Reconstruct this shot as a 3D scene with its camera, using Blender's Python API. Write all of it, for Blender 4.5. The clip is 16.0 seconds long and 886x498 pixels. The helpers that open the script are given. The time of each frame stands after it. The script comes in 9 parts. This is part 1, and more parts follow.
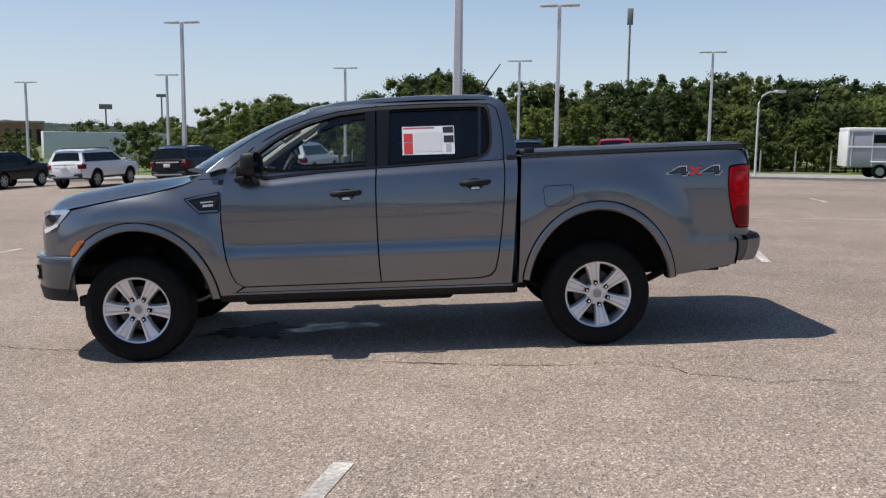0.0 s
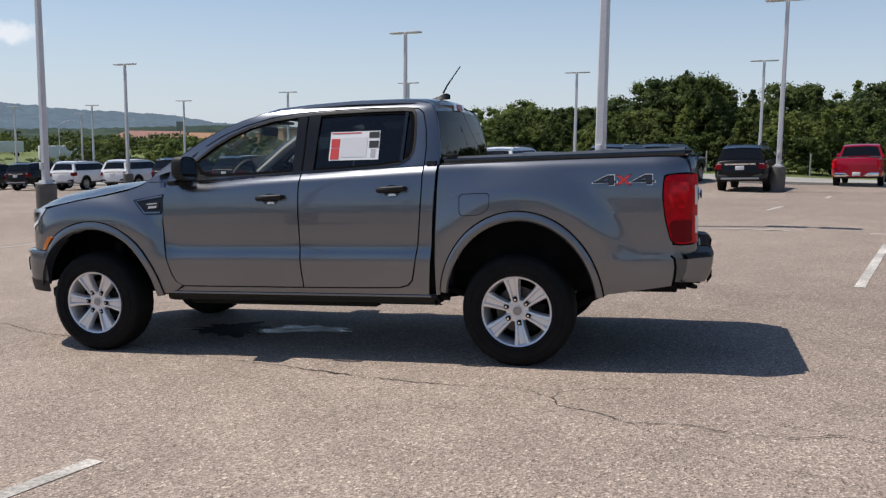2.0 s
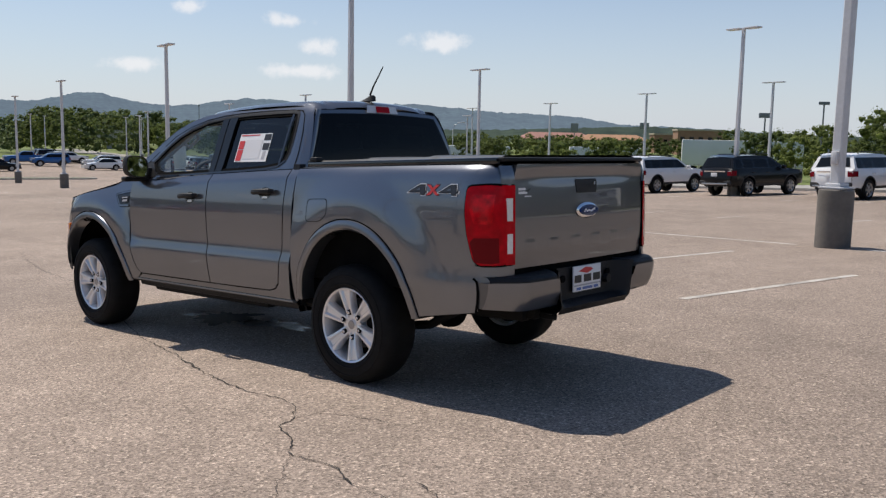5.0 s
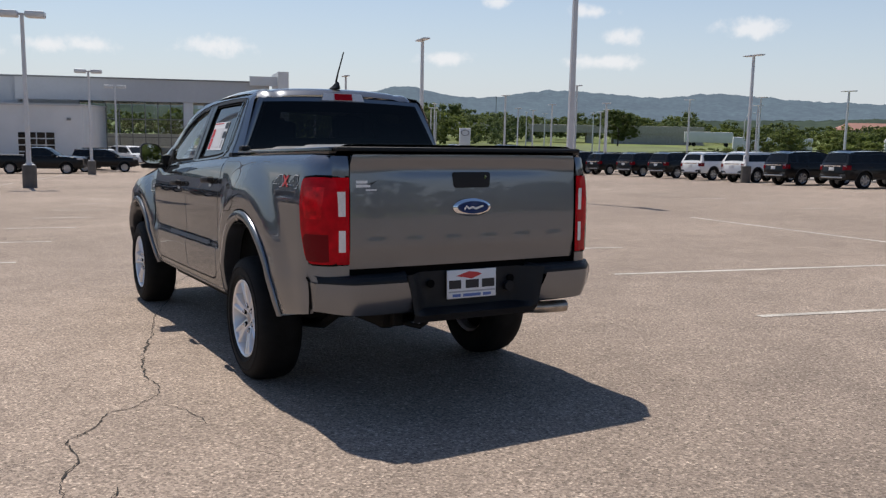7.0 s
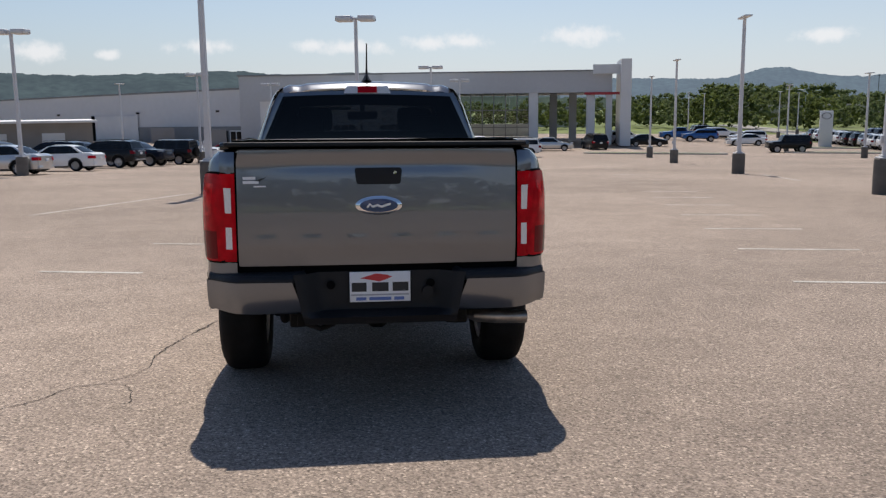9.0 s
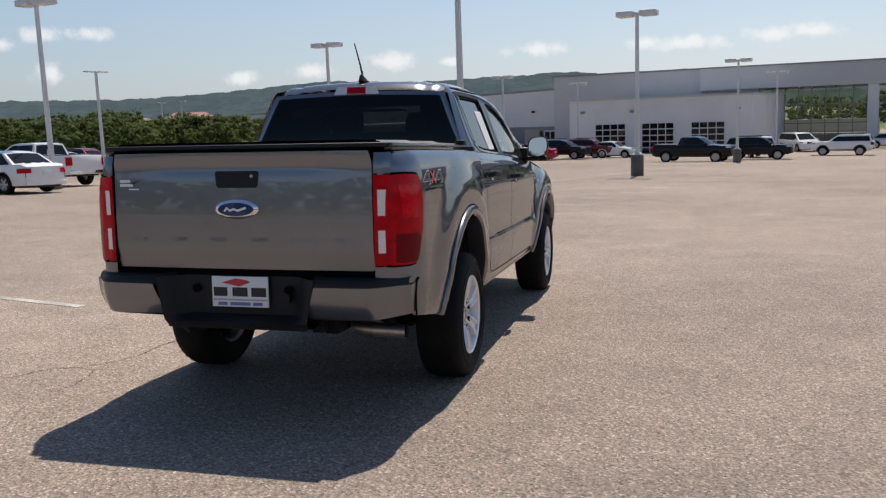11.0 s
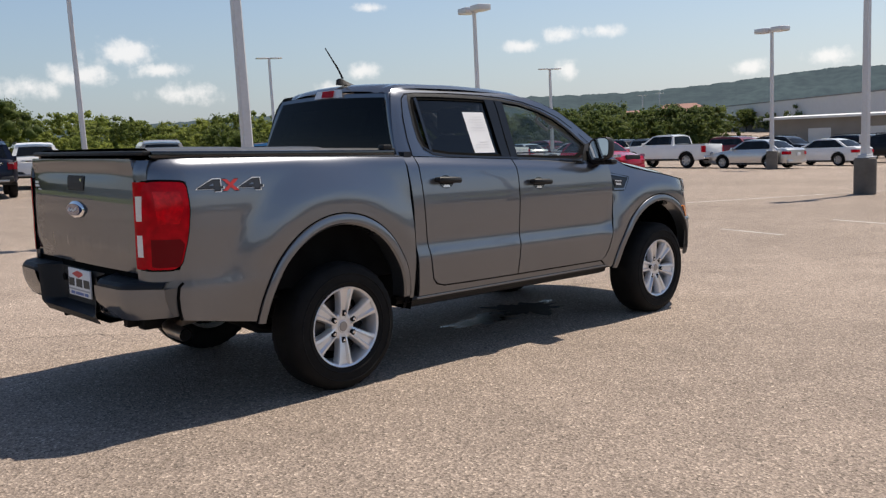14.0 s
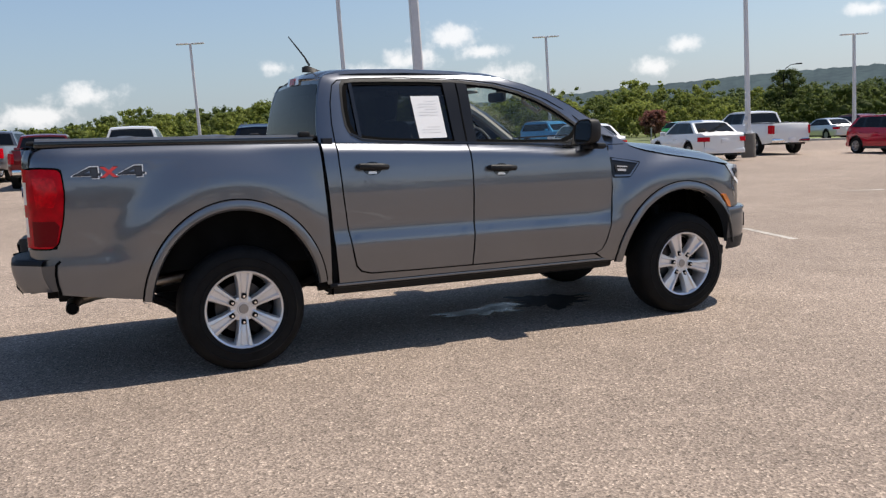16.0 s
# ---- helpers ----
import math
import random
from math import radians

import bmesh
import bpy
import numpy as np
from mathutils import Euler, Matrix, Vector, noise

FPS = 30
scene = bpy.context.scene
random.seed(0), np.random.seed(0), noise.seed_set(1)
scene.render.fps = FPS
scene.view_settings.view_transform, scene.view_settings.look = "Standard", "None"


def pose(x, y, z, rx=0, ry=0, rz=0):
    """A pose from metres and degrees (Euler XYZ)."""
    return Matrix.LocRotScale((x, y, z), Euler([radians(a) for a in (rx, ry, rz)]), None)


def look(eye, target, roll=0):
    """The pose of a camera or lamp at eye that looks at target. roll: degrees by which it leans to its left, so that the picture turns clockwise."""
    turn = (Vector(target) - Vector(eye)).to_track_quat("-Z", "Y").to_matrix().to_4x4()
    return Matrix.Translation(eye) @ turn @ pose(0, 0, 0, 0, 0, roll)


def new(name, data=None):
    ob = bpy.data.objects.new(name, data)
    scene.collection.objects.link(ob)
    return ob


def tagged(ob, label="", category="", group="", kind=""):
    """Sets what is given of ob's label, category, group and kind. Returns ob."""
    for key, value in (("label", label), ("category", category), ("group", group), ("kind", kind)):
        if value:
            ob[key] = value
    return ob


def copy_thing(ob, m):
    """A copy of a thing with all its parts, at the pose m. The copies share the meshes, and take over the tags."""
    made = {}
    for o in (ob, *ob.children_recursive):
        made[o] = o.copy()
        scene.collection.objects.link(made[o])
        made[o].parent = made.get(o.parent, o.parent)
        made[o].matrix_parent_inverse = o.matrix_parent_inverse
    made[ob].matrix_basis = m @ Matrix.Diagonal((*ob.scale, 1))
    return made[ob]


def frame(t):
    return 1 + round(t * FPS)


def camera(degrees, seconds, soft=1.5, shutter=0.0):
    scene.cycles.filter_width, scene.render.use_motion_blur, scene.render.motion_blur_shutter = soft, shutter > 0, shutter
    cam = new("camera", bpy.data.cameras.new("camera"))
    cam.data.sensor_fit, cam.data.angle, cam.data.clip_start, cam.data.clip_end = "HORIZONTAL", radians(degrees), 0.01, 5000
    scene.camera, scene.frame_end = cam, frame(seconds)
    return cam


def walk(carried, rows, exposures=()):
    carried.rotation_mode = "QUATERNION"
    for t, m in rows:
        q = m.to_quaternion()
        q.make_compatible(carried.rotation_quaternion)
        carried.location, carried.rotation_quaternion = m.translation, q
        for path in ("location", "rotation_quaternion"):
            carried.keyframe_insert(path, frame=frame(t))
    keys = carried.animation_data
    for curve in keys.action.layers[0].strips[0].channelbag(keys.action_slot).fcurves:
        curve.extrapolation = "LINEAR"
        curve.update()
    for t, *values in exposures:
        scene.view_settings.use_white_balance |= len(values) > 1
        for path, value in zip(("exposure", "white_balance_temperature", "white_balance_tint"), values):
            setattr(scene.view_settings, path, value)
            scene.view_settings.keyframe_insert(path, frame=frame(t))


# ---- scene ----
# The lot falls gently towards the nose of the pickup: UP is plumb in the pickup's own axes.
UP = Vector((0.0426, -0.0081, 1.0)).normalized()
TILT = UP.rotation_difference(Vector((0, 0, 1))).to_matrix().to_4x4()

cam = camera(53.5, 16.0, 1.3)
PATH = [
    (0, (0.403, -6.978, 1.459), (0.445, -4.993, 1.219), -1.8),
    (0.5, (0.985, -6.891, 1.441), (0.88, -4.906, 1.222), -1.8),
    (1, (1.592, -6.818, 1.433), (1.34, -4.846, 1.22), -1.8),
    (1.5, (2.152, -6.652, 1.408), (1.74, -4.706, 1.2), -1.6),
    (2, (2.716, -6.477, 1.393), (2.171, -4.565, 1.182), -1.6),
    (2.5, (3.25, -6.251, 1.381), (2.552, -4.389, 1.169), -1.1),
    (3, (3.784, -5.967, 1.374), (2.938, -4.167, 1.165), -1.2),
    (3.5, (4.297, -5.685, 1.37), (3.315, -3.954, 1.166), -0.7),
    (4, (4.753, -5.319, 1.37), (3.679, -3.643, 1.175), -0.4),
    (4.5, (5.222, -4.985, 1.383), (4.029, -3.391, 1.187), -0.2),
    (4.7, (5.376, -4.809, 1.357), (4.134, -3.253, 1.162), -0.3),
    (6.8, (6.705, -2.666, 1.358), (5.001, -1.638, 1.157), 0.4),
    (7, (6.756, -2.432, 1.345), (5.025, -1.454, 1.135), 0.3),
    (7.5, (6.888, -1.886, 1.355), (5.064, -1.095, 1.142), 0.0),
    (8, (7.005, -1.31, 1.351), (5.1, -0.747, 1.125), 0.3),
    (8.5, (7.065, -0.751, 1.364), (5.117, -0.357, 1.136), 0.0),
    (9, (7.129, -0.168, 1.375), (5.156, 0.052, 1.138), -0.4),
    (9.2, (7.108, 0.057, 1.359), (5.128, 0.202, 1.119), -0.6),
    (11.3, (6.532, 2.372, 1.369), (4.642, 1.763, 1.135), -0.7),
    (11.5, (6.437, 2.566, 1.391), (4.57, 1.888, 1.152), -0.5),
    (12, (6.176, 3.089, 1.394), (4.395, 2.214, 1.149), -0.2),
    (12.5, (5.843, 3.581, 1.386), (4.138, 2.561, 1.156), 0.1),
    (13, (5.484, 4.051, 1.383), (3.889, 2.864, 1.166), -0.3),
    (13.5, (5.081, 4.493, 1.381), (3.579, 3.191, 1.164), -0.6),
    (14, (4.628, 4.889, 1.389), (3.26, 3.449, 1.157), -0.9),
    (14.5, (4.151, 5.261, 1.389), (2.941, 3.689, 1.133), -1.3),
    (15, (3.631, 5.567, 1.38), (2.558, 3.899, 1.119), -1.8),
    (15.5, (3.115, 5.879, 1.392), (2.198, 4.122, 1.119), -1.6),
    (16, (2.548, 6.081, 1.39), (1.765, 4.26, 1.122), -1.6),
]
walk(cam, [(t, TILT @ look(e, g, r)) for t, e, g, r in PATH], [(0, 0.0, 6300, 10), (4, -0.05, 6500, 11), (9, -0.05, 6600, 11), (11.5, 0.03, 6650, 11), (13, 0.06, 6750, 11), (14, 0.15, 6850, 11), (14.6, 0.34, 6900, 11), (15.5, 0.29, 6800, 11), (16, 0.24, 6700, 11)])

# ---- daylight ----
SUN_DIR = Vector((-0.528, 0.02, 0.978)).normalized()
world = bpy.data.worlds.new("daylight")
scene.world = world
world.use_nodes = True
wn, wl = world.node_tree.nodes, world.node_tree.links
for n in list(wn):
    wn.remove(n)
w_out = wn.new("ShaderNodeOutputWorld")
w_bg = wn.new("ShaderNodeBackground")
w_sky = wn.new("ShaderNodeTexSky")
w_sky.sky_type = "NISHITA"
w_sky.sun_disc = False
w_sky.sun_elevation = math.asin(SUN_DIR.z)
w_sky.sun_rotation = radians(270)
w_sky.air_density, w_sky.dust_density, w_sky.ozone_density = 1.0, 0.5, 4.0
w_bg.inputs["Strength"].default_value = 0.107
wl.new(w_bg.outputs[0], w_out.inputs[0])

# Small fair-weather clouds: azimuth and elevation in degrees (from +x towards +y), half width, half height.
CLOUDS = [(141.4, 6.8, 1.4, 0.45), (139.4, 5.3, 1.3, 0.55), (140.5, 3.8, 2.6, 0.5), (131.9, 5.7, 1.9, 0.6), (150.3, 3.9, 1.8, 0.45), (172.1, 4.0, 1.8, 0.55), (165.2, 4.25, 2.4, 0.65), (147.3, 7.4, 1.0, 0.4),
          (197.9, 3.3, 1.4, 0.6), (179.4, 3.65, 2.2, 0.5), (193.9, 3.2, 0.8, 0.3), (220.9, 4.7, 1.3, 0.4), (218.5, 5.2, 1.2, 0.55), (216.1, 5.3, 1.3, 0.45), (218.2, 3.05, 0.9, 0.7), (207.3, 2.55, 1.1, 0.45),
          (188.5, 3.7, 2.0, 0.5), (182.0, 3.8, 1.2, 0.4), (174.6, 3.9, 1.6, 0.5), (231.3, 3.65, 1.3, 0.5), (202.7, 2.9, 1.3, 0.5), (245.6, 5.25, 2.0, 0.8), (243.8, 4.2, 1.6, 0.5), (242.4, 2.8, 2.0, 0.7),
          (230.6, 7.5, 0.9, 0.3), (248.3, 4.0, 1.9, 0.7), (256.9, 4.05, 1.0, 0.5), (251.0, 3.4, 1.8, 0.7), (268.2, 3.0, 2.1, 0.7), (271.6, 1.9, 3.4, 0.7), (233.0, 2.4, 1.4, 0.6), (103.0, 11.0, 2.2, 0.5), (120.0, 9.0, 2.0, 0.4)]
w_co = wn.new("ShaderNodeTexCoord")
w_noise = wn.new("ShaderNodeTexNoise")
w_noise.inputs["Scale"].default_value, w_noise.inputs["Detail"].default_value, w_noise.inputs["Roughness"].default_value = 42.0, 8.0, 0.60
wl.new(w_co.outputs["Generated"], w_noise.inputs["Vector"])
w_off = wn.new("ShaderNodeMath")
w_off.operation = "SUBTRACT"
w_off.inputs[1].default_value = 0.5
wl.new(w_noise.outputs["Fac"], w_off.inputs[0])
last = None
for az, el, hw, hh in CLOUDS:
    a, b = radians(az), radians(el)
    mp = wn.new("ShaderNodeMapping")
    mp.vector_type = "TEXTURE"
    mp.inputs["Location"].default_value = (math.cos(a) * math.cos(b), math.sin(a) * math.cos(b), math.sin(b))
    mp.inputs["Rotation"].default_value = (0, 0, a)
    mp.inputs["Scale"].default_value = (1.0, radians(hw), radians(hh))
    ln = wn.new("ShaderNodeVectorMath")
    ln.operation = "LENGTH"
    wl.new(w_co.outputs["Generated"], mp.inputs["Vector"])
    wl.new(mp.outputs["Vector"], ln.inputs[0])
    if last is None:
        last = ln.outputs["Value"]
    else:
        mn = wn.new("ShaderNodeMath")
        mn.operation = "MINIMUM"
        wl.new(last, mn.inputs[0])
        wl.new(ln.outputs["Value"], mn.inputs[1])
        last = mn.outputs[0]
w_add = wn.new("ShaderNodeMath")
w_add.operation = "MULTIPLY_ADD"
w_add.inputs[1].default_value = 2.7
wl.new(w_off.outputs[0], w_add.inputs[0])
wl.new(last, w_add.inputs[2])
w_map = wn.new("ShaderNodeMapRange")
w_map.interpolation_type = "SMOOTHSTEP"
for k, v in (("From Min", 1.25), ("From Max", 0.15), ("To Min", 0.0), ("To Max", 0.70)):
    w_map.inputs[k].default_value = v
wl.new(w_add.outputs[0], w_map.inputs["Value"])
w_mix = wn.new("ShaderNodeMix")
w_mix.data_type = "RGBA"
w_mix.inputs["B"].default_value = (8.9, 8.9, 9.0, 1)
wl.new(w_map.outputs[0], w_mix.inputs["Factor"])
# summer haze whitens the low sky
w_sep = wn.new("ShaderNodeSeparateXYZ")
wl.new(w_co.outputs["Generated"], w_sep.inputs[0])
w_hz = wn.new("ShaderNodeMapRange")
for k, v in (("From Min", 0.0), ("From Max", 0.26), ("To Min", 0.72), ("To Max", 0.0)):
    w_hz.inputs[k].default_value = v
wl.new(w_sep.outputs["Z"], w_hz.inputs["Value"])
w_haze = wn.new("ShaderNodeMix")
w_haze.data_type = "RGBA"
w_dir = wn.new("ShaderNodeMapRange")
for k, v in (("From Min", -1.0), ("From Max", 0.1), ("To Min", 0.0), ("To Max", 1.0)):
    w_dir.inputs[k].default_value = v
wl.new(w_sep.outputs["Y"], w_dir.inputs["Value"])
w_tone = wn.new("ShaderNodeMix")
w_tone.data_type = "RGBA"
w_tone.inputs["A"].default_value, w_tone.inputs["B"].default_value = (2.6, 3.3, 4.3, 1), (6.2, 6.8, 7.8, 1)
wl.new(w_dir.outputs[0], w_tone.inputs["Factor"])
wl.new(w_tone.outputs["Result"], w_haze.inputs["B"])
wl.new(w_hz.outputs[0], w_haze.inputs["Factor"])
wl.new(w_sky.outputs["Color"], w_haze.inputs["A"])
wl.new(w_haze.outputs["Result"], w_mix.inputs["A"])
wl.new(w_mix.outputs["Result"], w_bg.inputs["Color"])

sun_data = bpy.data.lights.new("sun", "SUN")
sun_data.energy, sun_data.angle, sun_data.color = 5.0, radians(0.53), (1.0, 0.93, 0.83)
sun = new("sun", sun_data)
sun.matrix_world = look(SUN_DIR * 300, (0, 0, 0))


# ---- materials ----
def mat(name, color, rough=0.6, metal=0.0, var=0.0, scale=4.0, fine=0.0, fine_scale=60.0, bump=0.0, bump_scale=80.0, coat=0.0, spec=0.5, per_object=0.0, per_island=0.0, color2=None):
    """A surface with variation at two scales (var at scale, fine at fine_scale), relief, and a tint by object or by island."""
    m = bpy.data.materials.new(name)
    m.use_nodes = True
    n, l = m.node_tree.nodes, m.node_tree.links
    b = n["Principled BSDF"]
    b.inputs["Roughness"].default_value, b.inputs["Metallic"].default_value = rough, metal
    b.inputs["Coat Weight"].default_value, b.inputs["Coat Roughness"].default_value = coat, 0.03
    b.inputs["Specular IOR Level"].default_value = spec
    co = n.new("ShaderNodeTexCoord")
    out = n.new("ShaderNodeRGB")
    out.outputs[0].default_value = (*color, 1)
    sock = out.outputs[0]

    def vary(sock, fac, amount):
        mixer = n.new("ShaderNodeMix")
        mixer.data_type, mixer.blend_type = "RGBA", "MULTIPLY"
        mr = n.new("ShaderNodeMapRange")
        mr.inputs["To Min"].default_value, mr.inputs["To Max"].default_value = 1 - amount, 1 + amount
        l.new(fac, mr.inputs["Value"])
        mixer.inputs["Factor"].default_value = 1
        l.new(sock, mixer.inputs["A"])
        l.new(mr.outputs[0], mixer.inputs["B"])
        return mixer.outputs["Result"]

    def noise_fac(sc, detail=4.0):
        t = n.new("ShaderNodeTexNoise")
        t.inputs["Scale"].default_value, t.inputs["Detail"].default_value = sc, detail
        l.new(co.outputs["Object"], t.inputs["Vector"])
        mr = n.new("ShaderNodeMapRange")
        mr.inputs["From Min"].default_value, mr.inputs["From Max"].default_value = 0.3, 0.7
        l.new(t.outputs["Fac"], mr.inputs["Value"])
        return mr.outputs[0]
    if color2:
        mx = n.new("ShaderNodeMix")
        mx.data_type = "RGBA"
        mx.inputs["B"].default_value = (*color2, 1)
        l.new(noise_fac(scale * 0.6), mx.inputs["Factor"])
        l.new(sock, mx.inputs["A"])
        sock = mx.outputs["Result"]
    if var:
        sock = vary(sock, noise_fac(scale), var)
    if fine:
        sock = vary(sock, noise_fac(fine_scale, 2.0), fine)
    if per_object:
        oi = n.new("ShaderNodeObjectInfo")
        sock = vary(sock, oi.outputs["Random"], per_object)
    if per_island:
        ge = n.new("ShaderNodeNewGeometry")
        sock = vary(sock, ge.outputs["Random Per Island"], per_island)
    l.new(sock, b.inputs["Base Color"])
    if bump:
        bt = n.new("ShaderNodeTexNoise")
        bt.inputs["Scale"].default_value, bt.inputs["Detail"].default_value = bump_scale, 3.0
        l.new(co.outputs["Object"], bt.inputs["Vector"])
        bp = n.new("ShaderNodeBump")
        bp.inputs["Strength"].default_value, bp.inputs["Distance"].default_value = min(1.0, bump), 0.01
        l.new(bt.outputs["Fac"], bp.inputs["Height"])
        l.new(bp.outputs[0], b.inputs["Normal"])
    return m


def glass(name, tint, rough=0.0, mixin=0.5, body=(0.01, 0.011, 0.012), gloss=1.0):
    """Thin car glass: part see-through with a tint, part dark film, glossy by Fresnel."""
    m = bpy.data.materials.new(name)
    m.use_nodes = True
    n, l = m.node_tree.nodes, m.node_tree.links
    for x in list(n):
        n.remove(x)
    o = n.new("ShaderNodeOutputMaterial")
    tr = n.new("ShaderNodeBsdfTransparent")
    tr.inputs["Color"].default_value = (*tint, 1)
    gl = n.new("ShaderNodeBsdfGlossy")
    gl.inputs["Roughness"].default_value = 0.02 + rough
    gl.inputs["Color"].default_value = (gloss, gloss, gloss, 1)
    df = n.new("ShaderNodeBsdfDiffuse")
    df.inputs["Color"].default_value = (*body, 1)
    m1, m2 = n.new("ShaderNodeMixShader"), n.new("ShaderNodeMixShader")
    m1.inputs[0].default_value = mixin
    lw = n.new("ShaderNodeLayerWeight")
    lw.inputs["Blend"].default_value = 0.5
    pw = n.new("ShaderNodeMath")
    pw.operation = "POWER"
    pw.inputs[1].default_value = 5.0
    fr = n.new("ShaderNodeMath")
    fr.operation = "MULTIPLY_ADD"
    fr.inputs[1].default_value, fr.inputs[2].default_value = 0.92, 0.04
    l.new(lw.outputs["Facing"], pw.inputs[0])
    l.new(pw.outputs[0], fr.inputs[0])
    l.new(tr.outputs[0], m1.inputs[1])
    l.new(df.outputs[0], m1.inputs[2])
    l.new(fr.outputs[0], m2.inputs[0])
    l.new(m1.outputs[0], m2.inputs[1])
    l.new(gl.outputs[0], m2.inputs[2])
    l.new(m2.outputs[0], o.inputs[0])
    return m


def asphalt_material():
    """Worn pale asphalt: exposed tan and grey stones, drifts of wear, faint oil and tyre marks."""
    m = mat("worn_asphalt", (0.25, 0.215, 0.185), 0.86, bump=0.0)
    n, l = m.node_tree.nodes, m.node_tree.links
    b = n["Principled BSDF"]
    b.inputs["Specular IOR Level"].default_value = 0.25
    co = n.new("ShaderNodeTexCoord")
    vor = n.new("ShaderNodeTexVoronoi")
    vor.inputs["Scale"].default_value = 84.0
    l.new(co.outputs["Object"], vor.inputs["Vector"])
    ramp = n.new("ShaderNodeValToRGB")
    ramp.color_ramp.interpolation = "LINEAR"
    el = ramp.color_ramp.elements
    el[0].position, el[0].color = 0.0, (0.108, 0.086, 0.071, 1)
    el[1].position, el[1].color = 1.0, (0.60, 0.488, 0.398, 1)
    e = el.new(0.35)
    e.color = (0.249, 0.199, 0.164, 1)
    e = el.new(0.75)
    e.color = (0.325, 0.262, 0.215, 1)
    l.new(vor.outputs["Color"], ramp.inputs["Fac"])
    big = n.new("ShaderNodeTexNoise")
    big.inputs["Scale"].default_value, big.inputs["Detail"].default_value, big.inputs["Roughness"].default_value = 0.11, 6.0, 0.6
    l.new(co.outputs["Object"], big.inputs["Vector"])
    mid = n.new("ShaderNodeTexNoise")
    mid.inputs["Scale"].default_value, mid.inputs["Detail"].default_value = 1.7, 5.0
    l.new(co.outputs["Object"], mid.inputs["Vector"])
    fine = n.new("ShaderNodeTexNoise")
    fine.inputs["Scale"].default_value, fine.inputs["Detail"].default_value = 75.0, 3.0
    l.new(co.outputs["Object"], fine.inputs["Vector"])
    sock = ramp.outputs["Color"]
    for src, lo, hi in ((big, 0.80, 1.20), (mid, 0.91, 1.09), (fine, 0.64, 1.36)):
        mr = n.new("ShaderNodeMapRange")
        for k, v in (("From Min", 0.3), ("From Max", 0.7), ("To Min", lo), ("To Max", hi)):
            mr.inputs[k].default_value = v
        l.new(src.outputs["Fac"], mr.inputs["Value"])
        mx = n.new("ShaderNodeMix")
        mx.data_type, mx.blend_type = "RGBA", "MULTIPLY"
        mx.inputs["Factor"].default_value = 1
        l.new(sock, mx.inputs["A"])
        l.new(mr.outputs[0], mx.inputs["B"])
        sock = mx.outputs["Result"]
    l.new(sock, b.inputs["Base Color"])
    bp = n.new("ShaderNodeBump")
    bp.inputs["Strength"].default_value, bp.inputs["Distance"].default_value = 0.8, 0.008
    l.new(vor.outputs["Distance"], bp.inputs["Height"])
    l.new(bp.outputs[0], b.inputs["Normal"])
    return m


def paint(name, color, metal=0.0, rough=0.35, flake=0.0, ior=1.5):
    """Car lacquer: base coat with fine flake under a clear coat."""
    m = mat(name, color, rough, metal, var=0.04, scale=1.2, fine=flake, fine_scale=900.0, coat=1.0)
    m.node_tree.nodes["Principled BSDF"].inputs["Coat IOR"].default_value = ior
    m.node_tree.nodes["Principled BSDF"].inputs["Coat Roughness"].default_value = 0.06
    return m


M_ASPHALT = asphalt_material()
M_PAINT = paint("grey_metallic_paint", (0.170, 0.180, 0.201), 0.84, 0.28, 0.10, 1.58)
M_PAINT.node_tree.nodes["Principled BSDF"].inputs["Specular Tint"].default_value = (0.08, 0.08, 0.09, 1)
M_PAINT.node_tree.nodes["Principled BSDF"].inputs["Coat Roughness"].default_value = 0.015
M_BLACK = mat("black_plastic", (0.012, 0.012, 0.013), 0.55, bump=0.15, bump_scale=300.0, var=0.15, scale=5.0, spec=0.3)
M_GLOSSBLACK = mat("gloss_black_trim", (0.012, 0.012, 0.013), 0.12, coat=0.5)
M_GAP = mat("dark_seam", (0.004, 0.004, 0.0042), 0.9, spec=0.08)
M_LINER = mat("wheel_well_liner", (0.005, 0.005, 0.005), 0.95, var=0.3, scale=9.0, spec=0.05)
M_RUBBER = mat("tyre_rubber", (0.009, 0.0088, 0.0088), 0.75, var=0.25, scale=14.0, bump=0.25, bump_scale=120.0, spec=0.18)
M_ALLOY = mat("silver_alloy", (0.78, 0.78, 0.79), 0.34, 0.65, fine=0.05, fine_scale=400.0, coat=0.3)
M_CHROME = mat("chrome", (0.82, 0.82, 0.84), 0.07, 1.0)
M_STEEL = mat("heat_stained_steel", (0.46, 0.40, 0.35), 0.38, 0.9, var=0.25, scale=18.0)
M_FRAME = mat("chassis_black", (0.008, 0.0075, 0.007), 0.7, var=0.3, scale=8.0, spec=0.2)
M_COVER = mat("black_vinyl_cover", (0.026, 0.026, 0.027), 0.5, bump=0.08, bump_scale=420.0, var=0.12, scale=2.0)
for key, v in (("Coat Weight", 0.5), ("Coat Roughness", 0.5), ("Coat IOR", 1.55)):
    M_COVER.node_tree.nodes["Principled BSDF"].inputs[key].default_value = v
M_RED = mat("red_lamp_lens", (0.50, 0.001, 0.008), 0.22, coat=0.06, var=0.25, scale=18.0, spec=0.12)
M_REDDARK = mat("dark_red_lamp_lens", (0.17, 0.001, 0.005), 0.2, coat=0.06, spec=0.12)
M_CLEARLAMP = mat("clear_lamp_lens", (0.80, 0.76, 0.74), 0.12, coat=1.0, fine=0.1, fine_scale=140.0)
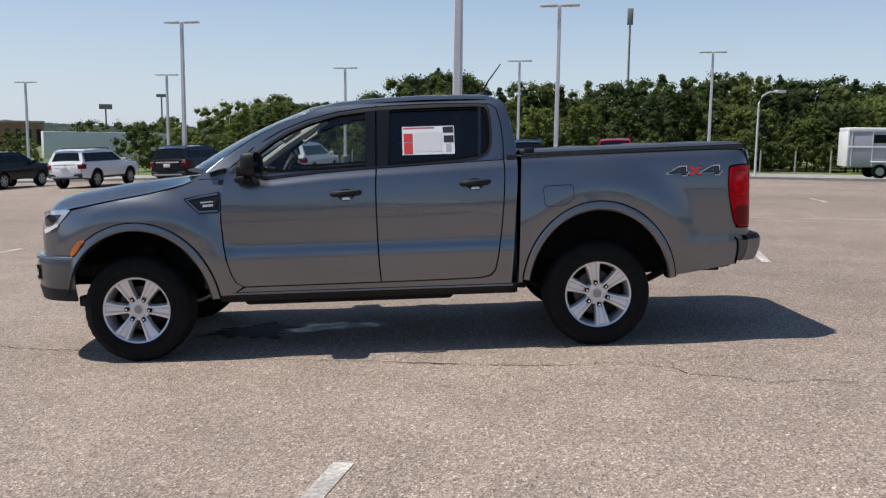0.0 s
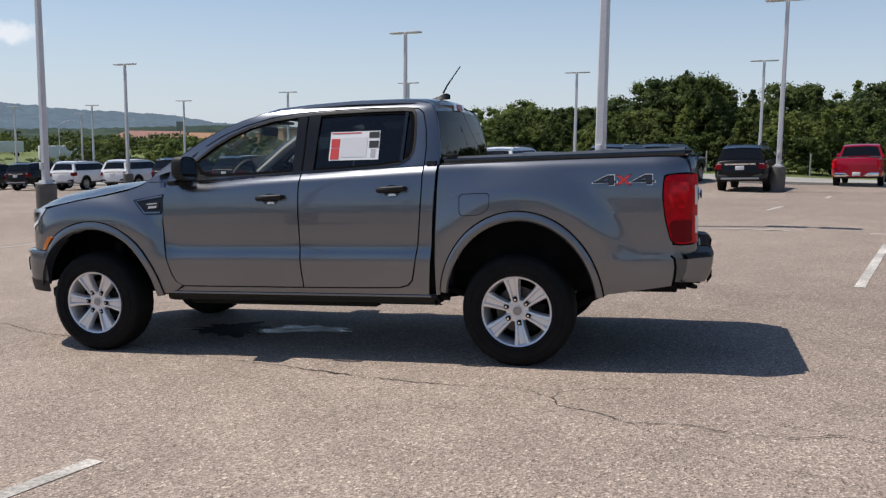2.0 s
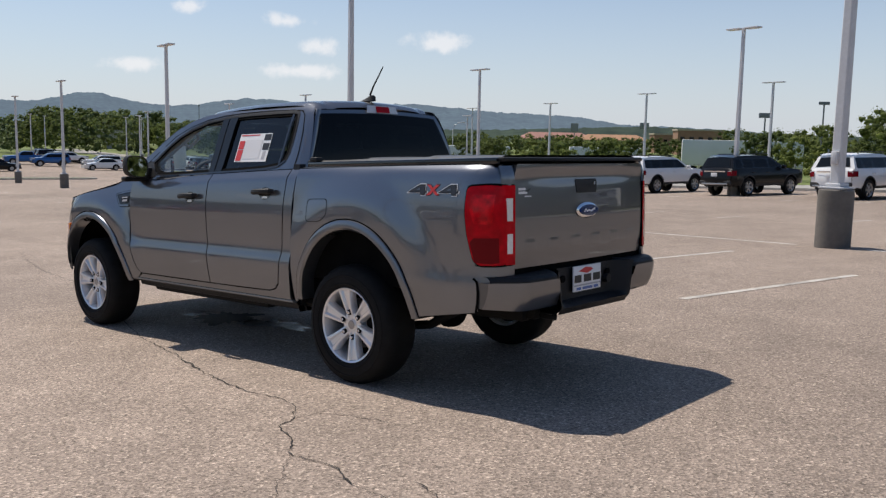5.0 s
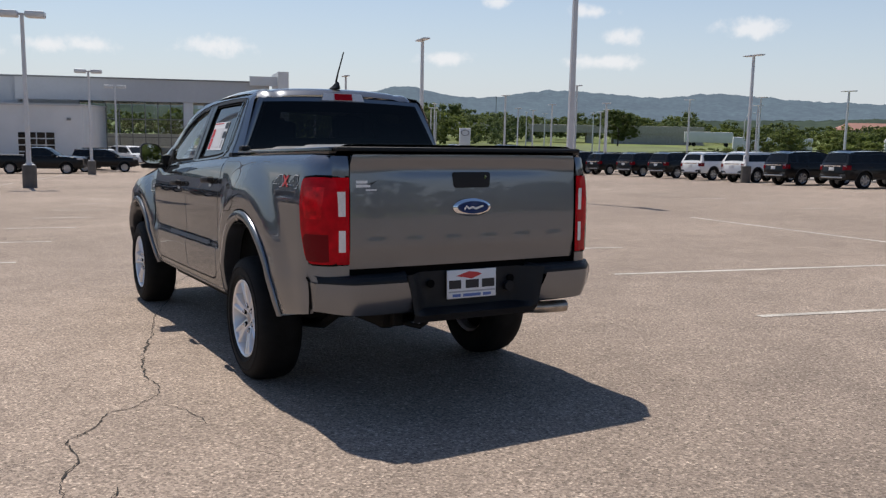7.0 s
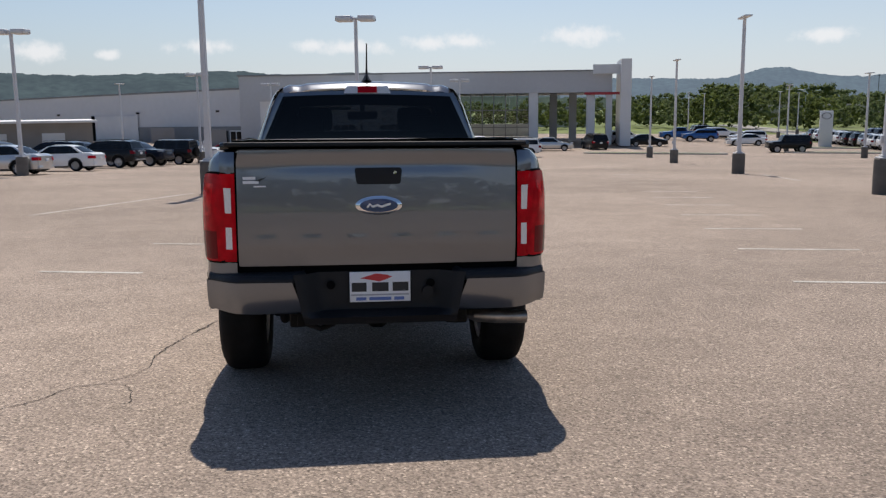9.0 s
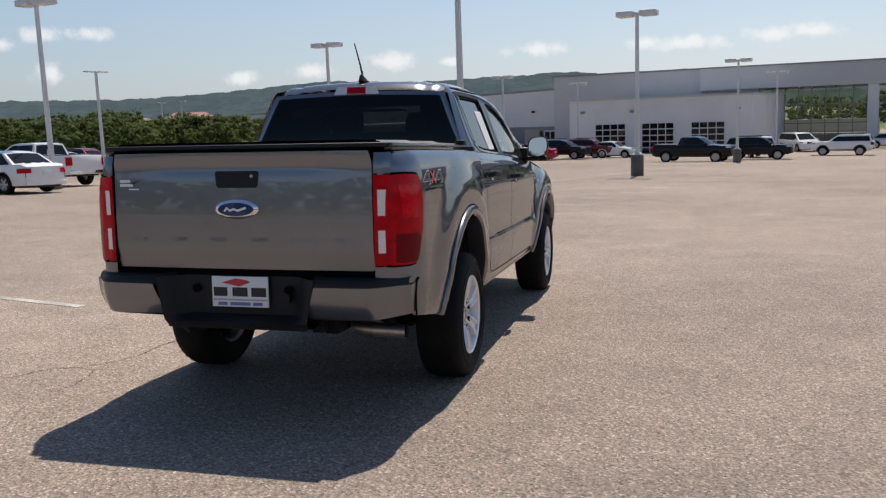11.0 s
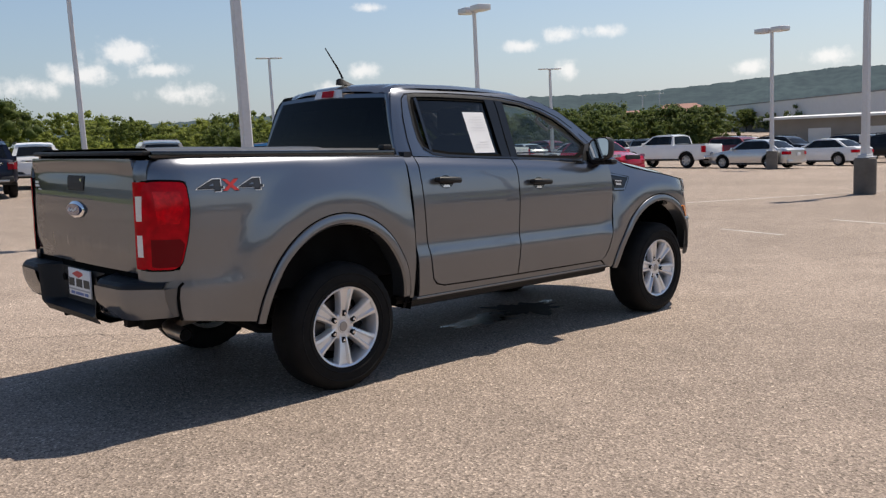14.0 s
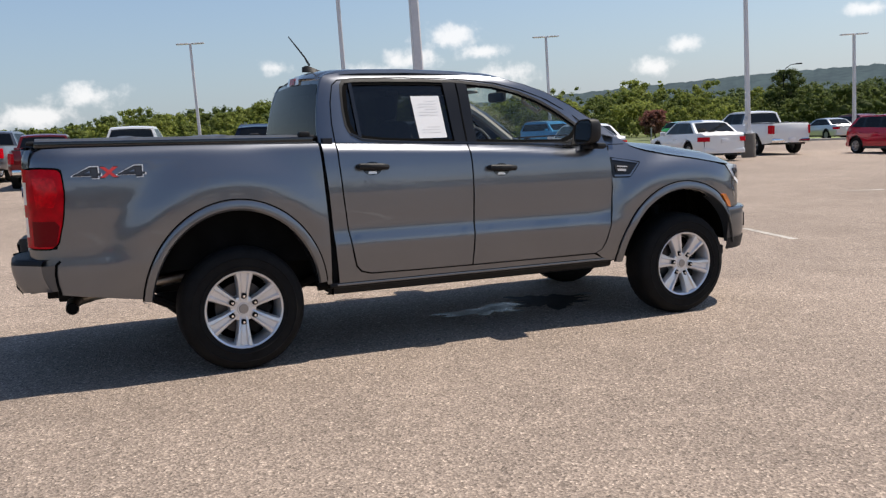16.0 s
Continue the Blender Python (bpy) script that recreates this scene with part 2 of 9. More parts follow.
M_AMBER = mat("amber_reflector", (0.75, 0.20, 0.02), 0.2, coat=0.8)
M_HEADLAMP = mat("headlamp_lens", (0.42, 0.46, 0.52), 0.08, 0.35, var=0.6, scale=14.0, coat=1.0)
M_MIRROR = mat("mirror_glass", (0.44, 0.46, 0.47), 0.02, 1.0)
M_BLUE = mat("blue_enamel", (0.010, 0.030, 0.13), 0.12, coat=1.0)
M_WHITE = mat("white_print", (0.78, 0.78, 0.78), 0.5)
M_PRINTGREY = mat("grey_print", (0.42, 0.42, 0.44), 0.6)
M_PRINTRED = mat("red_print", (0.58, 0.04, 0.04), 0.5)
M_PRINTBLACK = mat("black_print", (0.02, 0.02, 0.022), 0.5)
M_PRINTBLUE = mat("blue_print", (0.12, 0.19, 0.45), 0.5)
M_SEAT = mat("charcoal_seat_cloth", (0.032, 0.032, 0.035), 0.9, fine=0.15, fine_scale=300.0)
M_TRIM = mat("pale_interior_trim", (0.42, 0.40, 0.36), 0.75, var=0.05, scale=3.0)
M_DASH = mat("dark_dashboard", (0.03, 0.03, 0.032), 0.7)
M_GLASS = glass("clear_car_glass", (0.80, 0.84, 0.82), 0.0, 0.0)
M_SHIELD = glass("windscreen_glass", (0.80, 0.87, 0.85), 0.0, 0.04)
M_TINT = glass("tinted_car_glass", (0.10, 0.11, 0.12), 0.0, 0.25)
M_TINT_REAR = glass("tinted_rear_glass", (0.055, 0.06, 0.065), 0.0, 0.15, gloss=0.5)
M_GRASS = mat("mown_grass", (0.105, 0.150, 0.035), 0.95, var=0.3, scale=0.15, fine=0.35, fine_scale=3.0, color2=(0.15, 0.17, 0.05), bump=0.6, bump_scale=30.0)
M_CONCRETE = mat("weathered_concrete", (0.36, 0.34, 0.31), 0.9, var=0.15, scale=2.5, fine=0.12, fine_scale=40.0, bump=0.3, bump_scale=60.0)
M_BASE = mat("dark_stained_concrete", (0.140, 0.127, 0.112), 0.9, var=0.2, scale=2.0, fine=0.06, fine_scale=14.0, bump=0.4, bump_scale=70.0, per_object=0.12)
M_POLE = mat("white_pole_paint", (0.60, 0.60, 0.61), 0.45, 0.1, var=0.06, scale=0.8, fine=0.04, fine_scale=20.0)
M_LINE = mat("faded_white_line_paint", (0.50, 0.47, 0.43), 0.85, var=0.30, scale=2.2, fine=0.35, fine_scale=45.0, color2=(0.36, 0.33, 0.29))
M_CRACK = mat("open_crack", (0.035, 0.030, 0.026), 1.0)


def leaf_material(name, dark, light):
    """Foliage: tint by clump and by patch, with a leafy relief; part of the light shines through."""
    m = mat(name, dark, 0.7, var=0.25, scale=1.1, fine=0.25, fine_scale=7.0, per_island=0.22, color2=light, spec=0.15)
    n, l = m.node_tree.nodes, m.node_tree.links
    for t in n:
        if t.type == "TEX_NOISE" and abs(t.inputs["Scale"].default_value - 0.66) < 0.01:
            t.inputs["Scale"].default_value = 0.20
    co = n.new("ShaderNodeTexCoord")
    bt = n.new("ShaderNodeTexNoise")
    bt.inputs["Scale"].default_value, bt.inputs["Detail"].default_value, bt.inputs["Roughness"].default_value = 3.6, 5.0, 0.65
    l.new(co.outputs["Object"], bt.inputs["Vector"])
    bp = n.new("ShaderNodeBump")
    bp.inputs["Strength"].default_value, bp.inputs["Distance"].default_value = 0.4, 0.2
    l.new(bt.outputs["Fac"], bp.inputs["Height"])
    b = n["Principled BSDF"]
    l.new(bp.outputs[0], b.inputs["Normal"])
    tl = n.new("ShaderNodeBsdfTranslucent")
    l.new(b.inputs["Base Color"].links[0].from_socket, tl.inputs["Color"])
    mx = n.new("ShaderNodeMixShader")
    mx.inputs[0].default_value = 0.48
    l.new(b.outputs[0], mx.inputs[1])
    l.new(tl.outputs[0], mx.inputs[2])
    l.new(mx.outputs[0], n["Material Output"].inputs["Surface"])
    return m


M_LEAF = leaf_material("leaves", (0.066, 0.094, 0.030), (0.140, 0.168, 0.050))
# lighter greens: the sunlit look of the southern woods is put into these colours
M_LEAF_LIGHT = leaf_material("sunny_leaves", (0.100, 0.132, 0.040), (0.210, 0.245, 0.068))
M_LEAF_SUNNY = leaf_material("sunlit_leaves", (0.150, 0.185, 0.048), (0.300, 0.330, 0.080))
# distance haze is put into this paler, bluer leaf colour
M_LEAF_FAR = leaf_material("hazy_far_leaves", (0.090, 0.122, 0.056), (0.165, 0.200, 0.080))
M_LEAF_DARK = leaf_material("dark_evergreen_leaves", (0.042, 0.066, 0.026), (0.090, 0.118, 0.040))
M_BARK = mat("bark", (0.09, 0.07, 0.05), 0.95, var=0.3, scale=3.0)


# ---- mesh tools ----
def part(name, bm, material, parent=None, label="", smooth=True, angle=35.0):
    """Links a bmesh as one mesh object, under parent if there is one."""
    me = bpy.data.meshes.new(name)
    bm.to_mesh(me)
    bm.free()
    if smooth:
        me.polygons.foreach_set("use_smooth", [True] * len(me.polygons))
        me.set_sharp_from_angle(angle=radians(angle))
    for m in (material if isinstance(material, (list, tuple)) else [material]):
        me.materials.append(m)
    ob = new(name, me)
    if parent is not None:
        ob.parent = parent
    if label:
        tagged(ob, label)
    return ob


def share(ob, m, parent=None):
    """Another object on the same mesh, at the pose m."""
    o = ob.copy()
    scene.collection.objects.link(o)
    o.parent = parent if parent is not None else ob.parent
    o.matrix_basis = m
    return o


def smooth_table(xs, ys, width=0.02, n=400):
    """A table lookup with softened corners."""
    g = np.linspace(xs[0], xs[-1], n)
    v = np.interp(g, xs, ys)
    k = max(1, int(width / (g[1] - g[0])))
    pad = np.concatenate([np.full(k, v[0]) - (v[1] - v[0]) * np.arange(k, 0, -1), v, np.full(k, v[-1]) + (v[-1] - v[-2]) * np.arange(1, k + 1)])
    ker = np.ones(2 * k + 1) / (2 * k + 1)
    v = np.convolve(pad, ker, "valid")
    return lambda x: float(np.interp(x, g, v))


def sstep(a, b, x):
    t = min(1.0, max(0.0, (x - a) / (b - a)))
    return t * t * (3 - 2 * t)


def ellipse(cx, cz, rx, rz, a0, a1, n):
    return [(cx + rx * math.cos(radians(a0 + (a1 - a0) * i / (n - 1))), cz + rz * math.sin(radians(a0 + (a1 - a0) * i / (n - 1)))) for i in range(n)]


def panel(outline, fmap, du=0.05, dv=0.04, lip=0.0, out=None):
    """A curved sheet: the outline in (u, v) is cut into a grid, mapped by fmap, and its rim is folded inwards by lip."""
    bm = bmesh.new()
    vs = [bm.verts.new((u, v, 0)) for u, v in outline]
    bm.faces.new(vs)
    us, vv = [p[0] for p in outline], [p[1] for p in outline]
    for lo, hi, d, ax in ((min(us), max(us), du, 0), (min(vv), max(vv), dv, 1)):
        k = max(1, int(round((hi - lo) / d)))
        for i in range(1, k):
            co, no = [0, 0, 0], [0, 0, 0]
            co[ax], no[ax] = lo + (hi - lo) * i / k + 1e-5, 1
            bmesh.ops.bisect_plane(bm, geom=bm.verts[:] + bm.edges[:] + bm.faces[:], dist=1e-5, plane_co=co, plane_no=no)
    uv = {v: (v.co.x, v.co.y) for v in bm.verts}
    rim = [e for e in bm.edges if e.is_boundary]
    for v in bm.verts:
        v.co = Vector(fmap(*uv[v]))
    eps = 1e-3
    flip = False
    f0 = max(bm.faces, key=lambda f: f.calc_area())
    f0.normal_update()
    c = f0.calc_center_median()
    if out is not None:
        flip = f0.normal.dot(Vector(out)) < 0
    if flip:
        bmesh.ops.reverse_faces(bm, faces=bm.faces[:])
    if lip:
        bm.normal_update()
        nrm = {v: v.normal.copy() for v in bm.verts}
        r = bmesh.ops.extrude_edge_only(bm, edges=rim)
        for g in r["geom"]:
            if isinstance(g, bmesh.types.BMVert):
                near = min((e.other_vert(g) for e in g.link_edges if e.other_vert(g) in nrm), key=lambda w: (w.co - g.co).length)
                g.co = g.co - nrm[near] * lip
        bm.normal_update()
    return bm


def ring(outer, inner, fmap, steps=2, closed=True):
    """A frame between two outlines of equal length."""
    bm = bmesh.new()
    rows = []
    for k in range(steps + 1):
        f = k / steps
        rows.append([bm.verts.new(fmap(a[0] + (b[0] - a[0]) * f, a[1] + (b[1] - a[1]) * f)) for a, b in zip(outer, inner)])
    n = len(outer)
    for k in range(steps):
        for i in range(n if closed else n - 1):
            j = (i + 1) % n
            bm.faces.new((rows[k][i], rows[k][j], rows[k + 1][j], rows[k + 1][i]))
    return bm


def resample(pts, n, closed=True):
    """n points evenly spaced along an outline."""
    p = [Vector((a, b)) for a, b in pts]
    if closed:
        p.append(p[0])
    d = [0.0]
    for a, b in zip(p, p[1:]):
        d.append(d[-1] + (b - a).length)
    res = []
    for i in range(n):
        s = d[-1] * i / (n if closed else n - 1)
        res.append((float(np.interp(s, d, [q.x for q in p])), float(np.interp(s, d, [q.y for q in p]))))
    return res


def rounded(pts, r, n=4):
    """An outline with its corners rounded by about r."""
    res, k = [], len(pts)
    for i in range(k):
        a, b, c = Vector(pts[i - 1]), Vector(pts[i]), Vector(pts[(i + 1) % k])
        rr = min(r, (a - b).length * 0.45, (c - b).length * 0.45)
        p, q = b + (a - b).normalized() * rr, b + (c - b).normalized() * rr
        for j in range(n + 1):
            t = j / n
            w = p * (1 - t) ** 2 + b * (2 * t * (1 - t)) + q * t * t
            res.append((w.x, w.y))
    return res


def grid(fn, nu, nv):
    """A sheet over (0..1, 0..1)."""
    bm = bmesh.new()
    vs = [[bm.verts.new(fn(i / nu, j / nv)) for j in range(nv + 1)] for i in range(nu + 1)]
    for i in range(nu):
        for j in range(nv):
            bm.faces.new((vs[i][j], vs[i + 1][j], vs[i + 1][j + 1], vs[i][j + 1]))
    return bm


def box(bm, x0, x1, y0, y1, z0, z1, bev=0.0, m=None):
    """A box, with bevelled edges if bev, added to bm."""
    b2 = bmesh.new()
    bmesh.ops.create_cube(b2, size=1.0)
    for v in b2.verts:
        v.co = Vector(((x0 + x1) / 2 + v.co.x * (x1 - x0), (y0 + y1) / 2 + v.co.y * (y1 - y0), (z0 + z1) / 2 + v.co.z * (z1 - z0)))
    if bev:
        bmesh.ops.bevel(b2, geom=b2.edges[:], offset=bev, segments=2, affect="EDGES", profile=0.5)
    if m is not None:
        bmesh.ops.transform(b2, matrix=m, verts=b2.verts[:])
    join(bm, b2)
    return bm


def facing(bm, out):
    """Turns the faces of a sheet towards out."""
    bm.normal_update()
    tot = Vector((0, 0, 0))
    for f in bm.faces:
        tot += f.normal * f.calc_area()
    if tot.dot(Vector(out)) < 0:
        bmesh.ops.reverse_faces(bm, faces=bm.faces[:])
    return bm


def join(bm, other):
    """Adds another bmesh to bm and frees it."""
    mp = {v: bm.verts.new(v.co) for v in other.verts}
    for f in other.faces:
        try:
            g = bm.faces.new([mp[v] for v in f.verts])
            g.material_index = f.material_index
        except ValueError:
            pass
    other.free()
    return bm


def lathe(profile, n=32, axis="y"):
    """A body of revolution: profile of (radius, along)."""
    bm = bmesh.new()
    rows = []
    for i in range(n):
        a = 2 * math.pi * i / n
        row = []
        for r, s in profile:
            p = (r * math.cos(a), s, r * math.sin(a)) if axis == "y" else ((r * math.cos(a), r * math.sin(a), s) if axis == "z" else (s, r * math.cos(a), r * math.sin(a)))
            row.append(bm.verts.new(p))
        rows.append(row)
    for i in range(n):
        a, b = rows[i], rows[(i + 1) % n]
        for k in range(len(profile) - 1):
            bm.faces.new((a[k], a[k + 1], b[k + 1], b[k]))
    bmesh.ops.remove_doubles(bm, verts=bm.verts[:], dist=1e-5)
    bmesh.ops.recalc_face_normals(bm, faces=bm.faces[:])
    return bm


def tube(points, r, n=8, caps=True):
    """A round rod along points; r is one radius or one for each point."""
    bm = bmesh.new()
    P = [Vector(p) for p in points]
    R = r if isinstance(r, (list, tuple)) else [r] * len(P)
    rows = []
    for i, p in enumerate(P):
        d = (P[min(i + 1, len(P) - 1)] - P[max(i - 1, 0)]).normalized()
        a = d.cross(Vector((0, 0, 1)) if abs(d.z) < 0.9 else Vector((1, 0, 0))).normalized()
        b = d.cross(a)
        rows.append([bm.verts.new(p + (a * math.cos(2 * math.pi * k / n) + b * math.sin(2 * math.pi * k / n)) * R[i]) for k in range(n)])
    for i in range(len(P) - 1):
        for k in range(n):
            bm.faces.new((rows[i][k], rows[i][(k + 1) % n], rows[i + 1][(k + 1) % n], rows[i + 1][k]))
    if caps:
        bm.faces.new(rows[0])
        bm.faces.new(rows[-1][::-1])
    bmesh.ops.recalc_face_normals(bm, faces=bm.faces[:])
    return bm


def ribbon(pts, width, fmap):
    """A thin strip along a line in (u, v), laid on a surface by fmap."""
    bm = bmesh.new()
    P = [Vector(p) for p in pts]
    rows = []
    for i, p in enumerate(P):
        d = (P[min(i + 1, len(P) - 1)] - P[max(i - 1, 0)]).normalized()
        n = Vector((-d.y, d.x)) * width / 2
        rows.append((bm.verts.new(fmap(*(p + n))), bm.verts.new(fmap(*(p - n)))))
    for a, b in zip(rows, rows[1:]):
        bm.faces.new((a[0], a[1], b[1], b[0]))
    return bm


def prism(outline, place, depth):
    """A flat shape with thickness: outline in (u, v), place(u, v, w) puts it in space, w from 0 to depth."""
    bm = bmesh.new()
    lo = [bm.verts.new(place(u, v, 0)) for u, v in outline]
    hi = [bm.verts.new(place(u, v, depth)) for u, v in outline]
    bm.faces.new(lo[::-1])
    bm.faces.new(hi)
    for i in range(len(lo)):
        j = (i + 1) % len(lo)
        bm.faces.new((lo[i], lo[j], hi[j], hi[i]))
    bmesh.ops.recalc_face_normals(bm, faces=bm.faces[:])
    return bm


def empty(name, m=None):
    ob = new(name)
    ob.empty_display_size = 0.2
    if m is not None:
        ob.matrix_world = m
    return ob


def on(fn, s, d=0.0):
    return lambda x, z: (x, s * (fn(x, z) + d), z)


# ---- ground ----
def flat_x(x):
    """Height of the lot along x: an even fall that levels out at both ends."""
    if x > 3.5:
        t = min(1.0, (x - 3.5) / 8)
        return 0.0426 * 3.5 + 0.0426 * 8 * (t - t * t / 2) * 0.6
    if x > -58:
        return 0.0426 * x
    t = min(1.0, (-58 - x) / 34)
    return 0.0426 * -58 - 0.72 * (1 - (1 - t) ** 2)


# The rows of lamps and parking bays run along A_DIR and B_DIR from the lamp at LOT_O.
LOT_O = Vector((1.0, 10.0))
A_DIR, B_DIR = Vector((-0.970, 0.2425)), Vector((0.2425, 0.970))


def lot(u, v):
    p = LOT_O + A_DIR * u + B_DIR * v
    return p.x, p.y


def ground_z(x, y):
    """Lie of the land: an even tilt, with a shallow dip towards the kerb by the road."""
    d = Vector((x, y)) - LOT_O
    u, v = d.dot(A_DIR), d.dot(B_DIR)
    dip = 0.25 * sstep(4.0, 17.0, v) * (1 - 0.78 * sstep(0.0, 8.0, u))
    return flat_x(x) - 0.0081 * max(-90.0, min(90.0, y)) - dip


def sheet(name, rows, material, label, lift=0.0, thick=0.0):
    """Ground cover over rows of (x, y) that follows the lie of the land."""
    bm = bmesh.new()
    vs = [[bm.verts.new((x, y, ground_z(x, y) + lift)) for x, y in r] for r in rows]
    for a, b in zip(vs, vs[1:]):
        for k in range(len(a) - 1):
            bm.faces.new((a[k], a[k + 1], b[k + 1], b[k]))
    bmesh.ops.recalc_face_normals(bm, faces=bm.faces[:])
    if bm.faces[:][0].normal.z < 0:
        bmesh.ops.reverse_faces(bm, faces=bm.faces[:])
    return tagged(part(name, bm, material), label, kind="structure")


def spread(lo, hi, step):
    n = max(1, int(round((hi - lo) / step)))
    return [lo + (hi - lo) * i / n for i in range(n + 1)]


rings = [0.0] + [6 * 1.13 ** k for k in range(55)]
sheet("ground", [[(-20 + r * math.cos(2 * math.pi * k / 72), r * math.sin(2 * math.pi * k / 72)) for k in range(73)] for r in rings if r < 4800], M_GRASS, "rough green grass reaching to the hills", -0.10)
EDGE_V, EDGE_S = 26.5, -58.0
sheet("parking_lot", [[lot(u, v) for v in spread(EDGE_S, EDGE_V, 2.0)] for u in spread(-42, 66, 2.0)], M_ASPHALT, "pale worn asphalt parking lot")
sheet("forecourt", [[lot(u, v) for v in spread(-130, 56, 6.0)] for u in spread(66, 150, 6.0)], M_ASPHALT, "pale asphalt apron before the showroom")


def kerb(name, pts, w=0.16, h=0.14):
    bm = bmesh.new()
    P = [Vector(p) for p in pts]
    rows = []
    for i, p in enumerate(P):
        d = (P[min(i + 1, len(P) - 1)] - P[max(i - 1, 0)]).normalized()
        n = Vector((-d.y, d.x)) * w / 2
        z = ground_z(p.x, p.y)
        rows.append([bm.verts.new((*(p + n), z - 0.1)), bm.verts.new((*(p + n), z + h - 0.02)), bm.verts.new((*(p + n * 0.7), z + h)), bm.verts.new((*(p - n * 0.7), z + h)), bm.verts.new((*(p - n), z + h - 0.02)), bm.verts.new((*(p - n), z - 0.1))])
    for a, b in zip(rows, rows[1:]):
        for k in range(5):
            bm.faces.new((a[k], a[k + 1], b[k + 1], b[k]))
    bmesh.ops.recalc_face_normals(bm, faces=bm.faces[:])
    return tagged(part(name, bm, M_CONCRETE), "pale concrete kerb along the grass", kind="structure")


def island(u0, v0, u1, v1, w):
    """A kerbed strip of thin grass between the parking aisles, with round ends."""
    a, b = Vector(lot(u0, v0)), Vector(lot(u1, v1))
    d = (b - a).normalized()
    n = Vector((-d.y, d.x)) * w / 2
    rim = []
    for k in range(9):
        t = math.pi * k / 8
        rim.append(b + n * math.cos(t) + d * (w / 2) * math.sin(t))
    for k in range(9):
        t = math.pi * k / 8
        rim.append(a - n * math.cos(t) - d * (w / 2) * math.sin(t))
    bm = bmesh.new()
    bm.faces.new([bm.verts.new((p.x, p.y, ground_z(p.x, p.y) + 0.11)) for p in rim])
    facing(bm, (0, 0, 1))
    tagged(part("grass_island", bm, M_GRASS), "thin grass on a kerbed parking island", kind="structure")
    kerb("kerb_island", [(p.x, p.y) for p in rim] + [(rim[0].x, rim[0].y)])


island(82.5, -5.0, 80.5, 6.5, 2.2)
island(86.0, 15.5, 84.0, 27.0, 2.2)
island(99.5, 17.5, 99.0, 27.0, 2.0)
kerb("kerb_north", [lot(u, EDGE_V) for u in spread(-42, 66, 3)])
kerb("kerb_south", [lot(u, EDGE_S) for u in spread(-42, 66, 3)])
M_ROAD = mat("pale_concrete_road", (0.30, 0.285, 0.26), 0.9, var=0.12, scale=0.3, fine=0.1, fine_scale=4.0)
sheet("road", [[lot(u, v) for v in (31.0, 34.0, 38.0)] for u in spread(-60, 230, 6)], M_ROAD, "pale road behind the lot", -0.05)
for nm, v0, v1, u0, u1 in (("road_far", 84.0, 88.0, 60, 190),):
    sheet(nm, [[lot(u, v) for v in (v0, (v0 + v1) / 2, v1)] for u in spread(u0, u1, 8)], M_ROAD, "far pale road below the bridge", -0.03)

# painted bay lines: (u, v) start, direction 'u' or 'v', length
def bay_line(x0, y0, x1, y1, w=0.10):
    bm = bmesh.new()
    a, b = Vector((x0, y0)), Vector((x1, y1))
    d = (b - a).normalized()
    n = Vector((-d.y, d.x)) * w / 2
    k = max(1, int((b - a).length / 0.12))
    rows = []
    for i in range(k + 1):
        p = a + (b - a) * i / k
        j = 0.006 * noise.noise(Vector((p.x * 9, p.y * 9, 1)))
        m = n * (1 + j * 9)
        rows.append((bm.verts.new((*(p + m), ground_z(*(p + m)) + 0.004)), bm.verts.new((*(p - m), ground_z(*(p - m)) + 0.004))))
    for p, q in zip(rows, rows[1:]):
        bm.faces.new((p[0], p[1], q[1], q[0]))
    bmesh.ops.recalc_face_normals(bm, faces=bm.faces[:])
    ob = part("bay_line", bm, M_LINE)
    if bm is not None and ob.data.polygons[0].normal.z < 0:
        ob.data.flip_normals()
    return tagged(ob, "faded white parking bay line on the asphalt", kind="structure")


for k in range(-5, 22):
    u = -2.19 + 2.74 * k
    if -15 < u < 58:
        n = 4.4 if k in (-1, 1) else 3.1 if k < 2 else 1.5
        bay_line(*lot(u, -6.1), *lot(u, -6.1 + n))
        bay_line(*lot(u, -12.9), *lot(u, -12.9 - (9.0 if k == -1 else 1.2)))
        bay_line(*lot(u, 4.9), *lot(u, 7.0 if u < 4 else 6.1))
for u0, u1 in ((-9, -4.6), (-3.4, -0.6), (0.6, 9), (24, 30)):
    bay_line(*lot(u0, 0.0), *lot(u1, 0.0))
for u0, u1 in ((8, 16), (16.8, 36), (38, 52)):
    bay_line(*lot(u0, -19.0), *lot(u1, -19.0))
for k in range(0, 16, 1):
    bay_line(*lot(-5 + 2.74 * k, 15.2), *lot(-5 + 2.74 * k, 16.6))

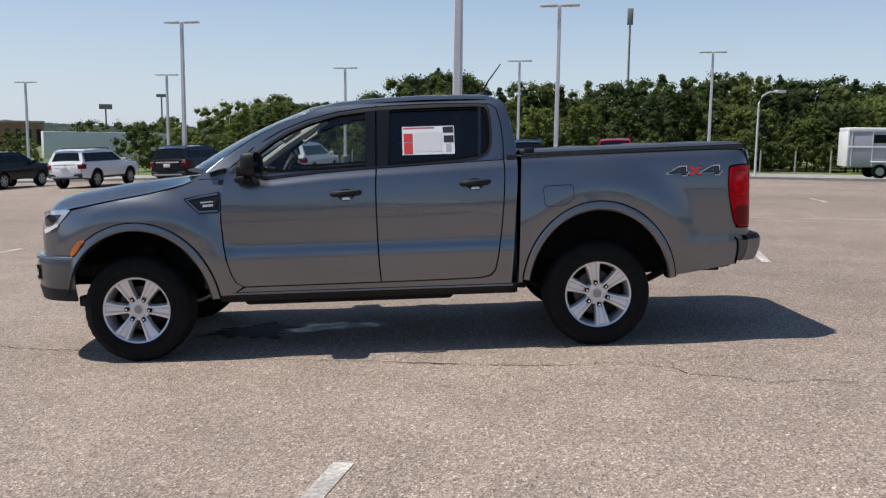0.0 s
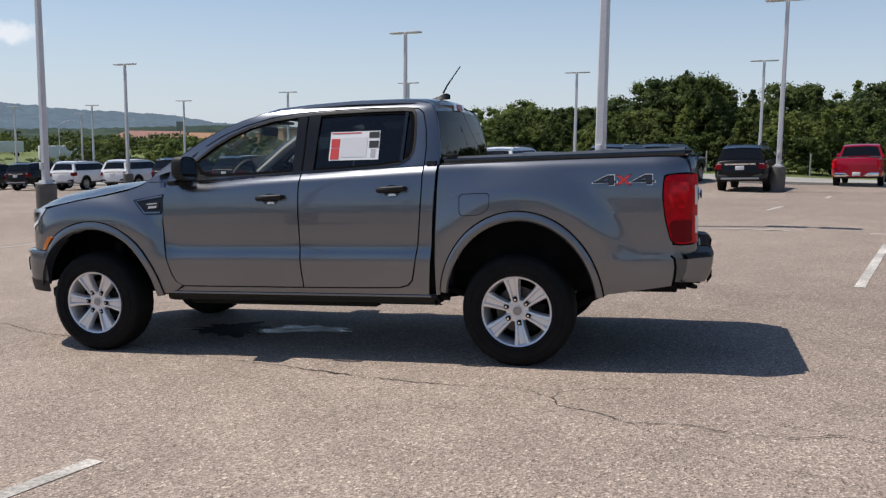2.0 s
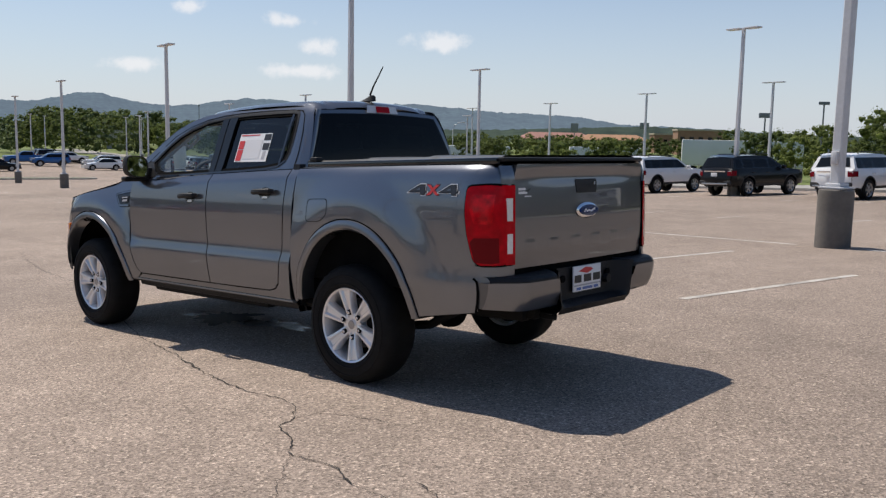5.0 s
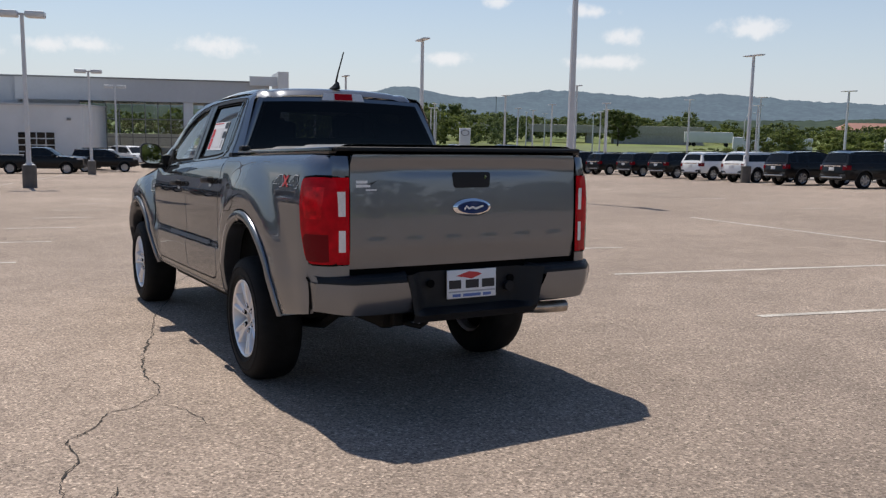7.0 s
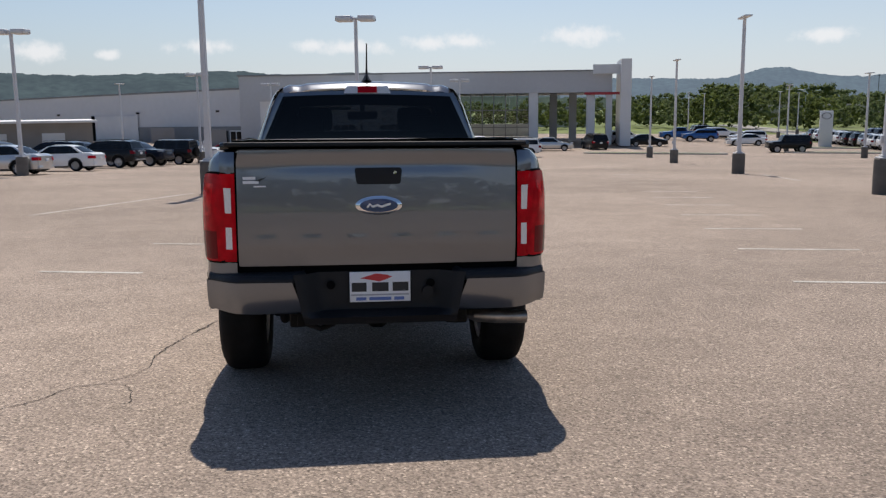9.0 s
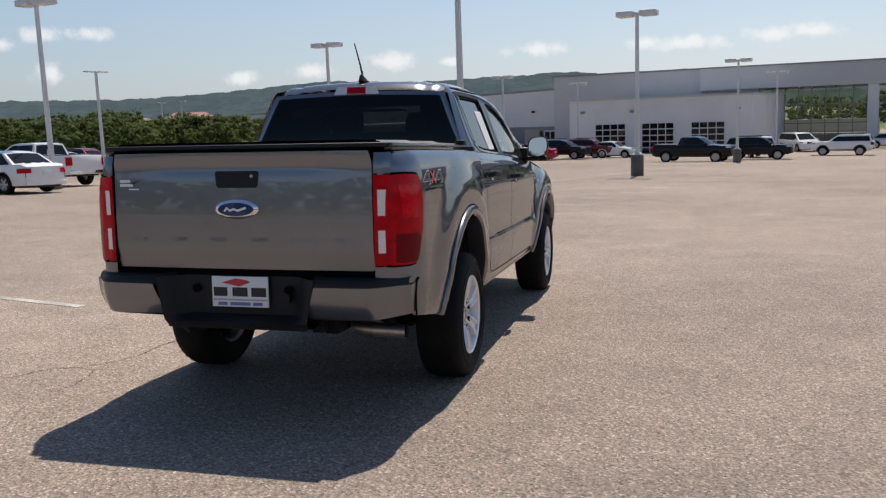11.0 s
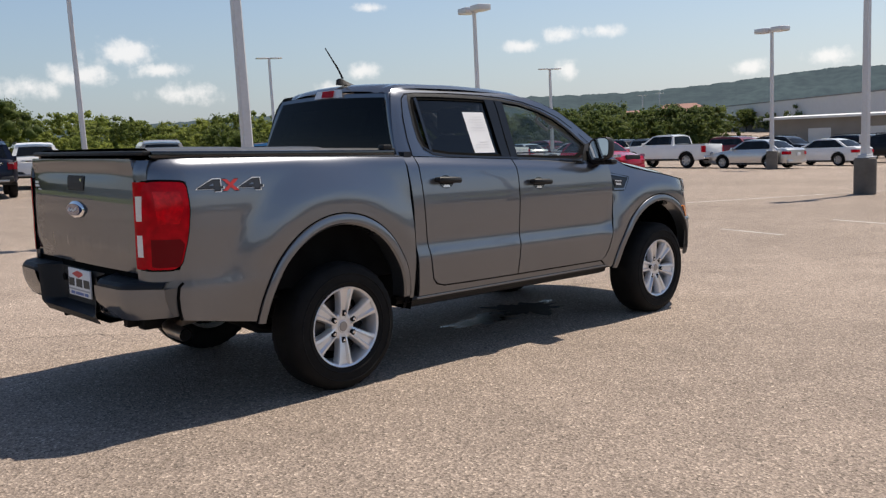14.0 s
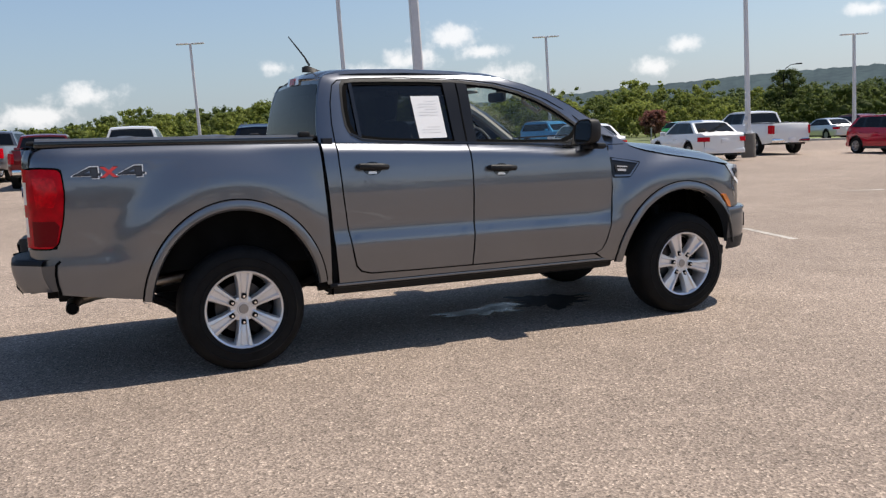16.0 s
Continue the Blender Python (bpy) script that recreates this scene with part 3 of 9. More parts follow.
# a jagged crack across the lane beside the pickup
CRACK = [(-3.11, -0.11), (-2.65, -0.36), (-1.7, -0.62), (-0.74, -0.96), (0.0, -1.13), (0.69, -1.33), (1.30, -1.43), (1.55, -1.40), (1.75, -1.44), (1.95, -1.62), (2.01, -1.74), (2.27, -1.88), (2.40, -2.00), (2.68, -1.97), (2.89, -2.07), (3.16, -2.10), (3.41, -2.02), (3.66, -2.15), (4.1, -2.28), (4.7, -2.20)]
def crack(pts, name, wide, seed):
    rng = random.Random(seed)
    P = []
    for (a, b), (c, d) in zip(pts, pts[1:]):
        n = max(2, int(math.hypot(c - a, d - b) / 0.035))
        for i in range(n):
            f = i / n
            P.append(Vector((a + (c - a) * f + rng.uniform(-0.012, 0.012), b + (d - b) * f + rng.uniform(-0.014, 0.014))))
    bm = bmesh.new()
    rows = []
    for i, p in enumerate(P):
        d = (P[min(i + 1, len(P) - 1)] - P[max(i - 1, 0)]).normalized()
        n = Vector((-d.y, d.x)) * wide * rng.uniform(0.25, 1.0) * (0.5 + 0.5 * abs(noise.noise(Vector((p.x * 2, p.y * 2, seed))) * 2))
        rows.append((bm.verts.new((*(p + n), ground_z(*(p + n)) + 0.004)), bm.verts.new((*(p - n), ground_z(*(p - n)) + 0.004))))
    for a, b in zip(rows, rows[1:]):
        bm.faces.new((a[0], a[1], b[1], b[0]))
    return tagged(part(name, bm, M_CRACK), "dark open crack in the asphalt", kind="structure")


crack(CRACK, "crack", 0.0085, 3)
crack([(3.10, -1.89), (3.25, -1.93), (3.41, -2.02)], "crack_branch", 0.006, 5)
crack([(1.94, -1.60), (1.99, -1.45), (2.2, -1.36), (2.5, -1.33)], "crack_branch", 0.004, 7)
crack([(-3.11, -0.11), (-4.2, 0.25), (-6.0, 0.6), (-8.0, 1.2)], "crack_branch", 0.007, 9)
crack([(2.4, -2.0), (2.9, -2.5), (3.3, -2.62), (3.9, -3.1)], "crack_branch", 0.003, 11)

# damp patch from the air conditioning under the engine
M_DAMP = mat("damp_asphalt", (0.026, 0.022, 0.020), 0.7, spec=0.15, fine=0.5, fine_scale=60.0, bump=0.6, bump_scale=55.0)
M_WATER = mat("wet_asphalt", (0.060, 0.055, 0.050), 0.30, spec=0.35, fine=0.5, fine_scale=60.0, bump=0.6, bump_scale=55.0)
wt = M_WATER.node_tree
wt_noise = wt.nodes.new("ShaderNodeTexNoise")
wt_noise.inputs["Scale"].default_value, wt_noise.inputs["Detail"].default_value = 5.0, 6.0
wt_co = wt.nodes.new("ShaderNodeTexCoord")
wt.links.new(wt_co.outputs["Object"], wt_noise.inputs["Vector"])
wt_r = wt.nodes.new("ShaderNodeMapRange")
for k, v in (("From Min", 0.40), ("From Max", 0.60), ("To Min", 0.26), ("To Max", 0.50)):
    wt_r.inputs[k].default_value = v
wt.links.new(wt_noise.outputs["Fac"], wt_r.inputs["Value"])
wt.links.new(wt_r.outputs[0], wt.nodes["Principled BSDF"].inputs["Roughness"])
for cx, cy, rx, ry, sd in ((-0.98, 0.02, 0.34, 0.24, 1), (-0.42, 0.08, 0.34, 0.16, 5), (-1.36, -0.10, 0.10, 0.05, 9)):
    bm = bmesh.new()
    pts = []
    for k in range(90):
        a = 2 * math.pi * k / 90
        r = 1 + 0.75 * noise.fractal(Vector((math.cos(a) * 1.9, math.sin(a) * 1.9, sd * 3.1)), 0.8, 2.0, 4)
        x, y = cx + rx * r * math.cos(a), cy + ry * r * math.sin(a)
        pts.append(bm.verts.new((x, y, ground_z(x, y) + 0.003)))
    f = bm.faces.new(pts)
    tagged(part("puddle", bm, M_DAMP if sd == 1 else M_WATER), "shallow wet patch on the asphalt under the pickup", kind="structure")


# ---- lamp posts ----
M_LAMPHEAD = mat("pale_lamp_housing", (0.62, 0.62, 0.62), 0.4, 0.2, var=0.05, scale=3.0)
M_LAMPGLASS = mat("lamp_diffuser", (0.75, 0.75, 0.73), 0.3)


def post(kind):
    """A 7 m square post on a concrete pier with two heads: 'flat' thin heads or 'box' deep ones."""
    root = empty("lamp_post")
    pier = lathe([(0.0, 0.0), (0.27, 0.0), (0.27, 0.90), (0.262, 0.96), (0.24, 0.98), (0.0, 0.98)], 28, "z")
    p0 = part("pier", pier, M_BASE, root, "round stained concrete pier")
    p0.location.z = -0.05
    bm = bmesh.new()
    box(bm, -0.20, 0.20, -0.20, 0.20, 0.935, 0.965, 0.006)
    box(bm, -0.13, 0.13, -0.13, 0.13, 0.965, 1.02, 0.01)
    fl = part("base_plate", bm, M_POLE, root)
    bm = bmesh.new()
    rows = []
    for z, r in ((0.96, 0.088), (3.0, 0.080), (5.0, 0.072), (7.0, 0.064)):
        rows.append([bm.verts.new((r * sx * (1 if abs(sx) == 1 else 1), r * sy, z)) for sx, sy in ((1, 0.72), (0.72, 1), (-0.72, 1), (-1, 0.72), (-1, -0.72), (-0.72, -1), (0.72, -1), (1, -0.72))])
    for a, b in zip(rows, rows[1:]):
        for k in range(8):
            bm.faces.new((a[k], a[(k + 1) % 8], b[(k + 1) % 8], b[k]))
    bm.faces.new(rows[-1])
    part("shaft", bm, M_POLE, root, "white tapered square shaft", angle=25)
    hh = bmesh.new()
    box(hh, -0.05, 0.05, 0.0, 0.075, 0.42, 0.62, 0.01)
    hole = part("hand_hole_cover", hh, M_POLE, root)
    hole.location = (0, 0.075, 0.9)
    for s in (-1, 1):
        bm = bmesh.new()
        if kind == "flat":
            box(bm, 0.10, 0.78, -0.17, 0.17, 6.96, 7.03, 0.02)
            box(bm, 0.0, 0.14, -0.04, 0.04, 6.95, 7.02, 0.01)
        else:
            box(bm, 0.14, 0.84, -0.30, 0.30, 6.86, 7.10, 0.04)
            box(bm, 0.0, 0.18, -0.04, 0.04, 6.94, 7.03, 0.01)
        if s < 0:
            bmesh.ops.transform(bm, matrix=Matrix.Rotation(math.pi, 4, "Z"), verts=bm.verts[:])
        hd = part("lamp_head", bm, M_LAMPHEAD, root, "flat twin lamp head" if kind == "flat" else "deep box lamp head")
        bm = bmesh.new()
        x0, x1, w, z = (0.16, 0.72, 0.13, 6.955) if kind == "flat" else (0.2, 0.78, 0.25, 6.855)
        box(bm, min(s * x0, s * x1), max(s * x0, s * x1), -w, w, z - 0.005, z + 0.002, 0.0)
        part("diffuser", bm, M_LAMPGLASS, hd)
    return tagged(root, "white twin-head lamp post on a round concrete pier", "lamp post", "car park lamp posts")


# (x, y) or (x, y, share of the full height)
FLAT_POSTS = [(1.03, 10.02), (-14.27, 13.72), (-18.77, -4.0), (-3.29, -8.09), (-7.28, -25.05), (5.78, 28.55), (-9.97, 31.96), (-27.9, 36.6), (-29.61, 16.89, 0.95), (-50.03, 21.84, 0.97), (-67.9, 26.5), (-49.6, 41.4), (-62.2, 43.0), (-24.7, -40.3, 0.96), (-38.32, -30.26, 0.86), (-5.01, -46.25, 0.95),
              (17.47, 45.3), (6.53, 49.35, 0.95), (-4.44, 49.28, 0.91), (-16.37, 52.12, 0.93), (-26.64, 54.57, 0.93), (-38.66, 59.66, 0.95), (-51.0, 64.0), (-57.0, 61.0), (-66.7, 58.7), (-73.0, 56.3), (-83.0, 47.0), (-88.0, 62.0), (-80.0, 70.0), (-96.0, 70.0), (-104.0, 58.0), (-112.0, 80.0), (-82.0, -21.5), (-100.0, -62.0), (-108.0, -70.0), (-122.0, 66.0), (-60.0, 74.0), (-118.0, 88.0), (-128.0, 54.0), (-135.0, 76.0), (-141.0, 62.0), (-100.0, 84.0), (-91.0, 78.0)]
BOX_POSTS = [(-32.05, 0.5, 0.97), (-56.0, 6.1), (-70.0, 10.0), (-37.43, -15.59, 1.0), (-77.5, -6.8), (-63.2, -11.2), (-22.23, -20.96, 1.03)]
AT_A = math.degrees(math.atan2(A_DIR.y, A_DIR.x))
for kind, places in (("flat", FLAT_POSTS), ("box", BOX_POSTS)):
    first = None
    for x, y, *part_height in places:
        m = pose(x, y, ground_z(x, y), 0, 0, AT_A + (0 if kind == "flat" else 90)) @ Matrix.Diagonal((1, 1, part_height[0] if part_height else 1, 1))
        if first is None:
            first = post(kind)
            first.matrix_basis = m
        else:
            copy_thing(first, m)


# ---- parked cars ----
M_CARGLASS = glass("parked_car_glass", (0.10, 0.11, 0.11), 0.0, 0.55, (0.012, 0.014, 0.016), 0.65)
M_DARKTRIM = mat("dark_car_trim", (0.02, 0.02, 0.021), 0.6, var=0.1, scale=4.0)
M_CARRIM = mat("parked_car_rim", (0.42, 0.42, 0.43), 0.35, 0.8)
CAR_PAINT = {}


def car_paint(name, color, metal=0.2):
    if name not in CAR_PAINT:
        CAR_PAINT[name] = paint(name + "_car_paint", color, metal, 0.3, 0.03)
        CAR_PAINT[name].node_tree.nodes["Principled BSDF"].inputs["Specular IOR Level"].default_value = 0.1
        CAR_PAINT[name].node_tree.nodes["Principled BSDF"].inputs["Coat IOR"].default_value = 1.30 if max(color) < 0.03 else 1.42
        CAR_PAINT[name].node_tree.nodes["Principled BSDF"].inputs["Coat Weight"].default_value = 0.7 if max(color) < 0.03 else 1.0
    return CAR_PAINT[name]


SHAPES = {
    # length, width, wheel radius, axles, sill, top line of the body from the nose back, cabin line (x, z) from the screen foot back, belt
    "suv": dict(L=4.78, W=1.90, r=0.39, ax=(-1.40, 1.39), sill=0.44, top=[(-2.37, 0.62), (-2.36, 0.95), (-2.24, 1.07), (-1.25, 1.15), (-1.05, 1.17), (2.28, 1.17), (2.37, 1.08), (2.39, 0.62)], cab=[(-1.12, 1.15), (-0.42, 1.60), (-0.12, 1.69), (0.60, 1.725), (1.70, 1.70), (2.10, 1.63), (2.30, 1.16)], glass_z=(1.21, 1.57), posts=(-0.02, 0.95, 1.66), rack=True),
    "pickup": dict(L=5.75, W=2.0, r=0.41, ax=(-1.80, 1.80), sill=0.42, top=[(-2.86, 0.62), (-2.85, 1.05), (-2.70, 1.16), (-1.45, 1.24), (-1.25, 1.25), (0.92, 1.26), (2.84, 1.26), (2.87, 1.20), (2.87, 0.66)], cab=[(-1.30, 1.24), (-0.60, 1.73), (-0.30, 1.80), (0.55, 1.80), (0.78, 1.75), (0.92, 1.26)], glass_z=(1.30, 1.71), posts=(-0.10, 0.60), rack=False),
    "sedan": dict(L=4.75, W=1.82, r=0.33, ax=(-1.40, 1.36), sill=0.22, top=[(-2.37, 0.45), (-2.35, 0.66), (-2.20, 0.76), (-1.15, 0.94), (-0.95, 0.96), (1.55, 1.00), (2.20, 1.00), (2.36, 0.92), (2.37, 0.45)], cab=[(-1.05, 0.94), (-0.28, 1.40), (0.05, 1.46), (0.80, 1.45), (1.20, 1.36), (1.80, 1.00)], glass_z=(1.00, 1.38), posts=(0.18, 1.05), rack=False),
    "hatch": dict(L=3.85, W=1.70, r=0.31, ax=(-1.20, 1.26), sill=0.22, top=[(-1.92, 0.42), (-1.91, 0.66), (-1.76, 0.82), (-1.10, 0.98), (-0.95, 1.00), (1.72, 1.06), (1.90, 0.92), (1.91, 0.45)], cab=[(-1.05, 0.98), (-0.30, 1.46), (0.05, 1.52), (1.00, 1.50), (1.45, 1.42), (1.78, 1.04)], glass_z=(1.03, 1.44), posts=(0.05, 0.92), rack=False),
    "jeep": dict(L=4.25, W=1.86, r=0.40, ax=(-1.25, 1.20), sill=0.46, top=[(-2.08, 0.60), (-2.07, 1.06), (-1.98, 1.14), (-0.95, 1.20), (-0.85, 1.21), (2.02, 1.21), (2.08, 1.15), (2.08, 0.62)], cab=[(-0.88, 1.20), (-0.62, 1.76), (-0.45, 1.82), (1.80, 1.82), (1.96, 1.78), (2.04, 1.20)], glass_z=(1.25, 1.74), posts=(0.10, 1.02), rack=False),
    "van": dict(L=5.1, W=1.98, r=0.34, ax=(-1.55, 1.50), sill=0.24, top=[(-2.54, 0.45), (-2.52, 0.78), (-2.35, 0.95), (-1.75, 1.06), (-1.60, 1.08), (2.46, 1.10), (2.53, 1.0), (2.54, 0.45)], cab=[(-1.75, 1.06), (-0.75, 1.66), (-0.35, 1.75), (1.70, 1.75), (2.25, 1.68), (2.46, 1.08)], glass_z=(1.13, 1.64), posts=(-0.10, 1.10), rack=True),
}


def parked(kind, color_name, color, metal, label, category):
    """A parked car: shell with cut wheel arches, cabin, glass, lamps, bumpers and wheels."""
    S = SHAPES[kind]
    root = empty({"suv": "sport_utility_vehicle", "pickup": "pickup_truck", "sedan": "sedan_car", "hatch": "hatchback_car", "jeep": "off_road_car", "van": "minivan"}[kind])
    pm = car_paint(color_name, color, metal)
    L, W, r = S["L"], S["W"], S["r"]
    top, cab, sill = S["top"], S["cab"], S["sill"]
    xs_t, zs_t = [p[0] for p in top], [p[1] for p in top]
    cab_x0, cab_x1, z_belt, z_roof = cab[0][0], cab[-1][0], cab[0][1], max(p[1] for p in cab)

    def half(x, z):
        e = max(0.0, (abs(x) - L / 2 + 0.55) / 0.56)
        plan = (1 - min(0.999, e) ** 3) ** (1 / 3) * 0.28 + 0.72
        side = 1 - 0.05 * sstep(0.62, sill, z) - 0.06 * sstep(z_belt - 0.22, z_belt + 0.06, z) + 0.012 * math.sin((z - sill) * 6)
        return W / 2 * plan * side

    def cab_half(x, z):
        f = (z - z_belt) / (z_roof - z_belt)
        return W / 2 * (0.915 - (0.24 if kind == "suv" else 0.20) * max(0, f) ** 1.1)

    def tail_x(y, z):
        """The rear face, which bows out in the middle."""
        q = top[-1:-4:-1]
        x = float(np.interp(z, [p[1] for p in q], [p[0] for p in q]))
        return x + 0.08 * (1 - min(1.0, abs(y) / half(x, z)) ** 2)
    body = bmesh.new()
    for s in (-1, 1):
        o = [(xs_t[0] + 0.02, sill + 0.05)]
        for ax in S["ax"]:
            arch = ellipse(ax, r, r + 0.075, r + 0.085, 188, -8, 13)
            arch = [(x, max(z, sill)) for x, z in arch]
            o += arch
        o += [(xs_t[-1] - 0.02, sill + 0.06)] + [(x, z) for x, z in top[::-1]]
        join(body, panel(o, on(half, s), 0.22, 0.12, 0.0, (0, s, 0)))
    # across the car, over nose, bonnet and tail
    line = []
    for (a, b), (c, d) in zip(top, top[1:]):
        n = max(1, int(math.hypot(c - a, d - b) / 0.25))
        line += [(a + (c - a) * i / n, b + (d - b) * i / n) for i in range(n)]
    line.append(top[-1])
    line = [(top[0][0] + 0.02, sill + 0.05)] + line + [(top[-1][0] - 0.02, sill + 0.06)]
    rows = []
    for x, z in line:
        w = half(x, z)
        rows.append([body.verts.new((x - math.copysign(0.10, x) * -(1 - k * k) * (1 if abs(x) > L / 2 - 0.35 else 0) * 0.8, w * k, z + (0.045 * (1 - k * k) if abs(x) < L / 2 - 0.1 else 0))) for k in (-1, -0.75, -0.4, 0, 0.4, 0.75, 1)])
    for p, q in zip(rows, rows[1:]):
        for k in range(6):
            body.faces.new((p[k], p[k + 1], q[k + 1], q[k]))
    bmesh.ops.remove_doubles(body, verts=body.verts[:], dist=0.002)
    bmesh.ops.recalc_face_normals(body, faces=body.faces[:])
    bo = part("body", body, pm, root)
    fl = bmesh.new()
    box(fl, -L / 2 + 0.18, L / 2 - 0.18, -W / 2 + 0.22, W / 2 - 0.22, sill - 0.02, z_belt - 0.12)
    part("underbody", fl, M_DARKTRIM, root)
    for ax in S["ax"]:
        for s in (-1, 1):
            wl_ = bmesh.new()
            pr = ellipse(ax, r, r + 0.09, r + 0.10, 0, 180, 10)
            a_ = [wl_.verts.new((x, s * (W / 2 - 0.06), z)) for x, z in pr]
            b_ = [wl_.verts.new((x, s * (W / 2 - 0.34), z)) for x, z in pr]
            for k in range(9):
                wl_.faces.new((a_[k], a_[k + 1], b_[k + 1], b_[k]))
            wl_.faces.new(b_)
            part("wheel_well", wl_, M_DARKTRIM, root)
    # cabin shell with roof
    sh = bmesh.new()
    fine_cab = []
    for (a, b), (c, d) in zip(cab, cab[1:]):
        n = max(1, int(math.hypot(c - a, d - b) / 0.3))
        fine_cab += [(a + (c - a) * i / n, b + (d - b) * i / n) for i in range(n)]
    fine_cab.append(cab[-1])
    rows = [[sh.verts.new((x, cab_half(x, z) * k, z + 0.035 * (1 - k * k))) for k in (-1, -0.9, -0.5, 0, 0.5, 0.9, 1)] for x, z in fine_cab]
    for p, q in zip(rows, rows[1:]):
        for k in range(6):
            sh.faces.new((p[k], p[k + 1], q[k + 1], q[k]))
    for s in (-1, 1):
        o = cab + [(cab_x1, z_belt - 0.04), (cab_x0, z_belt - 0.04)]
        join(sh, panel(o, on(cab_half, s), 0.5, 0.12, 0, (0, s, 0)))
    bmesh.ops.recalc_face_normals(sh, faces=sh.faces[:])
    cabin = part("cabin", sh, pm, root)
    # glass
    g0, g1 = S["glass_z"]

    def cab_x(z, front):
        q = cab if front else cab[::-1]
        z2 = [p[1] for p in q[:3]]
        return float(np.interp(z, z2, [p[0] for p in q[:3]]))
    edges = [cab_x(g0, True) + 0.16] + list(S["posts"]) + [cab_x(g0, False) - 0.14]
    for s in (-1, 1):
        band = [(edges[0], g0 - 0.02), (edges[-1], g0 - 0.02), (min(edges[-1], cab_x(g1, False) - 0.08), g1 + 0.012), (cab_x(g1, True) + 0.12, g1 + 0.012)]
        part("window_surround", panel(rounded(band, 0.05, 2), on(cab_half, s, 0.003), 0.6, 0.2, 0, (0, s, 0)), M_GLOSSBLACK, cabin)
        for i in range(len(edges) - 1):
            x0, x1 = edges[i] + 0.03, edges[i + 1] - 0.03
            if x1 - x0 < 0.12:
                continue
            xt0 = max(x0, cab_x(g1, True) + 0.14) if i == 0 else x0
            xt1 = min(x1, cab_x(g1, False) - 0.10) if i == len(edges) - 2 else x1
            part("side_window", panel(rounded([(x0, g0), (x1, g0), (xt1, g1), (xt0, g1)], 0.05, 2), on(cab_half, s, 0.007), 0.6, 0.2, 0, (0, s, 0)), M_CARGLASS, cabin)
    for front, nm in ((True, "windscreen"), (False, "rear_screen")):
        za, zb, wide = z_belt + 0.05, z_roof - 0.10, 0.88
        if not front and kind in ("suv", "van", "jeep"):
            za, zb, wide = z_belt + 0.07, z_roof - 0.15, 0.80
        sg = -1 if front else 1
        bm = grid(lambda u, v: (cab_x(za + (zb - za) * u, front) + sg * 0.012, (2 * v - 1) * cab_half(0, za + (zb - za) * u) * wide, za + (zb - za) * u + 0.035 * (1 - (wide * (2 * v - 1)) ** 2)), 3, 6)
        part(nm, facing(bm, (sg, 0, 0.5)), M_CARGLASS, cabin)
    # lamps, bumpers, grille, mirrors
    zl = float(np.interp(0.72, [0, 1], [sill, z_belt]))
    for s in (-1, 1):
        bm = grid(lambda u, v: (-L / 2 + 0.02 + 0.36 * u, s * (half(-L / 2 + 0.02 + 0.36 * u, zl) + 0.006), zl + 0.02 + 0.13 * v), 4, 2)
        part("headlamp", bm, M_HEADLAMP, root)
        if kind == "pickup":
            zt0, zt1, dx, wide = z_belt - 0.40, z_belt - 0.06, 0.14, 0.10
        elif kind in ("suv", "van", "jeep"):
            zt0, zt1, dx, wide = z_belt - 0.27, z_belt - 0.06, 0.20, 0.17
        else:
            zt0, zt1, dx, wide = z_belt - 0.24, z_belt - 0.08, 0.26, 0.22
        lens = M_REDDARK if kind in ("suv", "jeep") else M_RED
        ye = half(L / 2 - 0.03, zt0) - 0.012
        plan = [(x, half(x, zt0) + 0.010) for x in np.linspace(L / 2 - dx, L / 2 - 0.03, 6)] + [(tail_x(y, zt0) + 0.022, y) for y in np.linspace(ye, ye - wide, 5)]
        bm = grid(lambda u, v: (plan[round(u * 10)][0] - 0.02 * v, s * (plan[round(u * 10)][1] - 0.012 * v), zt0 + (zt1 - zt0) * v), 10, 3)
        tl = part("tail_lamp", bm, lens, root, "red tail lamp")
        if kind in ("suv", "van"):
            bm = grid(lambda u, v: (tail_x(ye - 0.15 * u, zt1) + 0.024, s * (ye - 0.15 * u), zt1 - 0.10 + 0.09 * v), 3, 2)
            part("clear_lens", bm, M_CLEARLAMP, tl)
        mb = bmesh.new()
        mx = cab_x0 + 0.32
        box(mb, mx - 0.06, mx + 0.06, s * (W / 2 + 0.08) - 0.10, s * (W / 2 + 0.08) + 0.10, z_belt - 0.02, z_belt + 0.15, 0.03)
        part("door_mirror", mb, pm, root)
        for x in (-0.02, 0.92):
            hb = bmesh.new()
            box(hb, x + 0.08, x + 0.28, s * (half(x, z_belt - 0.16) + 0.012) - 0.015, s * (half(x, z_belt - 0.16) + 0.012) + 0.015, z_belt - 0.17, z_belt - 0.13, 0.008)
            part("door_handle", hb, pm, root)
        for x in list(S["posts"])[:2] + [cab_x0 + 0.22]:
            part("door_seam", ribbon([(x, sill + 0.06), (x + 0.01, z_belt - 0.04)], 0.012, on(half, s, 0.003)), M_GAP, bo)
        part("sill_trim", ribbon([(S["ax"][0] + r + 0.10, sill + 0.03), (S["ax"][1] - r - 0.10, sill + 0.03)], 0.10, on(half, s, 0.006)), M_DARKTRIM, bo)
        for ax in S["ax"]:
            part("arch_trim", ribbon(ellipse(ax, r, r + 0.092, r + 0.102, 184, -4, 18), 0.05 if kind in ("suv", "jeep") else 0.02, on(half, s, 0.006)), M_DARKTRIM, bo)
    bm = bmesh.new()
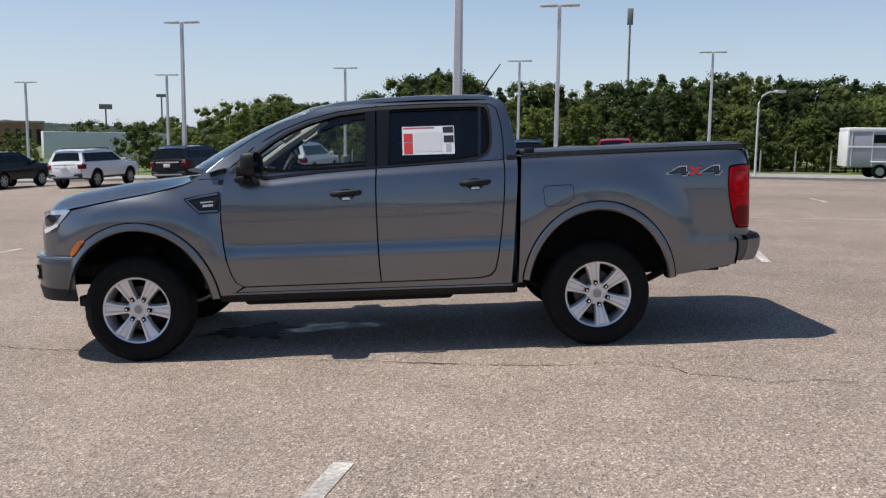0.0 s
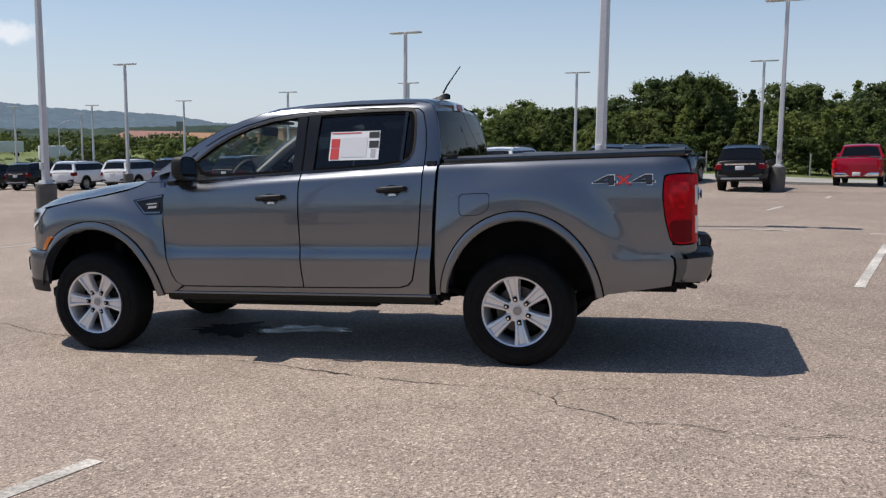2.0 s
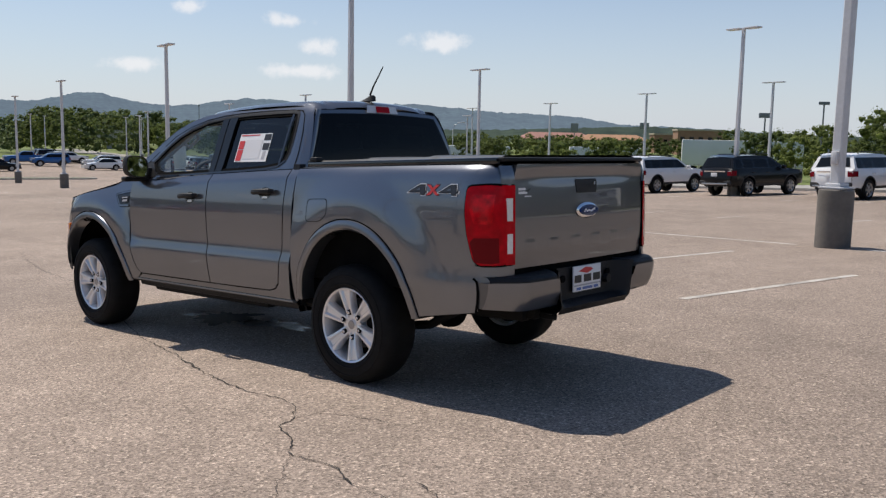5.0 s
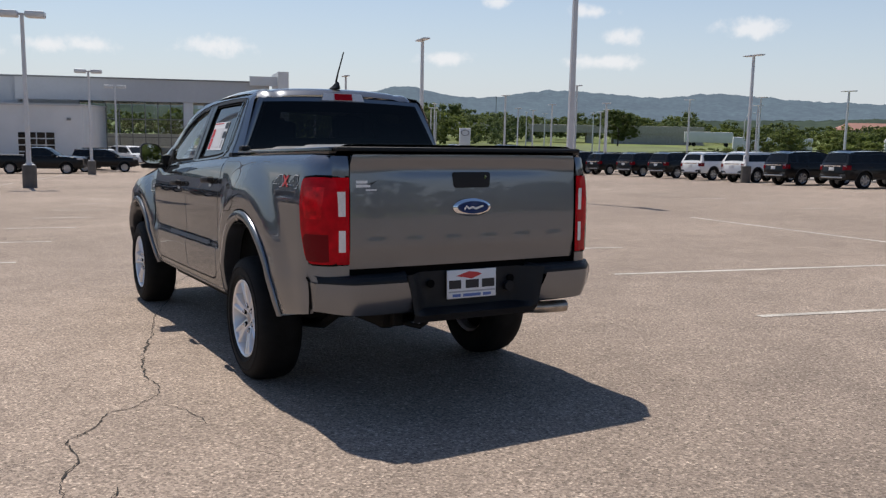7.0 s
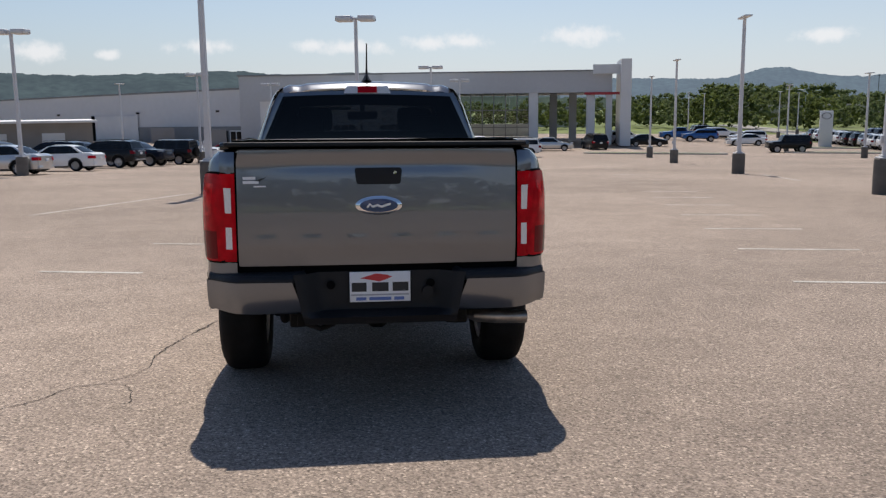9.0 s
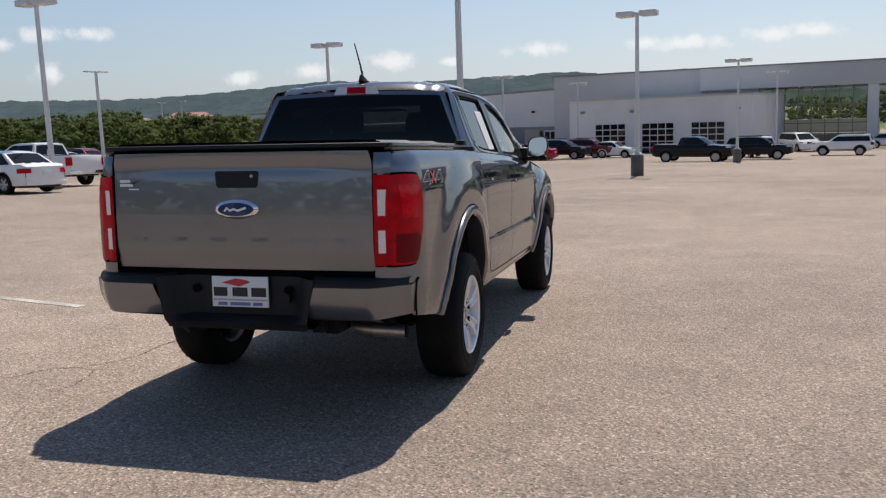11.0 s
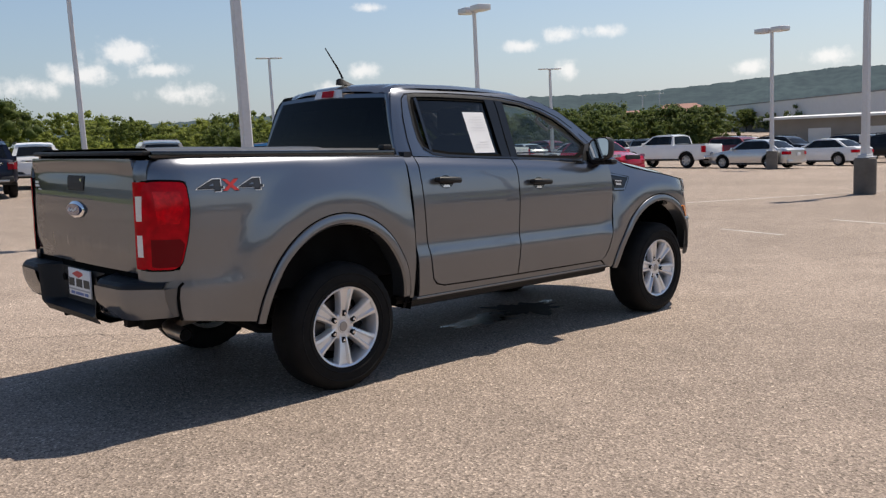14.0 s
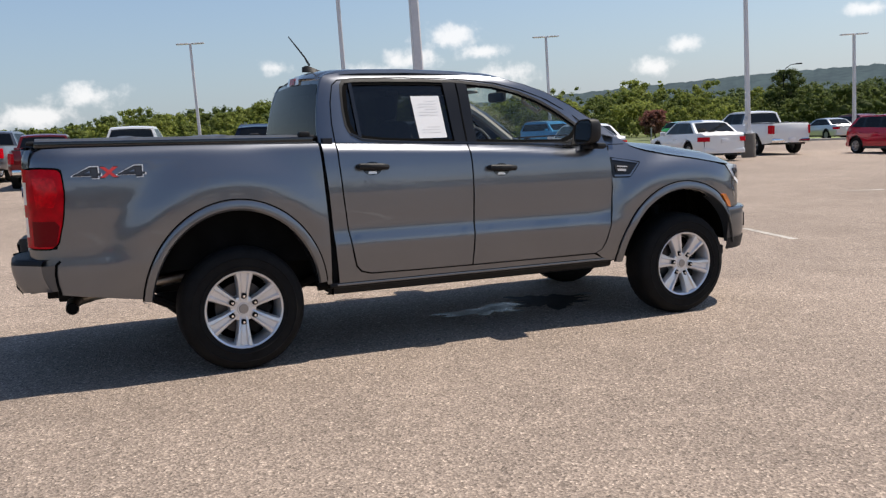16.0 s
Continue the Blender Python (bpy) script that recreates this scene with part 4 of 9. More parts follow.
    box(bm, L / 2 - 0.16, L / 2 + 0.05, -W / 2 * 0.86, W / 2 * 0.86, sill + 0.06, sill + 0.24, 0.04)
    part("rear_bumper", bm, M_CHROME if kind == "pickup" else M_DARKTRIM if kind in ("suv", "jeep") else pm, root)
    bm = bmesh.new()
    box(bm, -L / 2 - 0.05, -L / 2 + 0.16, -W / 2 * 0.84, W / 2 * 0.84, sill + 0.05, sill + 0.24, 0.04)
    part("front_bumper", bm, M_DARKTRIM if kind in ("suv", "jeep", "pickup") else pm, root)
    bm = bmesh.new()
    box(bm, -L / 2 - 0.03, -L / 2 + 0.10, -W / 2 * 0.50, W / 2 * 0.50, zl - 0.10, zl + 0.12, 0.03)
    part("grille", bm, M_DARKTRIM, root)
    z_plate = sill + 0.10 if kind == "pickup" else zl - 0.10
    bm = bmesh.new()
    box(bm, L / 2 + 0.07, L / 2 + 0.095, -0.155, 0.155, z_plate, z_plate + 0.15, 0.004)
    part("blank_plate", bm, M_WHITE, root)
    if kind == "suv":
        bm = grid(lambda u, v: (tail_x(1.1 * (u - 0.5), z_plate + 0.20) + 0.022, 1.1 * (u - 0.5), z_plate + 0.185 + 0.055 * v), 10, 2)
        part("tailgate_strip", bm, M_CHROME, root, "chrome strip over the plate")
        bm = bmesh.new()
        box(bm, L / 2 + 0.045, L / 2 + 0.085, -W * 0.36, W * 0.36, sill + 0.06, sill + 0.13, 0.012)
        part("bumper_guard", bm, M_CARRIM, root, "silver strip along the bumper")
        bm = grid(lambda u, v: (cab_x(z_roof - 0.09, False) - 0.20 + 0.26 * u, (2 * v - 1) * cab_half(0, z_roof - 0.08) * 0.93, z_roof + 0.012 - 0.06 * u + 0.03 * (1 - (2 * v - 1) ** 2)), 3, 8)
        part("roof_spoiler", bm, pm, cabin)
    if S["rack"]:
        for s in (-1, 1):
            part("roof_rail", tube([(-0.25, s * W / 2 * 0.62, z_roof + 0.0), (-0.2, s * W / 2 * 0.62, z_roof + 0.06), (1.55, s * W / 2 * 0.62, z_roof + 0.06), (1.62, s * W / 2 * 0.62, z_roof)], 0.02, 6), M_DARKTRIM, cabin)
    if kind == "jeep":
        part("spare_wheel", lathe([(0.0, -0.12), (0.26, -0.12), (0.37, -0.09), (0.39, 0.0), (0.37, 0.09), (0.2, 0.11), (0.0, 0.10)], 24, "x"), M_RUBBER, root).location = (L / 2 + 0.10, 0, 0.95)
    if kind == "pickup":
        bm = bmesh.new()
        box(bm, 0.98, L / 2 - 0.08, -W / 2 + 0.16, W / 2 - 0.16, 1.10, 1.295, 0.01)
        part("bed_liner", bm, M_DARKTRIM, root)
    # wheels
    ty = lathe([(r * 0.62, -0.11), (r * 0.80, -0.125), (r * 0.95, -0.115), (r, -0.08), (r, 0.08), (r * 0.95, 0.115), (r * 0.62, 0.11)], 28)
    w = part("wheel", ty, M_RUBBER, root)
    rim = lathe([(r * 0.30, -0.02), (0.0, -0.02), (0.0, -0.10), (r * 0.12, -0.10), (r * 0.20, -0.085), (r * 0.22, -0.03), (r * 0.56, -0.03), (r * 0.61, -0.105), (r * 0.67, -0.122), (r * 0.62, 0.05)], 24)
    for k in range(6):
        box(rim, r * 0.14, r * 0.62, -0.108, -0.06, -0.10 * r, 0.10 * r, 0, Matrix.Rotation(radians(60 * k), 4, "Y"))
    part("rim", rim, M_CARRIM, w)
    w.matrix_basis = pose(S["ax"][0], -(W / 2 - 0.13), r)
    for x, y, t in ((S["ax"][1], -(W / 2 - 0.13), 0), (S["ax"][0], W / 2 - 0.13, 180), (S["ax"][1], W / 2 - 0.13, 180)):
        copy_thing(w, pose(x, y, r, 0, 0, t))
    return tagged(root, label, category, "parked cars")


COLORS = {"white": ((0.78, 0.78, 0.77), 0.0), "black": ((0.010, 0.010, 0.011), 0.2), "charcoal": ((0.010, 0.011, 0.014), 0.1), "silver": ((0.55, 0.55, 0.55), 0.7), "red": ((0.40, 0.006, 0.028), 0.1), "blue": ((0.02, 0.10, 0.30), 0.4), "navy": ((0.008, 0.012, 0.026), 0.2), "sky_blue": ((0.05, 0.26, 0.50), 0.2), "green": ((0.03, 0.30, 0.05), 0.2), "dark_red": ((0.16, 0.014, 0.016), 0.3), "dark_green": ((0.010, 0.016, 0.012), 0.1), "grey": ((0.20, 0.20, 0.21), 0.6), "beige": ((0.44, 0.39, 0.32), 0.5)}
KINDWORD = {"suv": "sport utility vehicle", "pickup": "pickup truck", "sedan": "sedan", "hatch": "compact hatchback", "jeep": "boxy off-road car", "van": "minivan"}
CATWORD = {"suv": "suv", "pickup": "pickup truck", "sedan": "car", "hatch": "car", "jeep": "off-road car", "van": "minivan"}
MADE = {}


def park(kind, color, x, y, heading, note="parked on the asphalt lot", size=1.0):
    """heading: degrees of the way the nose points, from +x."""
    m = pose(x, y, ground_z(x, y), 0, 0, heading + 180)
    sl = Matrix.Rotation(math.atan(0.0426) if x > -60 else 0.0, 4, Vector((0, -1, 0)))
    m = Matrix.Translation(m.translation) @ sl @ Matrix.Rotation(radians(heading + 180), 4, "Z") @ Matrix.Scale(size, 4)
    key = (kind, color)
    if key not in MADE:
        c, me = COLORS[color]
        MADE[key] = parked(kind, color, c, me, "%s %s %s" % (color.replace("_", " "), KINDWORD[kind], note), CATWORD[kind])
        MADE[key].matrix_basis = m
        return MADE[key]
    return copy_thing(MADE[key], m)


NB = math.degrees(math.atan2(B_DIR.y, B_DIR.x))
for kind, color, u, v, turn in (("pickup", "red", -2.3, 28.4, 0), ("suv", "black", 1.1, 20.6, 2), ("suv", "dark_green", 5.2, 24.0, -4), ("suv", "black", 6.0, 20.0, -2), ("suv", "white", 10.9, 19.9, 2), ("suv", "black", 16.2, 20.2, -2), ("suv", "white", 21.4, 20.2, 2), ("suv", "black", 26.2, 20.1, 2), ("suv", "black", 30.9, 20.3, 4), ("suv", "white", 35.9, 20.8, 14), ("suv", "white", 40.7, 21.0, 15), ("suv", "black", 45.3, 21.2, 15), ("suv", "black", 50.4, 21.4, 15), ("suv", "black", 55.9, 21.5, 14), ("jeep", "black", 60.3, 21.5, 14), ("jeep", "white", 64.6, 21.5, 14)):
    park(kind, color, *lot(u, v), NB + turn, "parked nose-in along the far kerb")
for kind, color, x, y, h, *size in (
        ("sedan", "white", -19.8, -21.2, NB + 180), ("pickup", "white", -25.3, -24.2, NB + 184), ("hatch", "red", -27.8, -18.9, NB + 6), ("pickup", "white", -39.0, -22.4, NB + 190), ("sedan", "silver", -38.9, -17.2, NB + 186), ("sedan", "white", -45.0, -16.2, NB + 184), ("suv", "charcoal", -51.6, -15.4, NB + 180), ("suv", "navy", -55.8, -14.4, NB), ("jeep", "black", -60.8, -13.2, NB + 180), ("pickup", "white", -65.2, -12.6, NB), ("sedan", "red", -69.4, -10.2, NB + 180), ("suv", "black", -72.0, -7.6, NB), ("suv", "dark_red", -74.5, -5.4, NB), ("sedan", "white", -74.0, -3.4, NB),
        ("hatch", "green", -36.6, -42.3, NB + 110), ("suv", "sky_blue", -22.9, -36.9, NB + 16), ("pickup", "black", 6.2, -33.0, NB + 180), ("pickup", "dark_red", 2.9, -24.4, NB + 190, 0.88), ("suv", "navy", -4.2, -26.0, NB + 180), ("pickup", "white", 0.0, -27.6, NB + 182), ("pickup", "grey", 4.6, -31.0, NB + 180), ("suv", "white", -7.8, -32.0, NB + 180), ("sedan", "white", -15.0, -21.6, NB + 180), ("suv", "beige", -10.8, -27.2, NB + 174), ("pickup", "black", -8.4, -43.5, NB + 185), ("sedan", "silver", -47.0, -40.4, NB + 180), ("suv", "dark_red", -52.5, -42.0, NB), ("suv", "grey", -56.5, -34.5, NB), ("suv", "white", -14.5, -49.0, NB + 90),
        ("sedan", "white", -44.5, -33.5, NB + 180), ("suv", "charcoal", -60.5, -40.0, NB), ("hatch", "red", -65.0, -38.0, NB + 90), ("suv", "white", -69.0, -33.0, NB + 90), ("suv", "charcoal", -54.5, -22.8, NB), ("suv", "dark_red", -49.5, -23.5, NB), ("suv", "navy", -59.0, -21.0, NB + 180), ("suv", "black", -64.5, -20.5, NB), ("sedan", "silver", -69.5, -19.0, NB),
        ("pickup", "black", -60.0, 3.4, NB - 4), ("suv", "black", -64.5, 8.2, NB + 5), ("suv", "white", -70.5, 8.4, NB + 120), ("suv", "white", -73.0, 15.5, NB + 180), ("van", "white", -84.0, 13.5, 20), ("sedan", "silver", -88.0, 22.5, NB),
        ("van", "black", -91.0, 28.2, 180), ("sedan", "black", -97.0, 36.5, NB), ("suv", "white", -104.0, 36.0, NB + 20), ("jeep", "black", -80.0, 45.6, NB + 180), ("suv", "white", -103.0, 52.0, NB + 180), ("sedan", "white", -98.0, 49.5, NB + 180), ("suv", "blue", -110.0, 48.5, NB + 180), ("pickup", "blue", -116.0, 48.0, NB + 180)):
    park(kind, color, x, y, h, size=size[0] if size else 1.0)
far_rng = random.Random(4)
for row, (x0, y0, n) in enumerate(((-76.0, 58.0, 13), (-72.0, 66.5, 14), (-120.0, 56.0, 6))):
    for k in range(n):
        kind = far_rng.choice(("suv", "sedan", "suv", "hatch"))
        color = far_rng.choice(("white", "silver", "black", "charcoal", "white", "grey", "white")) if kind != "hatch" else "red"
        if (kind, color) not in MADE and len(MADE) > 34:
            kind, color = "suv", "white"
        x, y = x0 - 3.0 * k, y0 + 0.75 * k
        park(kind, color, x, y, NB + far_rng.uniform(-2, 2), "parked in the far rows")


# ---- stock trailer by the far kerb ----
def trailer():
    root = empty("stock_trailer")
    bm = bmesh.new()
    box(bm, -2.3, 2.3, -1.05, 1.05, 0.55, 2.45, 0.12)
    body = part("body", bm, mat("lilac_grey_trailer_skin", (0.40, 0.40, 0.46), 0.4, 0.1, var=0.05, scale=1.5), root)
    m_trim = mat("white_trailer_trim", (0.74, 0.74, 0.73), 0.4, var=0.05, scale=1.5)
    bm = bmesh.new()
    box(bm, -2.33, 2.33, -1.08, 1.08, 2.28, 2.50, 0.05)
    part("roof_band", bm, m_trim, root)
    for x in (-2.3, 2.3):
        bm = bmesh.new()
        box(bm, x - 0.05, x + 0.05, -1.04, 1.04, 0.58, 2.30, 0.03)
        part("end_door", bm, m_trim, root)
    for s in (-1, 1):
        bm = bmesh.new()
        box(bm, -2.3, 2.3, s * 1.06 - 0.015, s * 1.06 + 0.015, 1.50, 1.58, 0.01)
        part("side_strip", bm, m_trim, body)
    for s in (-1, 1):
        for x in (-1.2, 0.2):
            bm = bmesh.new()
            box(bm, x, x + 0.95, s * 1.055 - 0.01, s * 1.055 + 0.01, 1.75, 2.15, 0.0)
            part("window", bm, M_CARGLASS, body)
        for x in (-2.2, -1.4, -0.2, 1.2, 2.15):
            bm = bmesh.new()
            box(bm, x - 0.02, x + 0.02, s * 1.06 - 0.012, s * 1.06 + 0.012, 0.62, 2.38, 0.0)
            part("rib", bm, m_trim, body)
        bm = bmesh.new()
        box(bm, -0.55, 1.25, s * 1.0 - 0.16, s * 1.0 + 0.16, 0.78, 0.86, 0.03)
        part("mudguard", bm, m_trim, root)
        for x in (-0.1, 0.8):
            t = part("wheel", lathe([(0.0, -0.10), (0.20, -0.10), (0.22, -0.12), (0.34, -0.10), (0.36, -0.06), (0.36, 0.06), (0.34, 0.10), (0.0, 0.10)], 22), M_RUBBER, root)
            t.location = (x, s * 0.98, 0.36)
            part("rim", lathe([(0.0, s * 0.125), (0.18, s * 0.125), (0.20, s * 0.11)], 18), M_CARRIM, t)
    part("drawbar", tube([(-2.3, -0.8, 0.55), (-3.4, 0, 0.52), (-2.3, 0.8, 0.55)], 0.05, 8), M_FRAME, root)
    return tagged(root, "lilac-grey and white stock trailer with dark side windows", "trailer")


tr = trailer()
tr.matrix_basis = pose(23.9, 36.6, ground_z(23.5, 36.6), 0, 0, 166)


# ---- the grey pickup: nose towards -x, driver's side towards -y, in its own axes ----
pickup = empty("pickup_truck", TILT)
tagged(pickup, "dark grey metallic crew-cab pickup truck parked on pale asphalt", "pickup truck")
M_PILLAR = mat("gloss_black_pillar", (0.008, 0.008, 0.009), 0.30, coat=0.15, spec=0.3)
M_DECALGREY = mat("mid_grey_print", (0.045, 0.047, 0.054), 0.35, 0.3)
FW, RW, HUB, TYRE_R = -1.613, 1.613, 0.366, 0.374
ARCH_F, ARCH_F_IN = (-1.60, 0.38, 0.56, 0.595), (-1.60, 0.38, 0.497, 0.537)
ARCH_R, ARCH_R_IN = (1.63, 0.40, 0.545, 0.622), (1.63, 0.40, 0.492, 0.560)

cab_w = smooth_table([0.38, 0.44, 0.50, 0.60, 0.69, 0.72, 0.775, 0.81, 0.92, 1.02, 1.10, 1.18, 1.25, 1.30, 1.36], [0.820, 0.850, 0.866, 0.879, 0.888, 0.886, 0.871, 0.8695, 0.875, 0.8775, 0.8735, 0.863, 0.848, 0.834, 0.808], 0.022)
bed_w = smooth_table([0.40, 0.47, 0.55, 0.66, 0.70, 0.75, 0.80, 0.90, 1.00, 1.10, 1.16, 1.21, 1.26, 1.295, 1.325, 1.345, 1.37], [0.835, 0.858, 0.872, 0.8815, 0.8825, 0.878, 0.877, 0.880, 0.882, 0.880, 0.876, 0.869, 0.860, 0.851, 0.834, 0.811, 0.77], 0.014)
fen_w = smooth_table([0.38, 0.44, 0.50, 0.60, 0.70, 0.78, 0.90, 1.00, 1.06, 1.12, 1.17, 1.22, 1.27, 1.34], [0.820, 0.850, 0.866, 0.878, 0.884, 0.874, 0.875, 0.874, 0.864, 0.847, 0.824, 0.797, 0.772, 0.735], 0.025)
glass_w = smooth_table([1.24, 1.30, 1.42, 1.58, 1.68, 1.73, 1.755, 1.79], [0.825, 0.800, 0.752, 0.694, 0.655, 0.628, 0.602, 0.540], 0.02)


def around(x, z, arch):
    return math.hypot((x - arch[0]) / arch[2], (z - arch[1]) / arch[3])


def swell(x, z, arch, reach, amount):
    """The body swells towards the wheel arch."""
    r = around(x, z, arch)
    return amount * (1 - sstep(1.13, reach, r)) * sstep(arch[1] + 0.0, arch[1] + 0.55, z)


def nose_w(x):
    """Plan of the nose: how much of the half width is left at x."""
    t = min(1.0, max(0.0, (-1.75 - x) / 0.68))
    return (1 - t ** 3) ** (1 / 3)


def fender_y(x, z):
    w = fen_w(z) + swell(x, z, ARCH_F, 1.42, 0.040)
    lean = 0.02 * sstep(-1.9, -2.2, x)
    return (w - lean) * nose_w(x)


BELT_X, BELT_Z = (-0.93, -0.69, -0.30, 0.08, 0.40, 0.74, 1.07), (1.300, 1.240, 1.272, 1.292, 1.305, 1.320, 1.332)


def door_y(x, z):
    belt = float(np.interp(x, BELT_X, BELT_Z))
    roll = 0.027 * sstep(belt - 0.062, belt + 0.006, z) * sstep(-0.98, -0.82, x)
    return cab_w(z) - roll + swell(x, z, ARCH_F, 1.42, 0.040) * sstep(-0.70, -1.05, x)


def bed_y(x, z):
    w = bed_w(z) + swell(x, z, ARCH_R, 1.52, 0.036)
    c = min(1.0, max(0.0, (x - 2.47) / 0.272))
    return (w - 0.18) + 0.18 * math.sqrt(max(0.0, 1 - c ** 2.4))


def seam_pair(fn, pts, s, parent, name="seam"):
    return part(name, ribbon(pts, 0.008, on(fn, s, 0.0012)), M_GAP, parent)


arch_f = ellipse(*ARCH_F, 6, 140, 26)
arch_r = ellipse(*ARCH_R, 8, 171, 28)
DOOR_FRONT = [(-0.948, 1.335), (-0.975, 1.24), (-0.995, 1.13), (-1.000, 0.95), (-0.990, 0.80), (-0.972, 0.69), (-0.945, 0.585), (-0.918, 0.53), (-0.870, 0.503)]
G = 0.0045

for s in (-1, 1):
    out = (0, s, 0)
    # front fender, from the arch to the door and up to the bonnet line
    fo = [(-1.052, 0.44)] + arch_f + [(-2.032, 0.762), (-2.15, 0.762), (-2.15, 0.962), (-2.06, 1.040), (-2.035, 1.070), (-1.90, 1.098), (-1.74, 1.126), (-1.50, 1.163), (-1.32, 1.200), (-1.215, 1.248), (-1.13, 1.300), (-0.965, 1.335)]
    fo += [(x - G, z) for x, z in DOOR_FRONT[1:]] + [(-0.93, 0.462), (-1.0, 0.44)]
    fender = part("front_fender", panel(fo, on(fender_y, s), 0.045, 0.035, 0.018, out), M_PAINT, pickup)
    # doors
    fd = [(x + G, z) for x, z in DOOR_FRONT] + [(0.088, 0.505), (0.080, 0.62), (0.074, 0.80), (0.072, 1.0), (0.074, 1.18), (0.080, 1.292), (-0.30, 1.272), (-0.69, 1.240), (-0.93, 1.300)]
    front_door = part("front_door", panel(fd, on(door_y, s), 0.06, 0.016, 0.018, out), M_PAINT, pickup)
    rd = [(0.098, 0.505)] + [(0.50, 0.508), (0.80, 0.513), (0.86, 0.530), (0.893, 0.565), (0.912, 0.65), (0.938, 0.80), (0.960, 1.0), (0.974, 1.2), (0.975, 1.325), (0.74, 1.318), (0.40, 1.305), (0.090, 1.292), (0.084, 1.18), (0.082, 1.0), (0.084, 0.80), (0.090, 0.62)]
    rear_door = part("rear_door", panel(rd, on(door_y, s), 0.06, 0.016, 0.018, out), M_PAINT, pickup)
    # cab corner behind the rear door
    co = [(0.88, 0.462), (1.008, 0.462), (1.030, 0.70), (1.052, 1.0), (1.068, 1.20), (1.072, 1.332), (0.984, 1.330), (0.983, 1.2), (0.969, 1.0), (0.947, 0.80), (0.921, 0.645), (0.902, 0.558), (0.868, 0.521), (0.80, 0.504), (0.50, 0.499), (0.0, 0.496), (-0.86, 0.494), (-0.92, 0.462)]
    part("cab_corner", panel(co, on(door_y, s), 0.06, 0.03, 0.02, out), M_PAINT, pickup)
    # bedside
    bo = [(1.058, 0.462), (1.085, 0.462)] + arch_r[::-1] + [(2.170, 0.478), (2.30, 0.498), (2.45, 0.522), (2.600, 0.546), (2.622, 0.71), (2.60, 0.80), (2.565, 0.95), (2.546, 1.10), (2.548, 1.235), (2.70, 1.237), (2.690, 1.30), (2.665, 1.345), (2.50, 1.349), (2.0, 1.345), (1.5, 1.337), (1.099, 1.330), (1.088, 1.15), (1.075, 0.85)]
    bedside = part("bedside", panel(bo, on(bed_y, s), 0.032, 0.016, 0.02, out), M_PAINT, pickup)
    # wheel arch mouldings
    for arch, arch_in, fn, a0, a1, nm in ((ARCH_F, ARCH_F_IN, fender_y, 4, 140, "front"), (ARCH_R, ARCH_R_IN, bed_y, 6, 172, "rear")):
        n = 40
        o_ = ellipse(*arch, a0, a1, n)
        i_ = ellipse(*arch_in, a0, a1, n)
        if nm == "front":
            o_ = ellipse(*arch, 4, 142, n)
            i_ = ellipse(*arch_in, 4, 168, n)
        bm = bmesh.new()
        rows = []
        for (a, b), (c, d) in zip(o_, i_):
            y0 = fn(a, b)
            row = []
            for f, lift, px in ((0.0, -0.002, 0), (0.06, 0.010, 0), (0.35, 0.018, 0), (0.8, 0.016, 0), (1.0, 0.004, 0), (1.02, -0.05, 0), (1.02, -0.10, 0)):
                row.append(bm.verts.new((a + (c - a) * f, s * (y0 + lift), b + (d - b) * f)))
            rows.append(row)
        for p, q in zip(rows, rows[1:]):
            for k in range(len(p) - 1):
                bm.faces.new((p[k], p[k + 1], q[k + 1], q[k]))
        bmesh.ops.recalc_face_normals(bm, faces=bm.faces[:])
        part("wheel_arch_moulding", bm, M_PAINT, fender if nm == "front" else bedside)
        part("moulding_seam", ribbon(ellipse(arch[0], arch[1], arch[2] + 0.003, arch[3] + 0.003, a0, a1, 60), 0.0075, on(fn, s, 0.0015)), M_GAP, fender if nm == "front" else bedside)
        # dark well behind
        well = bmesh.new()
        prof = ellipse(arch[0], arch[1], arch[2] + 0.05, arch[3] + 0.05, 10, 182 if nm == "rear" else 170, 26)
        a_ = [well.verts.new((x, s * min(0.85, fn(x, z) - 0.03), z)) for x, z in prof]
        b_ = [well.verts.new((x, s * 0.42, z)) for x, z in prof]
        for k in range(len(prof) - 1):
            well.faces.new((a_[k], a_[k + 1], b_[k + 1], b_[k]))
        well.faces.new(b_)
        part("wheel_well", well, M_LINER, pickup)
    part("amber_marker", panel(rounded([(-2.050, 0.758), (-2.012, 0.770), (-1.935, 0.862), (-1.975, 0.866), (-2.035, 0.800)], 0.012), on(lambda x, z: fender_y(x, z), s, 0.020), 0.03, 0.03, 0.02, out), M_AMBER, fender, "amber side marker")
    # fender vent badge
    part("fender_vent", panel(rounded([(-1.262, 1.130), (-1.003, 1.172), (-1.006, 1.024), (-1.150, 1.022)], 0.02), on(fender_y, s, 0.004), 0.04, 0.03, 0.012, out), M_PILLAR, fender, "gloss black fender vent with grey trim")
    part("vent_trim", ribbon([(-1.020, 1.040), (-1.148, 1.037), (-1.236, 1.122), (-1.13, 1.141), (-1.022, 1.156)], 0.013, on(fender_y, s, 0.0085)), M_PAINT, fender)
    part("vent_badge", panel(rounded([(-1.155, 1.105), (-1.03, 1.118), (-1.035, 1.062), (-1.12, 1.060)], 0.012), on(fender_y, s, 0.009), 0.04, 0.03, 0.004, out), M_BLACK, fender)
    part("badge_bar", ribbon([(-1.12, 1.075), (-1.05, 1.08)], 0.016, on(fender_y, s, 0.0105)), M_PRINTGREY, fender)
